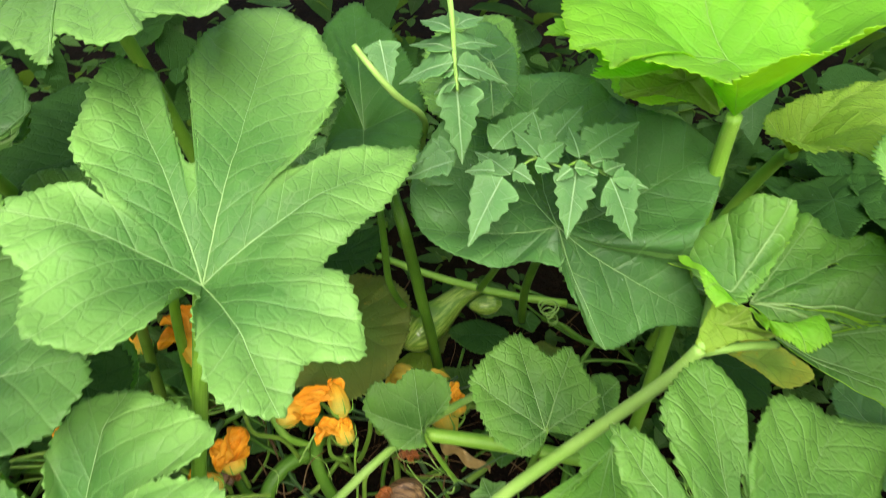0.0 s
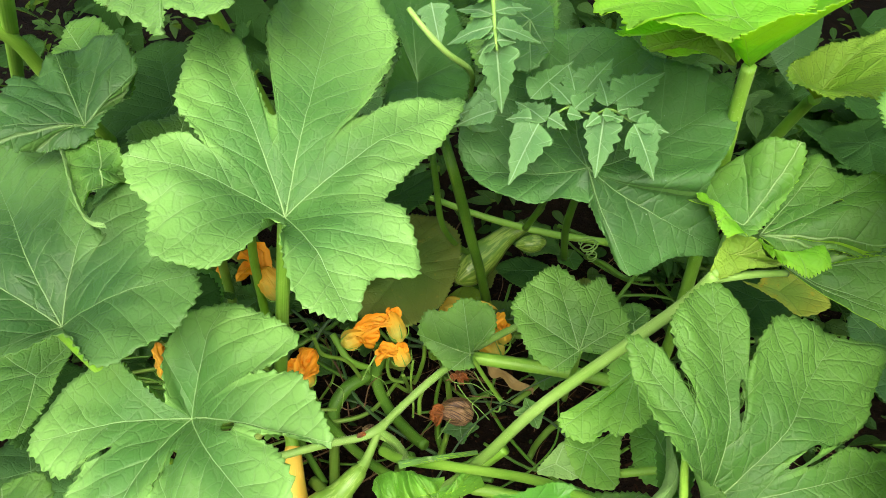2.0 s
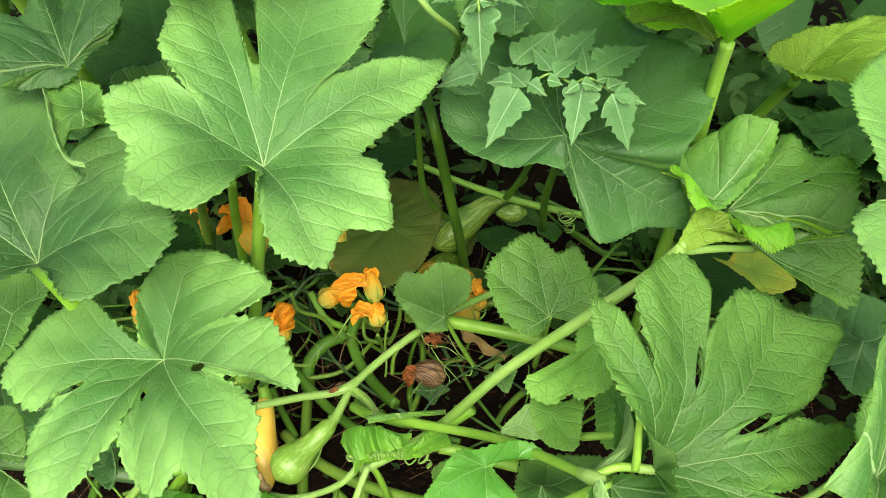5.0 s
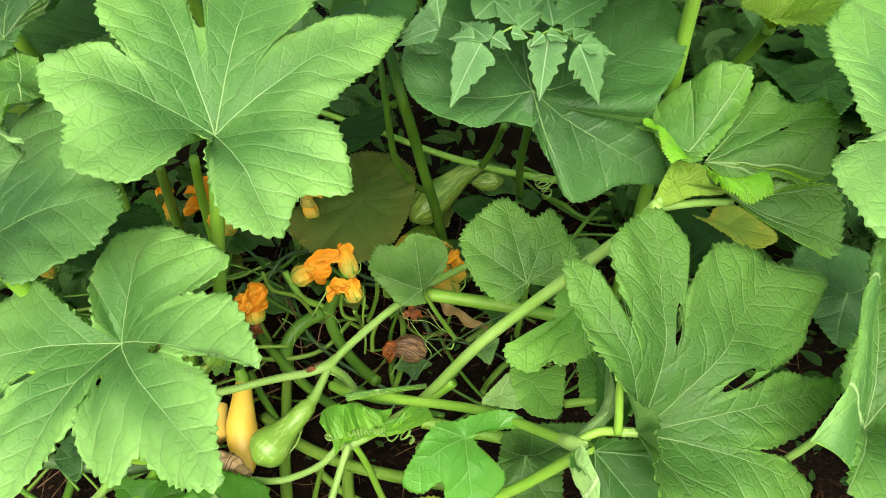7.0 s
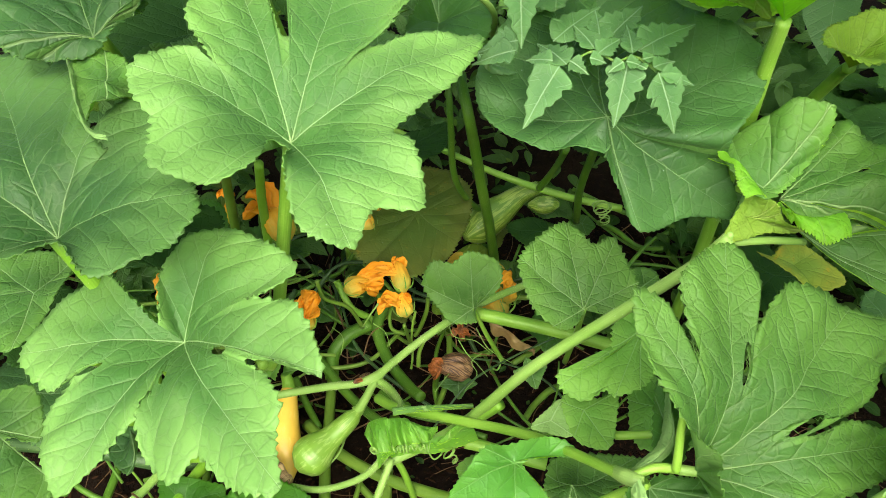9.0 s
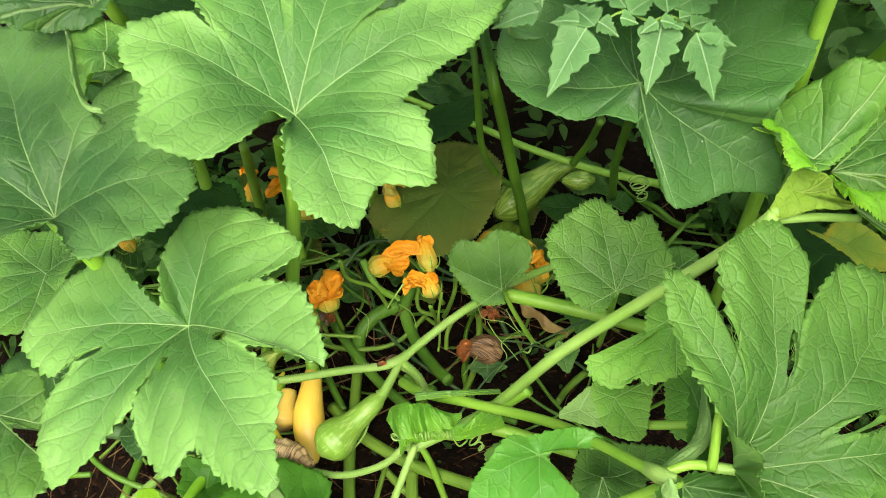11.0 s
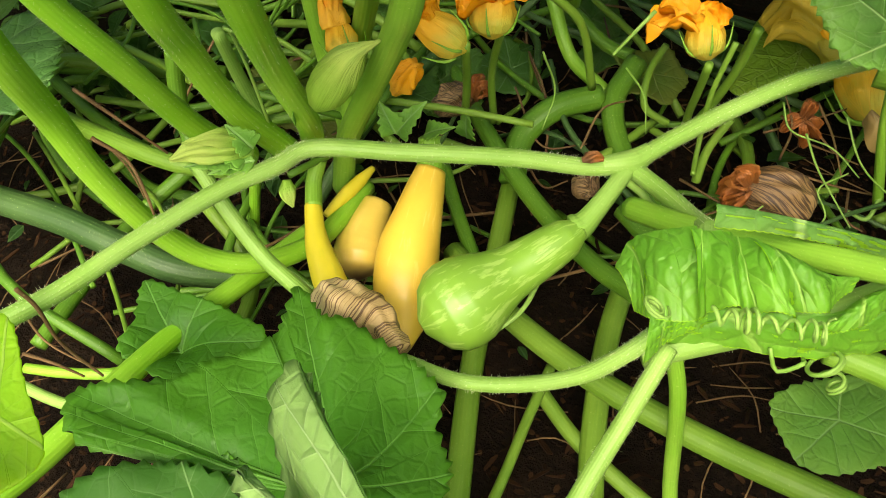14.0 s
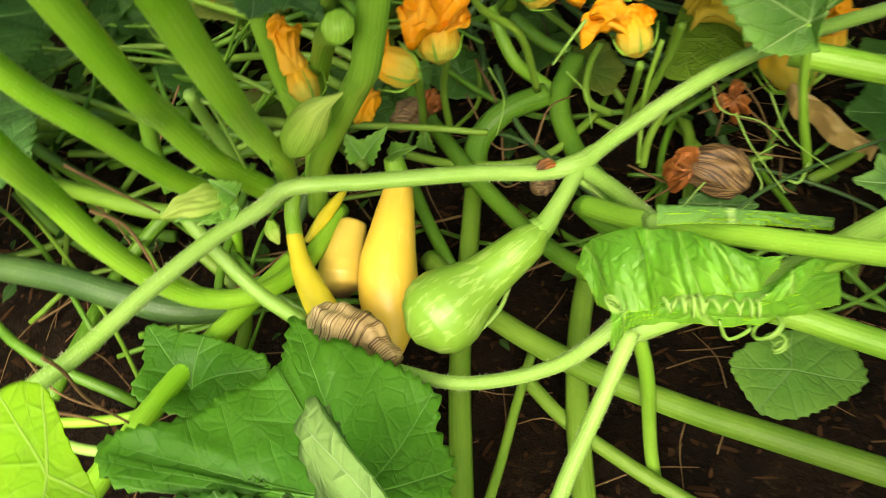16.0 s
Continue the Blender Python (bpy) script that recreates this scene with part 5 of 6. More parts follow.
stem(butternut_vine, "tendril", [(-0.121, 0.39, 0.128), (-0.111, 0.389, 0.122), (-0.102, 0.382, 0.12), (-0.096, 0.375, 0.12)], 2.4, 1.6, STEM_PALE)
stem(butternut_vine, "vine", [(-0.113, 0.371, 0.13), (-0.088, 0.348, 0.155), (-0.025, 0.322, 0.19), (0.047, 0.28, 0.25), (0.08, 0.236, 0.31), (0.111, 0.187, 0.375)], 5.8, 3.7, STEM)
stem(butternut_vine, "vine", [(-0.014, 0.495, 0.14), (0.038, 0.487, 0.14), (0.092, 0.478, 0.14), (0.147, 0.466, 0.14), (0.22, 0.453, 0.14)], 8, 8, STEM)
stem(butternut_vine, "petiole", [(-0.092, 0.291, 0.138), (-0.025, 0.328, 0.155), (0.053, 0.343, 0.27), (0.125, 0.351, 0.36), (0.167, 0.352, 0.42), (0.182, 0.355, 0.445)], 5.8, 4.8, STEM_PALE, hairs=900, label="long pale straight leaf stalk")
stem(butternut_vine, "petiole", [(-0.089, 0.303, 0.12), (-0.064, 0.322, 0.125), (-0.035, 0.327, 0.14), (-0.006, 0.332, 0.17), (0.023, 0.339, 0.2)], 5.5, 6, STEM)
stem(butternut_vine, "petiole", [(0.182, 0.355, 0.445), (0.197, 0.393, 0.44), (0.21, 0.421, 0.44)], 3, 3, STEM_PALE)
stem(butternut_vine, "petiole", [(0.186, 0.364, 0.43), (0.216, 0.37, 0.43), (0.248, 0.377, 0.425)], 3.4, 3, STEM_PALE)
stem(butternut_vine, "petiole", [(0.123, 0.184, 0.375), (0.111, 0.19, 0.34), (0.092, 0.194, 0.3), (0.067, 0.201, 0.25), (0.036, 0.216, 0.2)], 4.2, 4.8, STEM)
stem(butternut_vine, "petiole", [(0.114, 0.188, 0.375), (0.13, 0.194, 0.38), (0.144, 0.192, 0.385)], 3.2, 3.2, STEM)
stem(butternut_vine, "petiole", [(0.142, 0.191, 0.385), (0.141, 0.197, 0.4), (0.139, 0.204, 0.42), (0.139, 0.209, 0.44)], 3.2, 2.6, STEM)
stem(butternut_vine, "petiole", [(0.128, 0.294, 0.24), (0.156, 0.293, 0.25), (0.184, 0.291, 0.26)], 4, 4, STEM)
stem(butternut_vine, "petiole", [(0.144, 0.192, 0.385), (0.161, 0.191, 0.385), (0.179, 0.189, 0.38)], 3.6, 3, STEM_PALE)
stem(butternut_vine, "petiole", [(0.258, 0.182, 0.37), (0.267, 0.182, 0.4), (0.279, 0.189, 0.43)], 2.8, 2.5, STEM_PALE)
stem(butternut_vine, "flower_stalk", [(-0.19, 0.27, 0.105), (-0.163, 0.267, 0.11), (-0.139, 0.271, 0.115), (-0.112, 0.278, 0.13), (-0.098, 0.285, 0.145), (-0.09, 0.291, 0.155)], 3.4, 3.6, STEM_PALE, hairs=900)
stem(butternut_vine, "petiole", [(-0.083, 0.291, 0.15), (-0.09, 0.266, 0.14), (-0.1, 0.232, 0.12), (-0.107, 0.199, 0.1)], 3.5, 4, STEM_PALE, hairs=700)
stem(butternut_vine, "petiole", [(-0.081, 0.298, 0.14), (-0.072, 0.295, 0.11), (-0.057, 0.286, 0.03), (-0.047, 0.277, -0.01)], 3.5, 4, STEM)
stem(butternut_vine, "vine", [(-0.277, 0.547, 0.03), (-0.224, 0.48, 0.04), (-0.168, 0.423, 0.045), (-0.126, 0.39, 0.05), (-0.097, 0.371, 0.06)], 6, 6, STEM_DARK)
stem(butternut_vine, "vine", [(-0.21, 0.378, 0.04), (-0.16, 0.34, 0.05), (-0.101, 0.312, 0.06), (-0.045, 0.295, 0.07), (-0.005, 0.285, 0.08), (0.062, 0.272, 0.09)], 6.8, 6.8, STEM_SHADED)
stem(butternut_vine, "vine", [(-0.199, 0.459, 0.02), (-0.185, 0.381, 0.03), (-0.175, 0.319, 0.03), (-0.155, 0.239, 0.03), (-0.141, 0.184, 0.03)], 6.5, 7, STEM_SHADED)
stem(butternut_vine, "vine", [(-0.107, 0.411, 0.02), (-0.107, 0.36, 0.02), (-0.1, 0.304, 0.02), (-0.091, 0.263, 0.02), (-0.076, 0.203, 0.02)], 7, 7, STEM_SHADED)
stem(butternut_vine, "petiole", [(-0.133, 0.334, 0.02), (-0.136, 0.296, 0.02), (-0.138, 0.259, 0.02), (-0.143, 0.212, 0.02)], 3, 3, STEM_SHADED)
stem(butternut_vine, "petiole", [(-0.139, 0.323, 0.015), (-0.108, 0.299, 0.015), (-0.072, 0.281, 0.015), (-0.021, 0.261, 0.015)], 4.5, 4.5, STEM_SHADED)
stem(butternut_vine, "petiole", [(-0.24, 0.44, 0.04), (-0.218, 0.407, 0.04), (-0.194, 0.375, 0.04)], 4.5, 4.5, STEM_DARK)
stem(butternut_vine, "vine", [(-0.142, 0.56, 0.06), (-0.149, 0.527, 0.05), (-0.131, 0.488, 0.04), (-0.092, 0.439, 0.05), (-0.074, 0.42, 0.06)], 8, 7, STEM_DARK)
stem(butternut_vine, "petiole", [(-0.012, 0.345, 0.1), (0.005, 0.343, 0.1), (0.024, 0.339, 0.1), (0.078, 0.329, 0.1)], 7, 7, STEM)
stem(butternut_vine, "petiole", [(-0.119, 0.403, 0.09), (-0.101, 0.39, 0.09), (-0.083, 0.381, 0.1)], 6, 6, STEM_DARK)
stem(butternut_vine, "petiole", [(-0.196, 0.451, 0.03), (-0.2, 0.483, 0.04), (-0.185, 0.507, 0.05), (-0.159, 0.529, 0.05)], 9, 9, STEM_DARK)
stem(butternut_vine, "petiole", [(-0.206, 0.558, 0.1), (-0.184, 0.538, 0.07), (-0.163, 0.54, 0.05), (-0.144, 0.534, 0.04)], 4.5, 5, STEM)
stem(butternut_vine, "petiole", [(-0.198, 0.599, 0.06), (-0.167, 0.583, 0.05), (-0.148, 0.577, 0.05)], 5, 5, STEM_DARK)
stem(butternut_vine, "flower_stalk", [(-0.076, 0.511, 0.14), (-0.079, 0.515, 0.11), (-0.089, 0.516, 0.07), (-0.096, 0.518, 0.05)], 2.6, 3, STEM_SHADED, label="broken green flower stalk")
stem(butternut_vine, "flower_stalk", [(-0.076, 0.48, 0.1), (-0.083, 0.472, 0.08), (-0.084, 0.464, 0.06)], 2.4, 2.8, STEM_SHADED, label="broken green flower stalk")
stem(butternut_vine, "flower_stalk", [(-0.097, 0.46, 0.15), (-0.099, 0.483, 0.1), (-0.103, 0.504, 0.05), (-0.12, 0.52, 0.04)], 2.2, 2.6, STEM_SHADED)
stem(butternut_vine, "flower_stalk", [(-0.124, 0.533, 0.1), (-0.13, 0.528, 0.08), (-0.127, 0.518, 0.06), (-0.11, 0.518, 0.05)], 2.2, 2.6, STEM_SHADED)
stem(butternut_vine, "flower_stalk", [(-0.2, 0.435, 0.17), (-0.218, 0.47, 0.1), (-0.22, 0.482, 0.05)], 2.2, 2.6, STEM_SHADED)
stem(butternut_vine, "flower_stalk", [(-0.212, 0.412, 0.17), (-0.227, 0.45, 0.1), (-0.236, 0.465, 0.05)], 2.2, 2.8, STEM_SHADED)
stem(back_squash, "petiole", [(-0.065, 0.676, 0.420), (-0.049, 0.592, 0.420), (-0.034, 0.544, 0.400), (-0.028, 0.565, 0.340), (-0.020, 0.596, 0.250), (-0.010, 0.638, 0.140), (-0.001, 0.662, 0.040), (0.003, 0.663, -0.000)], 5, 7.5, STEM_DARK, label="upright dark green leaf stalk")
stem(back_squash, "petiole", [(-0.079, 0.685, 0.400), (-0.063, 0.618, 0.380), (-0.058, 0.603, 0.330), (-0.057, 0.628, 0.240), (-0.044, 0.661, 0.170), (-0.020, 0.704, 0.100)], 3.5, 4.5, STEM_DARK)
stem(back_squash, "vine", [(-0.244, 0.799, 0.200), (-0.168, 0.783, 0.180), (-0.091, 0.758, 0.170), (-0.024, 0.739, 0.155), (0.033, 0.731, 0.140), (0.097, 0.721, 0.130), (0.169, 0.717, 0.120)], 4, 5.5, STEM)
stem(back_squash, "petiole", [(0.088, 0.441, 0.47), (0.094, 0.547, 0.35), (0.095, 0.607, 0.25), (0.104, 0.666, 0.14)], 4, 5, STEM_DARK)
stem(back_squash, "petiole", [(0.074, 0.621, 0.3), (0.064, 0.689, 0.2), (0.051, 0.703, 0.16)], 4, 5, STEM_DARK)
stem(back_squash, "petiole", [(0.197, 0.445, 0.575), (0.199, 0.452, 0.54), (0.204, 0.462, 0.46), (0.21, 0.478, 0.34), (0.21, 0.49, 0.15), (0.2, 0.5, 0.0)], 5.4, 7, STEM, label="thick upright yellow-green leaf stalk", hairs=500)
stem(back_squash, "petiole", [(0.314, 0.572, 0.46), (0.33, 0.62, 0.42), (0.31, 0.66, 0.3), (0.28, 0.7, 0.0)], 6, 7, STEM)
stem(butternut_vine, "petiole", [(-0.017, 0.471, 0.18), (-0.002, 0.482, 0.12), (0.022, 0.49, 0.05)], 2.4, 3)
stem(butternut_vine, "petiole", [(0.092, 0.387, 0.302), (0.095, 0.42, 0.22), (0.096, 0.465, 0.1)], 2.8, 3.4)

# ---- fruits ----
fruit(butternut_vine, "fruit", [(-0.133, 0.355, 0.125), (-0.145, 0.340, 0.121), (-0.1575, 0.326, 0.116), (-0.169, 0.313, 0.112), (-0.179, 0.301, 0.108), (-0.189, 0.289, 0.105)], [5, 9.6, 10.8, 11.6, 12.4, 13.6, 16, 19.5, 22, 22.5, 21, 16, 4], BUTTERNUT, "young pear-shaped green butternut squash with pale streaks", 28)
fruit(yellow_squash, "fruit", [(-0.230, 0.398, 0.085), (-0.228, 0.373, 0.075), (-0.226, 0.351, 0.065), (-0.219, 0.328, 0.055), (-0.210, 0.303, 0.045)], [9, 11.5, 13.5, 15.5, 17.5, 18.5, 18.5, 17, 12, 4], GOLD, "golden yellow summer squash", 28)
fruit(yellow_squash, "fruit", [(-0.283, 0.351, 0.085), (-0.271, 0.331, 0.08), (-0.255, 0.313, 0.075), (-0.24, 0.299, 0.07)], [5, 5.6, 7.5, 9, 9.5, 6], LEMON, "small lemon yellow squash")
fruit(yellow_squash, "fruit", [(-0.255, 0.335, 0.046), (-0.258, 0.348, 0.05), (-0.260, 0.363, 0.055), (-0.260, 0.383, 0.06)], [3, 13, 16, 15.5, 13, 11, 9], ROTTEN, "pale yellow squash with a rotted brown end", 28)
fruit(yellow_squash, "fruit", [(-0.270, 0.400, 0.07), (-0.276, 0.377, 0.07), (-0.281, 0.357, 0.07)], [2, 4, 4.5, 3.5, 2], LEMON, "thin yellow squash", 14)
stem(yellow_squash, "fruit_stalk", [(-0.287, 0.372, 0.1), (-0.288, 0.364, 0.09), (-0.282, 0.35, 0.085)], 4.5, 5, STEM)
stem(yellow_squash, "fruit_stalk", [(-0.235, 0.409, 0.1), (-0.232, 0.404, 0.09), (-0.230, 0.397, 0.085)], 6, 8.5, STEM)
fruit(back_squash, "fruit", [(0.052, 0.743, 0.125), (0.028, 0.736, 0.115), (0.001, 0.712, 0.105), (-0.03, 0.676, 0.1), (-0.044, 0.656, 0.1)], [9, 12.5, 15, 19, 24.5, 26, 20, 6], STRIPED, "striped green squash lying under the leaves", 28)
fruit(back_squash, "fruit", [(0.082, 0.717, 0.12), (0.062, 0.713, 0.12), (0.039, 0.71, 0.12)], [4, 12, 14, 11, 3], STRIPED, "small round green squash", 20)

# ---- flowers ----
spent_flower(butternut_vine, (-0.1743, 0.4931, 0.163), (-0.1503, 0.5021, 0.172), 12.5, [(-0.1217, 0.5222, 0.18), (-0.1344, 0.4912, 0.162), (-0.128, 0.506, 0.168)], 1)
spent_flower(butternut_vine, (-0.1019, 0.4993, 0.163), (-0.1150, 0.5270, 0.178), 11.0, [(-0.1489, 0.5119, 0.178), (-0.1177, 0.5357, 0.180)], 2)
spent_flower(butternut_vine, (-0.0982, 0.4858, 0.132), (-0.1064, 0.4980, 0.148), 10.5, [(-0.1332, 0.4806, 0.145), (-0.1304, 0.4962, 0.155), (-0.1007, 0.5055, 0.155)], 3)
spent_flower(butternut_vine, (-0.2052, 0.4319, 0.160), (-0.2086, 0.4423, 0.182), 11.5, [(-0.2096, 0.4602, 0.20), (-0.1946, 0.4574, 0.20), (-0.2284, 0.4487, 0.185), (-0.2212, 0.4247, 0.178), (-0.1917, 0.4479, 0.185)], 4)
spent_flower(butternut_vine, (-0.2121, 0.4136, 0.165), (-0.2356, 0.4123, 0.178), 10.0, [(-0.2433, 0.4158, 0.185), (-0.2329, 0.4228, 0.188)], 5)
flower(yellow_squash, (-0.262, 0.384, 0.165), (-0.5, 0.5, 0.3), 32, 6, 1, PETAL)
spent_flower(yellow_squash, (-0.258, 0.560, 0.170), (-0.283, 0.578, 0.200), 17, [(-0.317, 0.595, 0.210), (-0.300, 0.607, 0.220), (-0.315, 0.565, 0.200)], 7)
spent_flower(yellow_squash, (-0.350, 0.590, 0.160), (-0.349, 0.597, 0.190), 12, [(-0.358, 0.612, 0.200), (-0.342, 0.608, 0.200)], 8)
flower(yellow_squash, (-0.394, 0.414, 0.26), (-0.3, 0.1, 0.8), 34, 10, 2, PETAL)
flower(yellow_squash, (-0.355, 0.413, 0.2), (0, 0.1, 1), 28, 11, 1, PETAL)
flower(yellow_squash, (-0.287, 0.136, 0.2), (0.85, 0.3, 0.2), 28, 12, 1, PETAL)
flower(back_squash, (-0.16, 0.591, 0.16), (-0.3, 0.3, 0.6), 40, 13, 1, YELLOWPETAL, label="pale yellow squash flower under the leaves")
flower(back_squash, (0.022, 0.562, 0.08), (0.1, 0.3, 1), 38, 14, 1, PETAL)
flower(back_squash, (0.019, 0.557, 0.05), (-0.4, 0.5, 0.5), 72, 17, 2, YELLOWPETAL, label="large pale yellow squash flower on the soil")
flower(yellow_squash, (-0.29, 0.34, 0.24), (0, 0.1, 1), 28, 15, 1, PETAL)
crinkled([(-0.249, 0.332, 0.19), (-0.236, 0.331, 0.21), (-0.225, 0.33, 0.225), (-0.216, 0.334, 0.23)], [4.5, 8.5, 9, 8, 6, 3.2, 1.6, 0.5], BUD, "flower_bud", yellow_squash, "pointed green squash flower bud", 0.15, 10, 0.055, 31)
crinkled([(-0.266, 0.317, 0.15), (-0.264, 0.313, 0.145), (-0.261, 0.31, 0.14)], [2, 4, 3, 0.6], BUD, "flower_bud", yellow_squash, "tiny green bud", 0.3, 5, 0.1, 32)

# ---- withered flowers ----
crinkled([(-0.251, 0.291, 0.095), (-0.233, 0.289, 0.1), (-0.213, 0.287, 0.1), (-0.193, 0.276, 0.103)], [3, 10, 13, 12.5, 10, 7, 4], WITHERED, "withered_flower", butternut_vine, "withered beige flower twisted shut on the fruit", 6, 1, 0.1, 41)
crinkled([(-0.016, 0.473, 0.05), (-0.026, 0.471, 0.055), (-0.042, 0.47, 0.06), (-0.059, 0.467, 0.062)], [3, 12, 16.5, 17.5, 16, 12, 7], WITHERED_BROWN, "withered_flower", butternut_vine, "withered striped brown flower", 0.4, 9, 0.08, 42)
petal(butternut_vine, (-0.055, 0.461, 0.07), (-0.068, 0.462, 0.055), (0, -0.003, 0.006), 10, RUST, 300, "withered_petal")
petal(butternut_vine, (-0.055, 0.461, 0.07), (-0.068, 0.458, 0.075), (0, -0.003, 0.006), 10, RUST, 301, "withered_petal")
petal(butternut_vine, (-0.055, 0.461, 0.07), (-0.065, 0.463, 0.08), (0, -0.003, 0.006), 10, RUST, 302, "withered_petal")
petal(butternut_vine, (-0.055, 0.461, 0.07), (-0.064, 0.457, 0.05), (0, -0.003, 0.006), 10, RUST, 303, "withered_petal")
crinkled([(-0.257, 0.471, 0.06), (-0.249, 0.483, 0.06), (-0.238, 0.496, 0.06)], [6, 10, 10, 5], WITHERED_BROWN, "withered_flower", butternut_vine, "withered brown flower", 1.2, 8, 0.16, 44)
petal(butternut_vine, (-0.233, 0.482, 0.066), (-0.225, 0.486, 0.08), (0, -0.003, 0.006), 6, RUST, 320, "withered_petal")
petal(butternut_vine, (-0.233, 0.482, 0.066), (-0.232, 0.492, 0.08), (0, -0.003, 0.006), 6, RUST, 321, "withered_petal")
petal(butternut_vine, (-0.233, 0.482, 0.066), (-0.223, 0.486, 0.07), (0, -0.003, 0.006), 6, RUST, 322, "withered_petal")
crinkled([(-0.15, 0.431, 0.06), (-0.145, 0.438, 0.06), (-0.138, 0.436, 0.06)], [4, 8, 7, 3], WITHERED_BROWN, "withered_flower", butternut_vine, "withered brown flower", 1.2, 8, 0.16, 46)
crinkled([(-0.258, 0.417, 0.12), (-0.252, 0.42, 0.13), (-0.245, 0.422, 0.14)], [3, 7, 7, 4], PETAL, "withered_flower", yellow_squash, "withered orange petals", 0.8, 6, 0.3, 47)
sheet(butternut_vine, [(0.001, 0.526, 0.09), (0.018, 0.519, 0.085), (0.041, 0.513, 0.07), (0.062, 0.506, 0.06)], [(-0.001, 0.523, 0.08), (0.015, 0.518, 0.065), (0.038, 0.507, 0.058), (0.062, 0.507, 0.05)], DRYLEAF, DRYLEAF, "dry pale leaf crumpled on the stalks", folds=2, depth=4, seed=48)
petal(butternut_vine, (-0.036, 0.506, 0.09), (-0.045, 0.501, 0.08), (0, -0.003, 0.006), 6, RUST, 310, "withered_petal")
petal(butternut_vine, (-0.036, 0.506, 0.09), (-0.031, 0.504, 0.07), (0, -0.003, 0.006), 6, RUST, 311, "withered_petal")
petal(butternut_vine, (-0.036, 0.506, 0.09), (-0.024, 0.508, 0.075), (0, -0.003, 0.006), 6, RUST, 312, "withered_petal")
petal(butternut_vine, (-0.036, 0.506, 0.09), (-0.034, 0.511, 0.1), (0, -0.003, 0.006), 6, RUST, 313, "withered_petal")

# ---- tendrils ----
coil(butternut_vine, (-0.077, 0.277, 0.2), (0.038, 0.006, 0.0), 8, 2.2, 0.8, grow=0.9)
coil(butternut_vine, (-0.095, 0.272, 0.2), (0.001, 0.001, 0.002), 3, 1.6, 0.7, grow=2.4)
coil(butternut_vine, (-0.029, 0.308, 0.15), (0.012, -0.006, -0.012), 4, 6, 0.9, grow=-0.4, lead=[(-0.047, 0.304, 0.15), (-0.041, 0.301, 0.14)])
coil(back_squash, (0.124, 0.62, 0.22), (0.01, -0.004, -0.03), 5, 9, 1.0, grow=-0.3)
coil(butternut_vine, (-0.266, 0.312, 0.24), (0.004, 0.004, 0.002), 1, 6, 0.8, lead=[(-0.292, 0.347, 0.14), (-0.28, 0.331, 0.2), (-0.273, 0.32, 0.23)])
stem(butternut_vine, "tendril", [(-0.146, 0.338, 0.1), (-0.149, 0.316, 0.1), (-0.162, 0.297, 0.095)], 1.4, 0.9, STEM_PALE, "thin pale tendril")
stem(butternut_vine, "tendril", [(-0.059, 0.435, 0.05), (-0.046, 0.454, 0.06), (-0.036, 0.466, 0.065)], 0.7, 0.45, STEM_PALE, "thin curling pale tendril", sides=6)
stem(butternut_vine, "tendril", [(-0.035, 0.482, 0.1), (-0.023, 0.473, 0.085), (-0.008, 0.467, 0.07), (0.005, 0.458, 0.06)], 0.7, 0.45, STEM_PALE, "thin curling pale tendril", sides=6)
stem(butternut_vine, "tendril", [(-0.05, 0.504, 0.1), (-0.042, 0.494, 0.09), (-0.015, 0.497, 0.08), (0.004, 0.489, 0.07)], 0.7, 0.45, STEM_PALE, "thin curling pale tendril", sides=6)
stem(butternut_vine, "tendril", [(-0.015, 0.503, 0.1), (0.002, 0.488, 0.08), (0.034, 0.482, 0.06)], 0.7, 0.45, STEM_PALE, "thin curling pale tendril", sides=6)
stem(butternut_vine, "tendril", [(-0.022, 0.442, 0.05), (-0.009, 0.461, 0.06), (-0.017, 0.472, 0.07), (-0.005, 0.48, 0.08)], 0.7, 0.45, STEM_PALE, "thin curling pale tendril", sides=6)
stem(butternut_vine, "tendril", [(-0.14, 0.48, 0.12), (-0.127, 0.483, 0.1), (-0.12, 0.473, 0.08)], 0.7, 0.45, STEM_PALE, "thin curling pale tendril", sides=6)
stem(butternut_vine, "tendril", [(-0.183, 0.454, 0.14), (-0.177, 0.467, 0.1), (-0.18, 0.456, 0.08)], 0.7, 0.45, STEM_PALE, "thin curling pale tendril", sides=6)
stem(butternut_vine, "tendril", [(-0.131, 0.481, 0.16), (-0.14, 0.469, 0.15), (-0.145, 0.452, 0.15)], 1.2, 0.7, STEM_PALE, "thin pale tendril")
stem(butternut_vine, "tendril", [(-0.087, 0.482, 0.15), (-0.091, 0.472, 0.12), (-0.089, 0.457, 0.09), (-0.088, 0.44, 0.09)], 1.6, 1.4, STEM_SHADED, "thin pale tendril")
stem(butternut_vine, "tendril", [(-0.199, 0.475, 0.2), (-0.194, 0.474, 0.17), (-0.172, 0.487, 0.14), (-0.161, 0.502, 0.08)], 2.2, 2.6, STEM_SHADED, "broken green flower stalk")
stem(butternut_vine, "tendril", [(0.02, 0.488, 0.06), (0.016, 0.477, 0.05), (0.006, 0.48, 0.05)], 1.4, 1.0, STEM_PALE, "thin pale tendril")
crinkled([(-0.28, 0.317, 0.165), (-0.287, 0.311, 0.17), (-0.299, 0.303, 0.172), (-0.307, 0.294, 0.172)], [3, 5.5, 5, 0.8], BUD, "young_leaf", butternut_vine, "folded hairy young leaf", 0.2, 5, 0.2, 33)
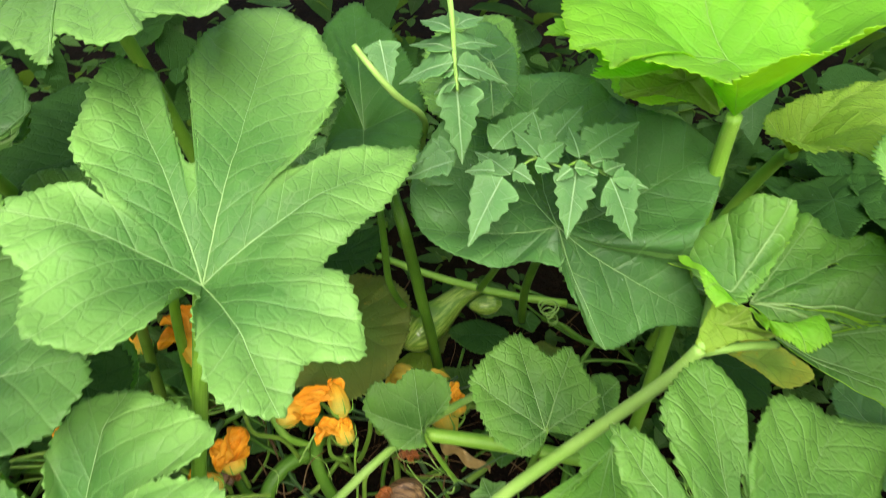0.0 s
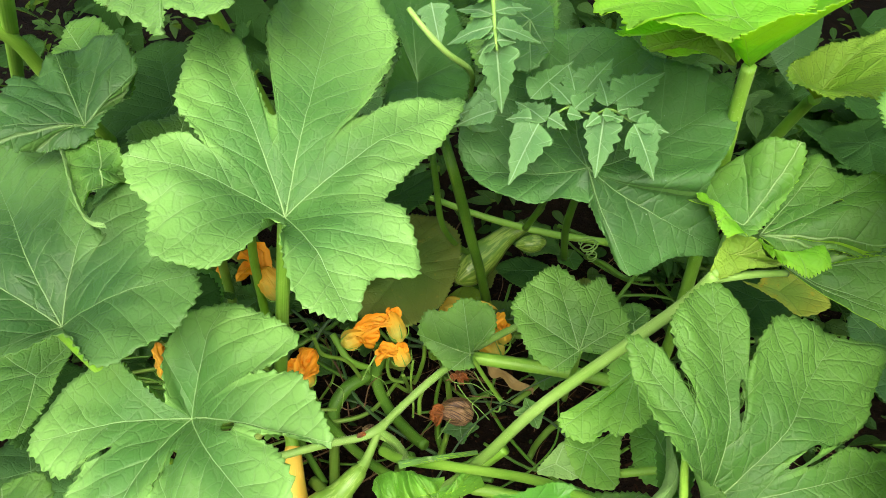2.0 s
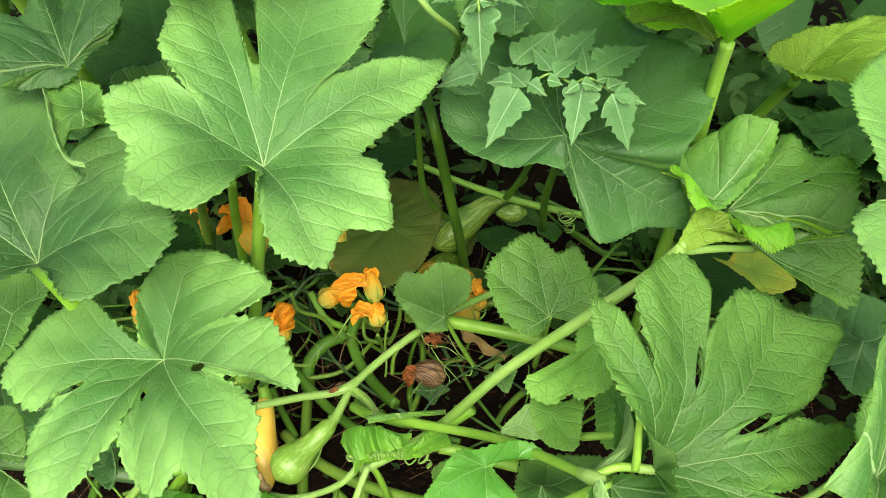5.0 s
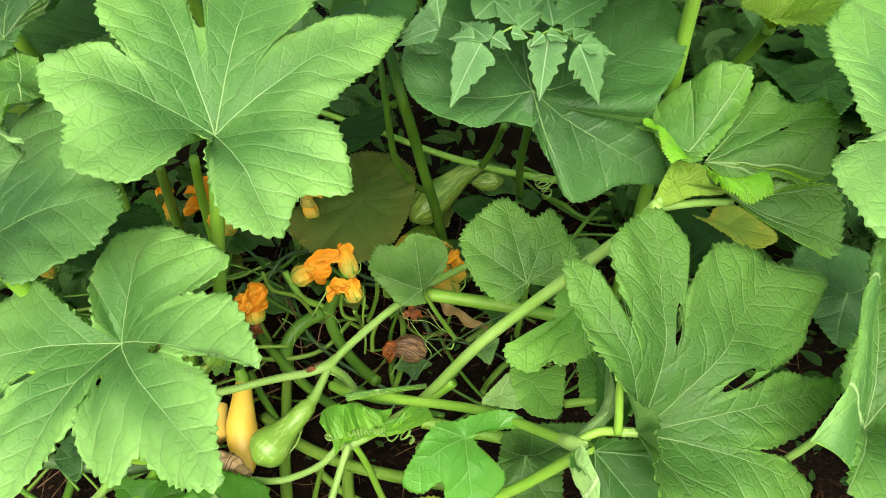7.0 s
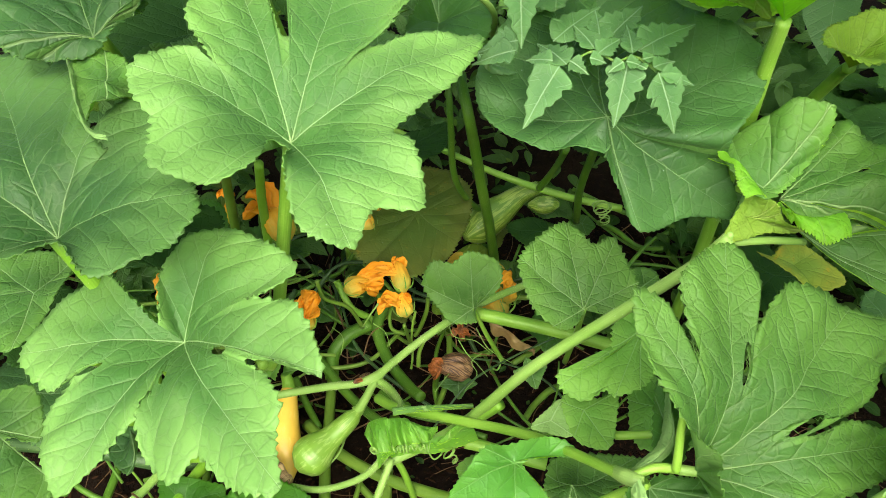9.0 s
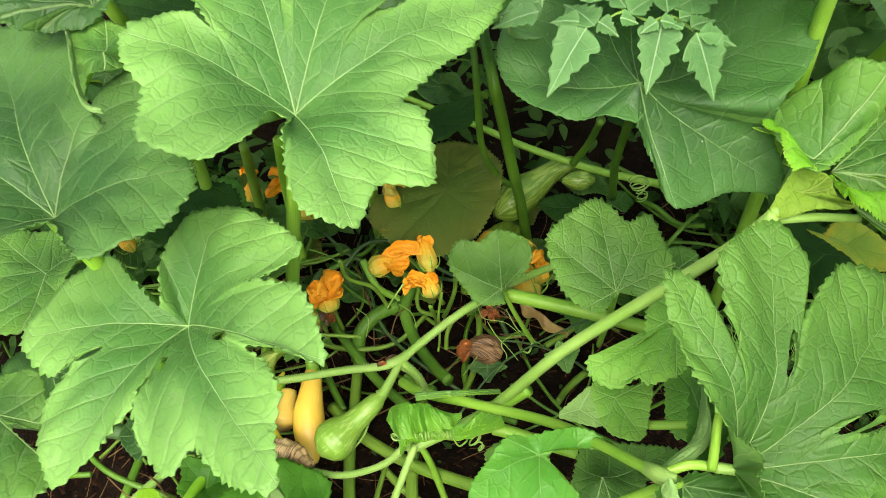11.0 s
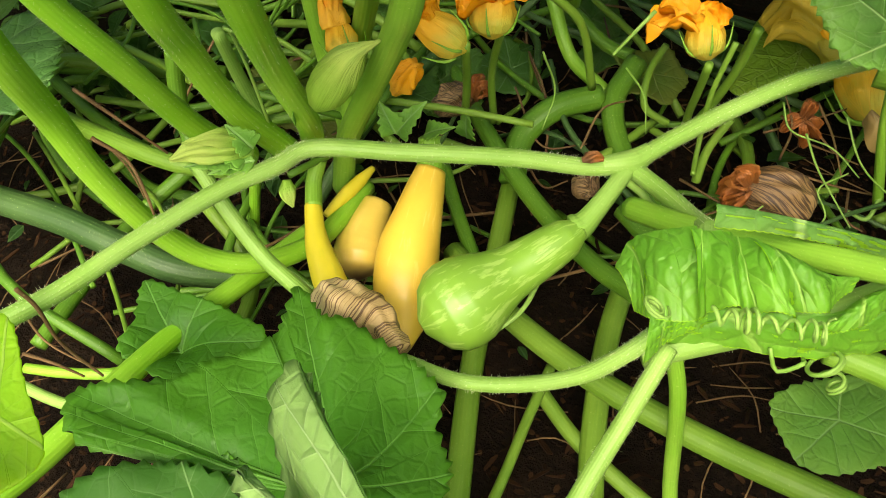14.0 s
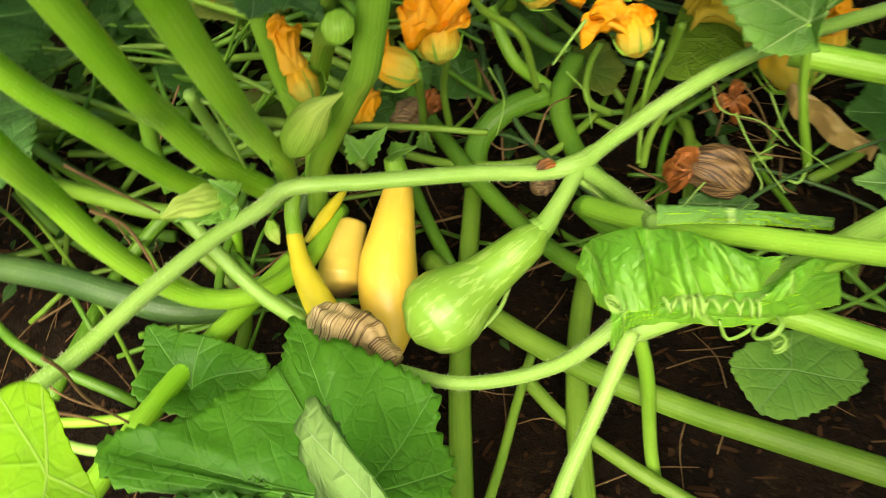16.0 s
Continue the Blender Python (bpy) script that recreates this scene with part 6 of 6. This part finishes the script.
crinkled([(-0.279, 0.316, 0.17), (-0.287, 0.307, 0.18), (-0.296, 0.295, 0.185)], [2, 3.6, 0.6], BUD, "young_leaf", butternut_vine, "folded hairy young leaf", 0.2, 5, 0.2, 34)
stem(yellow_squash, "dry_tendril", [(-0.345, 0.296, 0.2), (-0.318, 0.288, 0.2), (-0.303, 0.292, 0.18)], 1.0, 0.6, STEM_BROWN, "thin dry brown tendril", sides=6)
stem(yellow_squash, "dry_tendril", [(-0.32, 0.275, 0.2), (-0.308, 0.276, 0.19), (-0.298, 0.269, 0.18), (-0.297, 0.267, 0.17)], 1.0, 0.6, STEM_BROWN, "thin dry brown tendril", sides=6)
stem(yellow_squash, "dry_tendril", [(-0.318, 0.213, 0.18), (-0.315, 0.213, 0.17), (-0.311, 0.209, 0.15), (-0.299, 0.208, 0.13)], 1.0, 0.6, STEM_BROWN, "thin dry brown tendril", sides=6)
stem(yellow_squash, "dry_tendril", [(-0.347, 0.207, 0.12), (-0.33, 0.208, 0.12), (-0.321, 0.21, 0.11)], 1.0, 0.6, STEM_BROWN, "thin dry brown tendril", sides=6)
leaflet(yellow_squash, (-0.28, 0.314, 0.165), (-0.301, 0.305, 0.175), (0, -.4, 1), 12, FRESH, seed=70, name="young_leaf")
leaflet(yellow_squash, (-0.28, 0.314, 0.165), (-0.306, 0.298, 0.165), (0, -.4, 1), 12, FRESH, seed=71, name="young_leaf")
leaflet(yellow_squash, (-0.276, 0.314, 0.17), (-0.284, 0.311, 0.185), (0, -.4, 1), 11, FRESH, seed=72, name="young_leaf")
leaflet(yellow_squash, (-0.276, 0.312, 0.165), (-0.297, 0.301, 0.16), (0, -.4, 1), 10, FRESH, seed=73, name="young_leaf")
leaflet(yellow_squash, (-0.249, 0.396, 0.11), (-0.258, 0.398, 0.13), (0, -.4, 1), 13, FRESH, seed=74, name="young_leaf")
leaflet(yellow_squash, (-0.249, 0.396, 0.11), (-0.235, 0.407, 0.13), (0, -.4, 1), 14, FRESH, seed=75, name="young_leaf")
leaflet(yellow_squash, (-0.239, 0.41, 0.1), (-0.218, 0.404, 0.12), (0, -.4, 1), 11, FRESH, seed=76, name="young_leaf")
leaflet(yellow_squash, (-0.228, 0.451, 0.06), (-0.227, 0.446, 0.09), (0, -.4, 1), 12, FRESH, seed=77, name="young_leaf")
leaflet(yellow_squash, (-0.27, 0.339, 0.17), (-0.265, 0.333, 0.2), (0, -.4, 1), 14, FRESH, seed=78, name="young_leaf")
stem(butternut_vine, "dry_tendril", [(-0.041, 0.52, 0.08), (-0.025, 0.522, 0.07), (-0.008, 0.516, 0.06), (0.009, 0.521, 0.05)], 0.9, 0.5, STEM_BROWN, "thin dry brown tendril", sides=6)
stem(butternut_vine, "dry_tendril", [(-0.053, 0.508, 0.07), (-0.034, 0.513, 0.08), (-0.01, 0.534, 0.08)], 0.9, 0.5, STEM_BROWN, "thin dry brown tendril", sides=6)
stem(butternut_vine, "dry_tendril", [(-0.039, 0.499, 0.06), (-0.041, 0.497, 0.09), (-0.05, 0.512, 0.1)], 0.9, 0.5, STEM_BROWN, "thin dry brown tendril", sides=6)
stem(butternut_vine, "dry_tendril", [(-0.031, 0.509, 0.1), (-0.013, 0.518, 0.07), (0.0, 0.508, 0.05)], 0.9, 0.5, STEM_BROWN, "thin dry brown tendril", sides=6)
stem(butternut_vine, "dry_tendril", [(-0.093, 0.472, 0.05), (-0.06, 0.461, 0.05), (-0.045, 0.472, 0.05)], 0.9, 0.5, STEM_BROWN, "thin dry brown tendril", sides=6)
stem(butternut_vine, "dry_tendril", [(-0.191, 0.469, 0.03), (-0.174, 0.454, 0.03), (-0.16, 0.456, 0.04)], 0.9, 0.5, STEM_BROWN, "thin dry brown tendril", sides=6)
stem(butternut_vine, "dry_tendril", [(-0.437, 0.254, 0.05), (-0.401, 0.236, 0.05), (-0.357, 0.231, 0.05)], 0.9, 0.5, STEM_BROWN, "thin dry brown tendril", sides=6)
stem(butternut_vine, "dry_tendril", [(-0.465, 0.288, 0.02), (-0.436, 0.311, 0.03), (-0.415, 0.343, 0.02)], 0.9, 0.5, STEM_BROWN, "thin dry brown tendril", sides=6)
stem(butternut_vine, "dry_tendril", [(-0.472, 0.375, 0.06), (-0.433, 0.361, 0.05), (-0.412, 0.345, 0.03)], 0.9, 0.5, STEM_BROWN, "thin dry brown tendril", sides=6)
stem(butternut_vine, "dry_tendril", [(-0.383, 0.427, 0.12), (-0.391, 0.399, 0.1), (-0.405, 0.384, 0.07)], 0.9, 0.5, STEM_BROWN, "thin dry brown tendril", sides=6)
stem(butternut_vine, "dry_tendril", [(-0.022, 0.5, 0.05), (-0.002, 0.498, 0.05), (0.024, 0.498, 0.05)], 0.9, 0.5, STEM_BROWN, "thin dry brown tendril", sides=6)
stem(butternut_vine, "dry_tendril", [(-0.158, 0.477, 0.05), (-0.153, 0.506, 0.06), (-0.137, 0.533, 0.05)], 0.9, 0.6, STEM_BROWN, "thin dry brown tendril", sides=6)
stem(butternut_vine, "dry_tendril", [(-0.217, 0.519, 0.05), (-0.184, 0.48, 0.04), (-0.157, 0.492, 0.04)], 0.9, 0.6, STEM_BROWN, "thin dry brown tendril", sides=6)
stem(butternut_vine, "dry_tendril", [(-0.046, 0.515, 0.08), (-0.029, 0.521, 0.06), (-0.006, 0.526, 0.05)], 0.9, 0.6, STEM_BROWN, "thin dry brown tendril", sides=6)
stem(butternut_vine, "dry_tendril", [(-0.08, 0.434, 0.06), (-0.063, 0.458, 0.05), (-0.048, 0.483, 0.04)], 0.9, 0.6, STEM_BROWN, "thin dry brown tendril", sides=6)
stem(butternut_vine, "dry_tendril", [(0.008, 0.507, 0.04), (0.007, 0.471, 0.05), (0.015, 0.467, 0.05)], 0.9, 0.6, STEM_BROWN, "thin dry brown tendril", sides=6)
crinkled([(-0.141, 0.378, 0.146), (-0.137, 0.381, 0.147), (-0.132, 0.383, 0.145)], [1, 2.6, 2.4, 1], RUST, "withered_flower", butternut_vine, "shred of rusty petal on the vine", 0.8, 5, 0.3, 50)
leaf(butternut_vine, (0.057, 0.451, 0.09), (8, -6, 40), [(0, 24, -2, 1), (30, 15, 0, 0), (70, 22, -2, 1), (105, 14, 0, 0), (140, 22, -3, 1), (190, 12, 0, 0), (250, 20, -2, 1), (310, 14, 0, 0)], BRIGHT, seed=92, rings=10)
leaf(butternut_vine, (-0.032, 0.45, 0.05), (5, -6, 10), [(0, 24, -2, 1), (40, 15, 0, 0), (80, 22, -2, 1), (120, 14, 0, 0), (170, 26, -3, 1), (220, 12, 0, 0), (270, 20, -2, 1), (320, 14, 0, 0)], DARK, seed=93, rings=10)

# ---- tomato shoots ----
# the hanging upper leaf
stem(tomato, "rachis", [(0.007, 0.414, 0.670), (0.009, 0.394, 0.660), (0.010, 0.378, 0.650), (0.012, 0.368, 0.635)], 1.7, 1.0, STEM_PALE)
stem(tomato, "stem", [(-0.058, 0.492, 0.600), (-0.047, 0.482, 0.590), (-0.031, 0.480, 0.570), (-0.013, 0.501, 0.540), (-0.016, 0.601, 0.450), (-0.019, 0.776, 0.300)], 2.2, 3, STEM_PALE)
leaflet(tomato, (0.011, 0.373, 0.640), (0.016, 0.362, 0.590), (0, -0.45, 1), 20, seed=1)
leaflet(tomato, (0.010, 0.373, 0.645), (-0.002, 0.376, 0.640), (0, -0.45, 1), 8, seed=2)
leaflet(tomato, (0.011, 0.370, 0.640), (-0.002, 0.375, 0.630), (0, -0.45, 1), 11, seed=3)
leaflet(tomato, (0.012, 0.369, 0.642), (0.024, 0.371, 0.640), (0, -0.45, 1), 9, seed=4)
leaflet(tomato, (0.012, 0.371, 0.650), (0.043, 0.390, 0.630), (0, -0.45, 1), 14, seed=5)
leaflet(tomato, (0.009, 0.373, 0.650), (-0.023, 0.389, 0.630), (0, -0.45, 1), 16, seed=6)
leaflet(tomato, (0.009, 0.379, 0.655), (-0.018, 0.421, 0.640), (0, -0.45, 1), 14, seed=7)
leaflet(tomato, (0.011, 0.383, 0.655), (0.037, 0.420, 0.640), (0, -0.45, 1), 14, seed=8)
leaflet(tomato, (0.009, 0.390, 0.660), (-0.011, 0.432, 0.650), (0, -0.45, 1), 14, seed=9)
leaflet(tomato, (0.010, 0.394, 0.660), (0.029, 0.438, 0.650), (0, -0.45, 1), 14, seed=10)
leaflet(tomato, (-0.041, 0.502, 0.600), (-0.033, 0.475, 0.575), (0, -0.45, 1), 20, seed=11)
leaflet(tomato, (0.012, 0.440, 0.550), (-0.017, 0.430, 0.545), (0, -0.45, 1), 20, seed=12)
leaflet(tomato, (0.011, 0.427, 0.550), (-0.022, 0.421, 0.540), (0, -0.45, 1), 16, seed=13)
# the lower leaf over the broad dark blade
stem(tomato, "rachis", [(0.113, 0.418, 0.545), (0.097, 0.430, 0.548), (0.084, 0.423, 0.548), (0.067, 0.433, 0.548), (0.048, 0.420, 0.545), (0.038, 0.422, 0.545)], 1.1, 0.8, STEM_PALE)
stem(tomato, "rachis", [(0.067, 0.433, 0.548), (0.057, 0.457, 0.548), (0.038, 0.449, 0.546)], 1.0, 0.7, STEM_PALE)
leaflet(tomato, (0.043, 0.410, 0.550), (0.020, 0.380, 0.515), (0, -0.45, 1), 25, seed=30)
leaflet(tomato, (0.050, 0.414, 0.552), (0.065, 0.409, 0.545), (0, -0.45, 1), 12, seed=31)
leaflet(tomato, (0.048, 0.413, 0.550), (0.025, 0.451, 0.545), (0, -0.45, 1), 17, seed=32)
leaflet(tomato, (0.038, 0.416, 0.550), (0.018, 0.423, 0.545), (0, -0.45, 1), 13, seed=33)
leaflet(tomato, (0.038, 0.446, 0.548), (0.075, 0.495, 0.555), (0, -0.45, 1), 20, seed=34)
leaflet(tomato, (0.068, 0.432, 0.552), (0.052, 0.461, 0.555), (0, -0.45, 1), 15, seed=35)
leaflet(tomato, (0.073, 0.447, 0.548), (0.069, 0.487, 0.555), (0, -0.45, 1), 16, seed=36)
leaflet(tomato, (0.078, 0.455, 0.545), (0.105, 0.486, 0.560), (0, -0.45, 1), 25, seed=37)
leaflet(tomato, (0.070, 0.424, 0.553), (0.090, 0.448, 0.555), (0, -0.45, 1), 13, seed=38)
leaflet(tomato, (0.064, 0.416, 0.554), (0.077, 0.417, 0.550), (0, -0.45, 1), 10, seed=39)
leaflet(tomato, (0.091, 0.414, 0.555), (0.086, 0.387, 0.515), (0, -0.45, 1), 23, seed=40)
leaflet(tomato, (0.095, 0.428, 0.553), (0.092, 0.465, 0.556), (0, -0.45, 1), 13, seed=41)
leaflet(tomato, (0.100, 0.434, 0.552), (0.149, 0.486, 0.550), (0, -0.45, 1), 24, seed=42)
leaflet(tomato, (0.102, 0.420, 0.553), (0.113, 0.427, 0.552), (0, -0.45, 1), 8, seed=43)
leaflet(tomato, (0.109, 0.411, 0.553), (0.127, 0.427, 0.550), (0, -0.45, 1), 11, seed=44)
leaflet(tomato, (0.103, 0.405, 0.555), (0.095, 0.415, 0.553), (0, -0.45, 1), 6, seed=45)
leaflet(tomato, (0.112, 0.404, 0.553), (0.133, 0.390, 0.510), (0, -0.45, 1), 24, seed=46)
leaflet(tomato, (0.114, 0.406, 0.552), (0.142, 0.413, 0.540), (0, -0.45, 1), 13, seed=47)
leaflet(tomato, (0.087, 0.409, 0.557), (0.077, 0.405, 0.550), (0, -0.45, 1), 9, seed=48)
leaflet(tomato, (0.089, 0.410, 0.557), (0.104, 0.412, 0.552), (0, -0.45, 1), 9, seed=49)
leaf(tomato, (0.037, 0.500, 0.585), (0, 0, 0), [(53, 29, 0, 1), (-47, 27, 0, 0), (-71, 44, -5, 1), (-90, 57, -13, 1), (-108, 53, -10, 0), (-127, 48, -5, 1), (167, 31, 0, 0), (120, 40, 5, 1), (88, 50, 5, 0)], DARK, label="round grey-green leaf behind the shoot", seed=66, rings=14)

# ---- weeds and undergrowth at the back ----
def undergrowth(name, label, count, region, height, size, mats, seed):
    """Many small pointed leaves on thin stalks, as one loose mass."""
    rng = np.random.RandomState(seed)
    V, F, U, S = [], [], [], []
    x0, x1, y0, y1 = region
    for i in range(count):
        x, y = x0 + (x1 - x0) * rng.rand(), y0 + (y1 - y0) * rng.rand()
        z = height[0] + (height[1] - height[0]) * rng.rand()
        s = size * (0.6 + 0.8 * rng.rand())
        u, v = 2 * (x - x0) / (x1 - x0) - 1, 2 * (y - y0) / (y1 - y0) - 1
        ragged = size > 0.1 and (abs(u) ** 3 + abs(v) ** 3) ** 0.333 > 0.86 + 0.35 * noise.noise(Vector((x * 2.3, y * 2.3, seed)))
        if ragged or (abs(x) < 0.22 and y < 0.8 and z > 0.035):
            continue
        yaw, tilt = rng.rand() * 6.28, (rng.rand() - 0.3) * 1.2
        m = Matrix.Translation((x, y, z)) @ Matrix.Rotation(yaw, 4, "Z") @ Matrix.Rotation(tilt, 4, "Y") @ Matrix.Rotation((rng.rand() - 0.5) * 0.9, 4, "X")
        o = len(V)
        shape = [(0, 0), (0.15, 0.2), (0.35, 0.27), (0.55, 0.24), (0.78, 0.14), (1, 0)]
        for px, py in shape:
            for side in (-1, 0, 1):
                V.append(m @ Vector((px * s, side * py * s, -0.2 * px * px * s + 0.25 * abs(side) * py * s)))
                U.append((px * s, side * py * s))
        for a in range(len(shape) - 1):
            for b in (0, 1):
                F.append((o + a * 3 + b, o + (a + 1) * 3 + b, o + (a + 1) * 3 + b + 1, o + a * 3 + b + 1))
                S.append(i % len(mats))
    ob = link(name, V, F, mats, None, label, U, np.full(len(V), 0.5), S)
    return tagged(ob, label, "plants", kind="stuff")


undergrowth("undergrowth", "weedy undergrowth of small pointed leaves, coloured dark for shade", 1500, (-0.9, 0.95, 0.52, 1.5), (0.01, 0.22), 0.024, [DEEP_SHADE], 71)
undergrowth("undergrowth", "shaded tangle of small green garden weeds", 2600, (-0.95, 1.0, 0.60, 1.35), (0.01, 0.27), 0.034, [FERN, DEEP_SHADE, FERN], 84)
undergrowth("undergrowth", "shaded tangle of small green garden weeds", 900, (0.24, 0.8, 0.42, 0.9), (0.01, 0.16), 0.03, [FERN, DEEP_SHADE], 85)
undergrowth("undergrowth", "shaded tangle of small green garden weeds", 500, (-0.9, -0.50, 0.42, 0.8), (0.01, 0.10), 0.03, [FERN, DEEP_SHADE], 86)
undergrowth("low_weeds", "small weeds close to the soil, coloured dark for shade", 140, (-0.75, 0.6, 0.3, 0.75), (0.0, 0.03), 0.013, [DEEP_SHADE], 72)
# unseen leaf masses added left and right to block sky light from low down
undergrowth("squash_patch", "added mass of broad green leaves out of view, blocking low sky light", 1100, (-2.6, -1.0, -1.2, 1.2), (0.1, 0.5), 0.2, [DARK, MID], 79)
undergrowth("squash_patch", "added mass of broad green leaves out of view, blocking low sky light", 1100, (1.0, 2.6, -1.2, 1.2), (0.1, 0.5), 0.2, [DARK, MID], 80)
undergrowth("hedge", "tall mass of green garden leaves behind the squash", 1500, (-1.6, 1.7, 0.95, 2.2), (0.1, 0.75), 0.11, [DEEP_SHADE, DEEP_SHADE, DARK], 73)

def stalks(plant, count, region, top, mats, seed):
    """Low crossing stalks of a plant, each a part of its own."""
    rng = np.random.RandomState(seed)
    for i in range(count):
        x, y = region[0] + (region[1] - region[0]) * rng.rand(), region[2] + (region[3] - region[2]) * rng.rand()
        a, l = rng.rand() * 6.28, 0.05 + 0.08 * rng.rand()
        d = np.array([math.cos(a), math.sin(a) * 0.8, 0.0]) * l
        c = np.array([x, y, 0.004 + top * rng.rand()])
        bow = np.array([-d[1], d[0], 0.01]) * (rng.rand() - 0.5)
        r = 1.5 + 4.0 * rng.rand() ** 2
        stem(plant, "stalk", [c - d - (0, 0, 0.02), c - d * 0.3 + bow, c + d * 0.4 + bow, c + d + (0, 0, 0.02 * rng.rand())], r, r * 0.8, mats[rng.randint(len(mats))], sides=8, spans=5)


# these dark stalk colours stand for the leaf shade over the tangle
stalks(butternut_vine, 44, (-0.36, 0.12, 0.44, 0.66), 0.06, [STEM_DARK, STEM_SHADED, STEM_DEEP], 74)
stalks(yellow_squash, 70, (-0.62, -0.28, 0.28, 0.66), 0.09, [STEM_DARK, STEM_SHADED, STEM_DARK], 75)
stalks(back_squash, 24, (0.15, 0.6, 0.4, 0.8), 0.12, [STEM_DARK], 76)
undergrowth("low_weeds", "small weeds coloured dark for the shade of the leaves", 160, (-0.75, -0.28, 0.36, 0.62), (0.0, 0.05), 0.018, [DEEP_SHADE], 77)
undergrowth("low_weeds", "small weeds coloured dark for the shade of the leaves", 240, (0.1, 0.7, 0.3, 0.75), (0.0, 0.08), 0.02, [DEEP_SHADE], 78)

# ---- soil, straw and dead stalks ----
def ground_sheet():
    n = 250
    g = np.linspace(-1, 1, n)
    g = np.sign(g) * (np.abs(g) * 0.9 + 0.0 + (np.abs(g) ** 9) * 400)
    V, F = [], []
    for y in g:
        for x in g:
            near = 1 / (1 + (x * x + y * y) / 4)
            h = noise.fractal(Vector((x * 9, y * 9, 0.3)), 0.9, 2.1, 5) * 0.012 * near + (noise.noise(Vector((x * 55, y * 55, 2))) * 0.005 + noise.noise(Vector((x * 120, y * 120, 7))) * 0.004) * near
            V.append((x, y + 0.35, h - 0.012))
    for j in range(n - 1):
        for i in range(n - 1):
            F.append((j * n + i, j * n + i + 1, (j + 1) * n + i + 1, (j + 1) * n + i))
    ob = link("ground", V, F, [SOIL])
    return tagged(ob, "dark brown crumbly garden soil with wood chips", "soil", kind="structure")


ground_sheet()


def litter(name, label, count, length, thick, mat, seed, region=(-0.6, 0.5, 0.05, 0.8), top=0.012):
    rng = np.random.RandomState(seed)
    V, F, U = [], [], []
    for i in range(count):
        x, y = region[0] + (region[1] - region[0]) * rng.rand(), region[2] + (region[3] - region[2]) * rng.rand()
        a, l = rng.rand() * 6.28, length * (0.4 + rng.rand())
        d = np.array([math.cos(a), math.sin(a), 0]) * l / 2
        c = np.array([x, y, -0.004 + top * rng.rand()])
        lift = np.array([0, 0, 0.006 * rng.rand()])
        v, f, u = tube([c - d - lift, c + lift + d[[1, 0, 2]] * 0.2, c + d], [thick / 1000, thick / 1000, thick / 1800], 5, 0, 3)
        o = len(V)
        V += list(v)
        U += u
        F += [tuple(o + k for k in q) for q in f]
    ob = link(name, V, F, [mat], None, label, U)
    return tagged(ob, label, "debris", kind="stuff")


litter("straw", "thin dry straw and roots lying on the soil", 420, 0.05, 0.5, STEM_BROWN, 81)


def shards(name, label, count, region, mat, seed):
    """Flat broken splinters of wood and bark, strewn on the soil."""
    rng = np.random.RandomState(seed)
    V, F, U = [], [], []
    for i in range(count):
        x, y = region[0] + (region[1] - region[0]) * rng.rand(), region[2] + (region[3] - region[2]) * rng.rand()
        long, wide, thick = 0.0018 + 0.007 * rng.rand() ** 3, 0.0005 + 0.0013 * rng.rand(), 0.0003 + 0.0006 * rng.rand()
        m = Matrix.Translation((x, y, -0.006 + 0.010 * rng.rand())) @ Euler(((rng.rand() - 0.5) * 0.9, (rng.rand() - 0.5) * 0.7, rng.rand() * 6.28)).to_matrix().to_4x4()
        ring = [(-long, -wide * rng.rand()), (-long * 0.3, -wide), (long * (0.5 + 0.5 * rng.rand()), -wide * 0.7), (long, wide * 0.2 * rng.rand()), (long * 0.4, wide), (-long * 0.8, wide * (0.4 + 0.5 * rng.rand()))]
        o = len(V)
        for z in (0, thick):
            for px, py in ring:
                V.append(m @ Vector((px, py, z)))
                U.append((py * 40, px * 40))
        F += [tuple(o + k for k in (5, 4, 3, 2, 1, 0)), tuple(o + 6 + k for k in range(6))] + [(o + k, o + (k + 1) % 6, o + 6 + (k + 1) % 6, o + 6 + k) for k in range(6)]
    ob = link(name, V, F, [mat], None, label, U)
    ob.data.polygons.foreach_set("use_smooth", [False] * len(ob.data.polygons))
    return tagged(ob, label, "debris", kind="stuff")


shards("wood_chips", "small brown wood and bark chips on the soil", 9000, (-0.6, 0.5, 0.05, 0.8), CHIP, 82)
litter("dry_stalks", "thin dry brown stalks on the soil", 40, 0.12, 1.1, STEM_BROWN, 83, top=0.05)
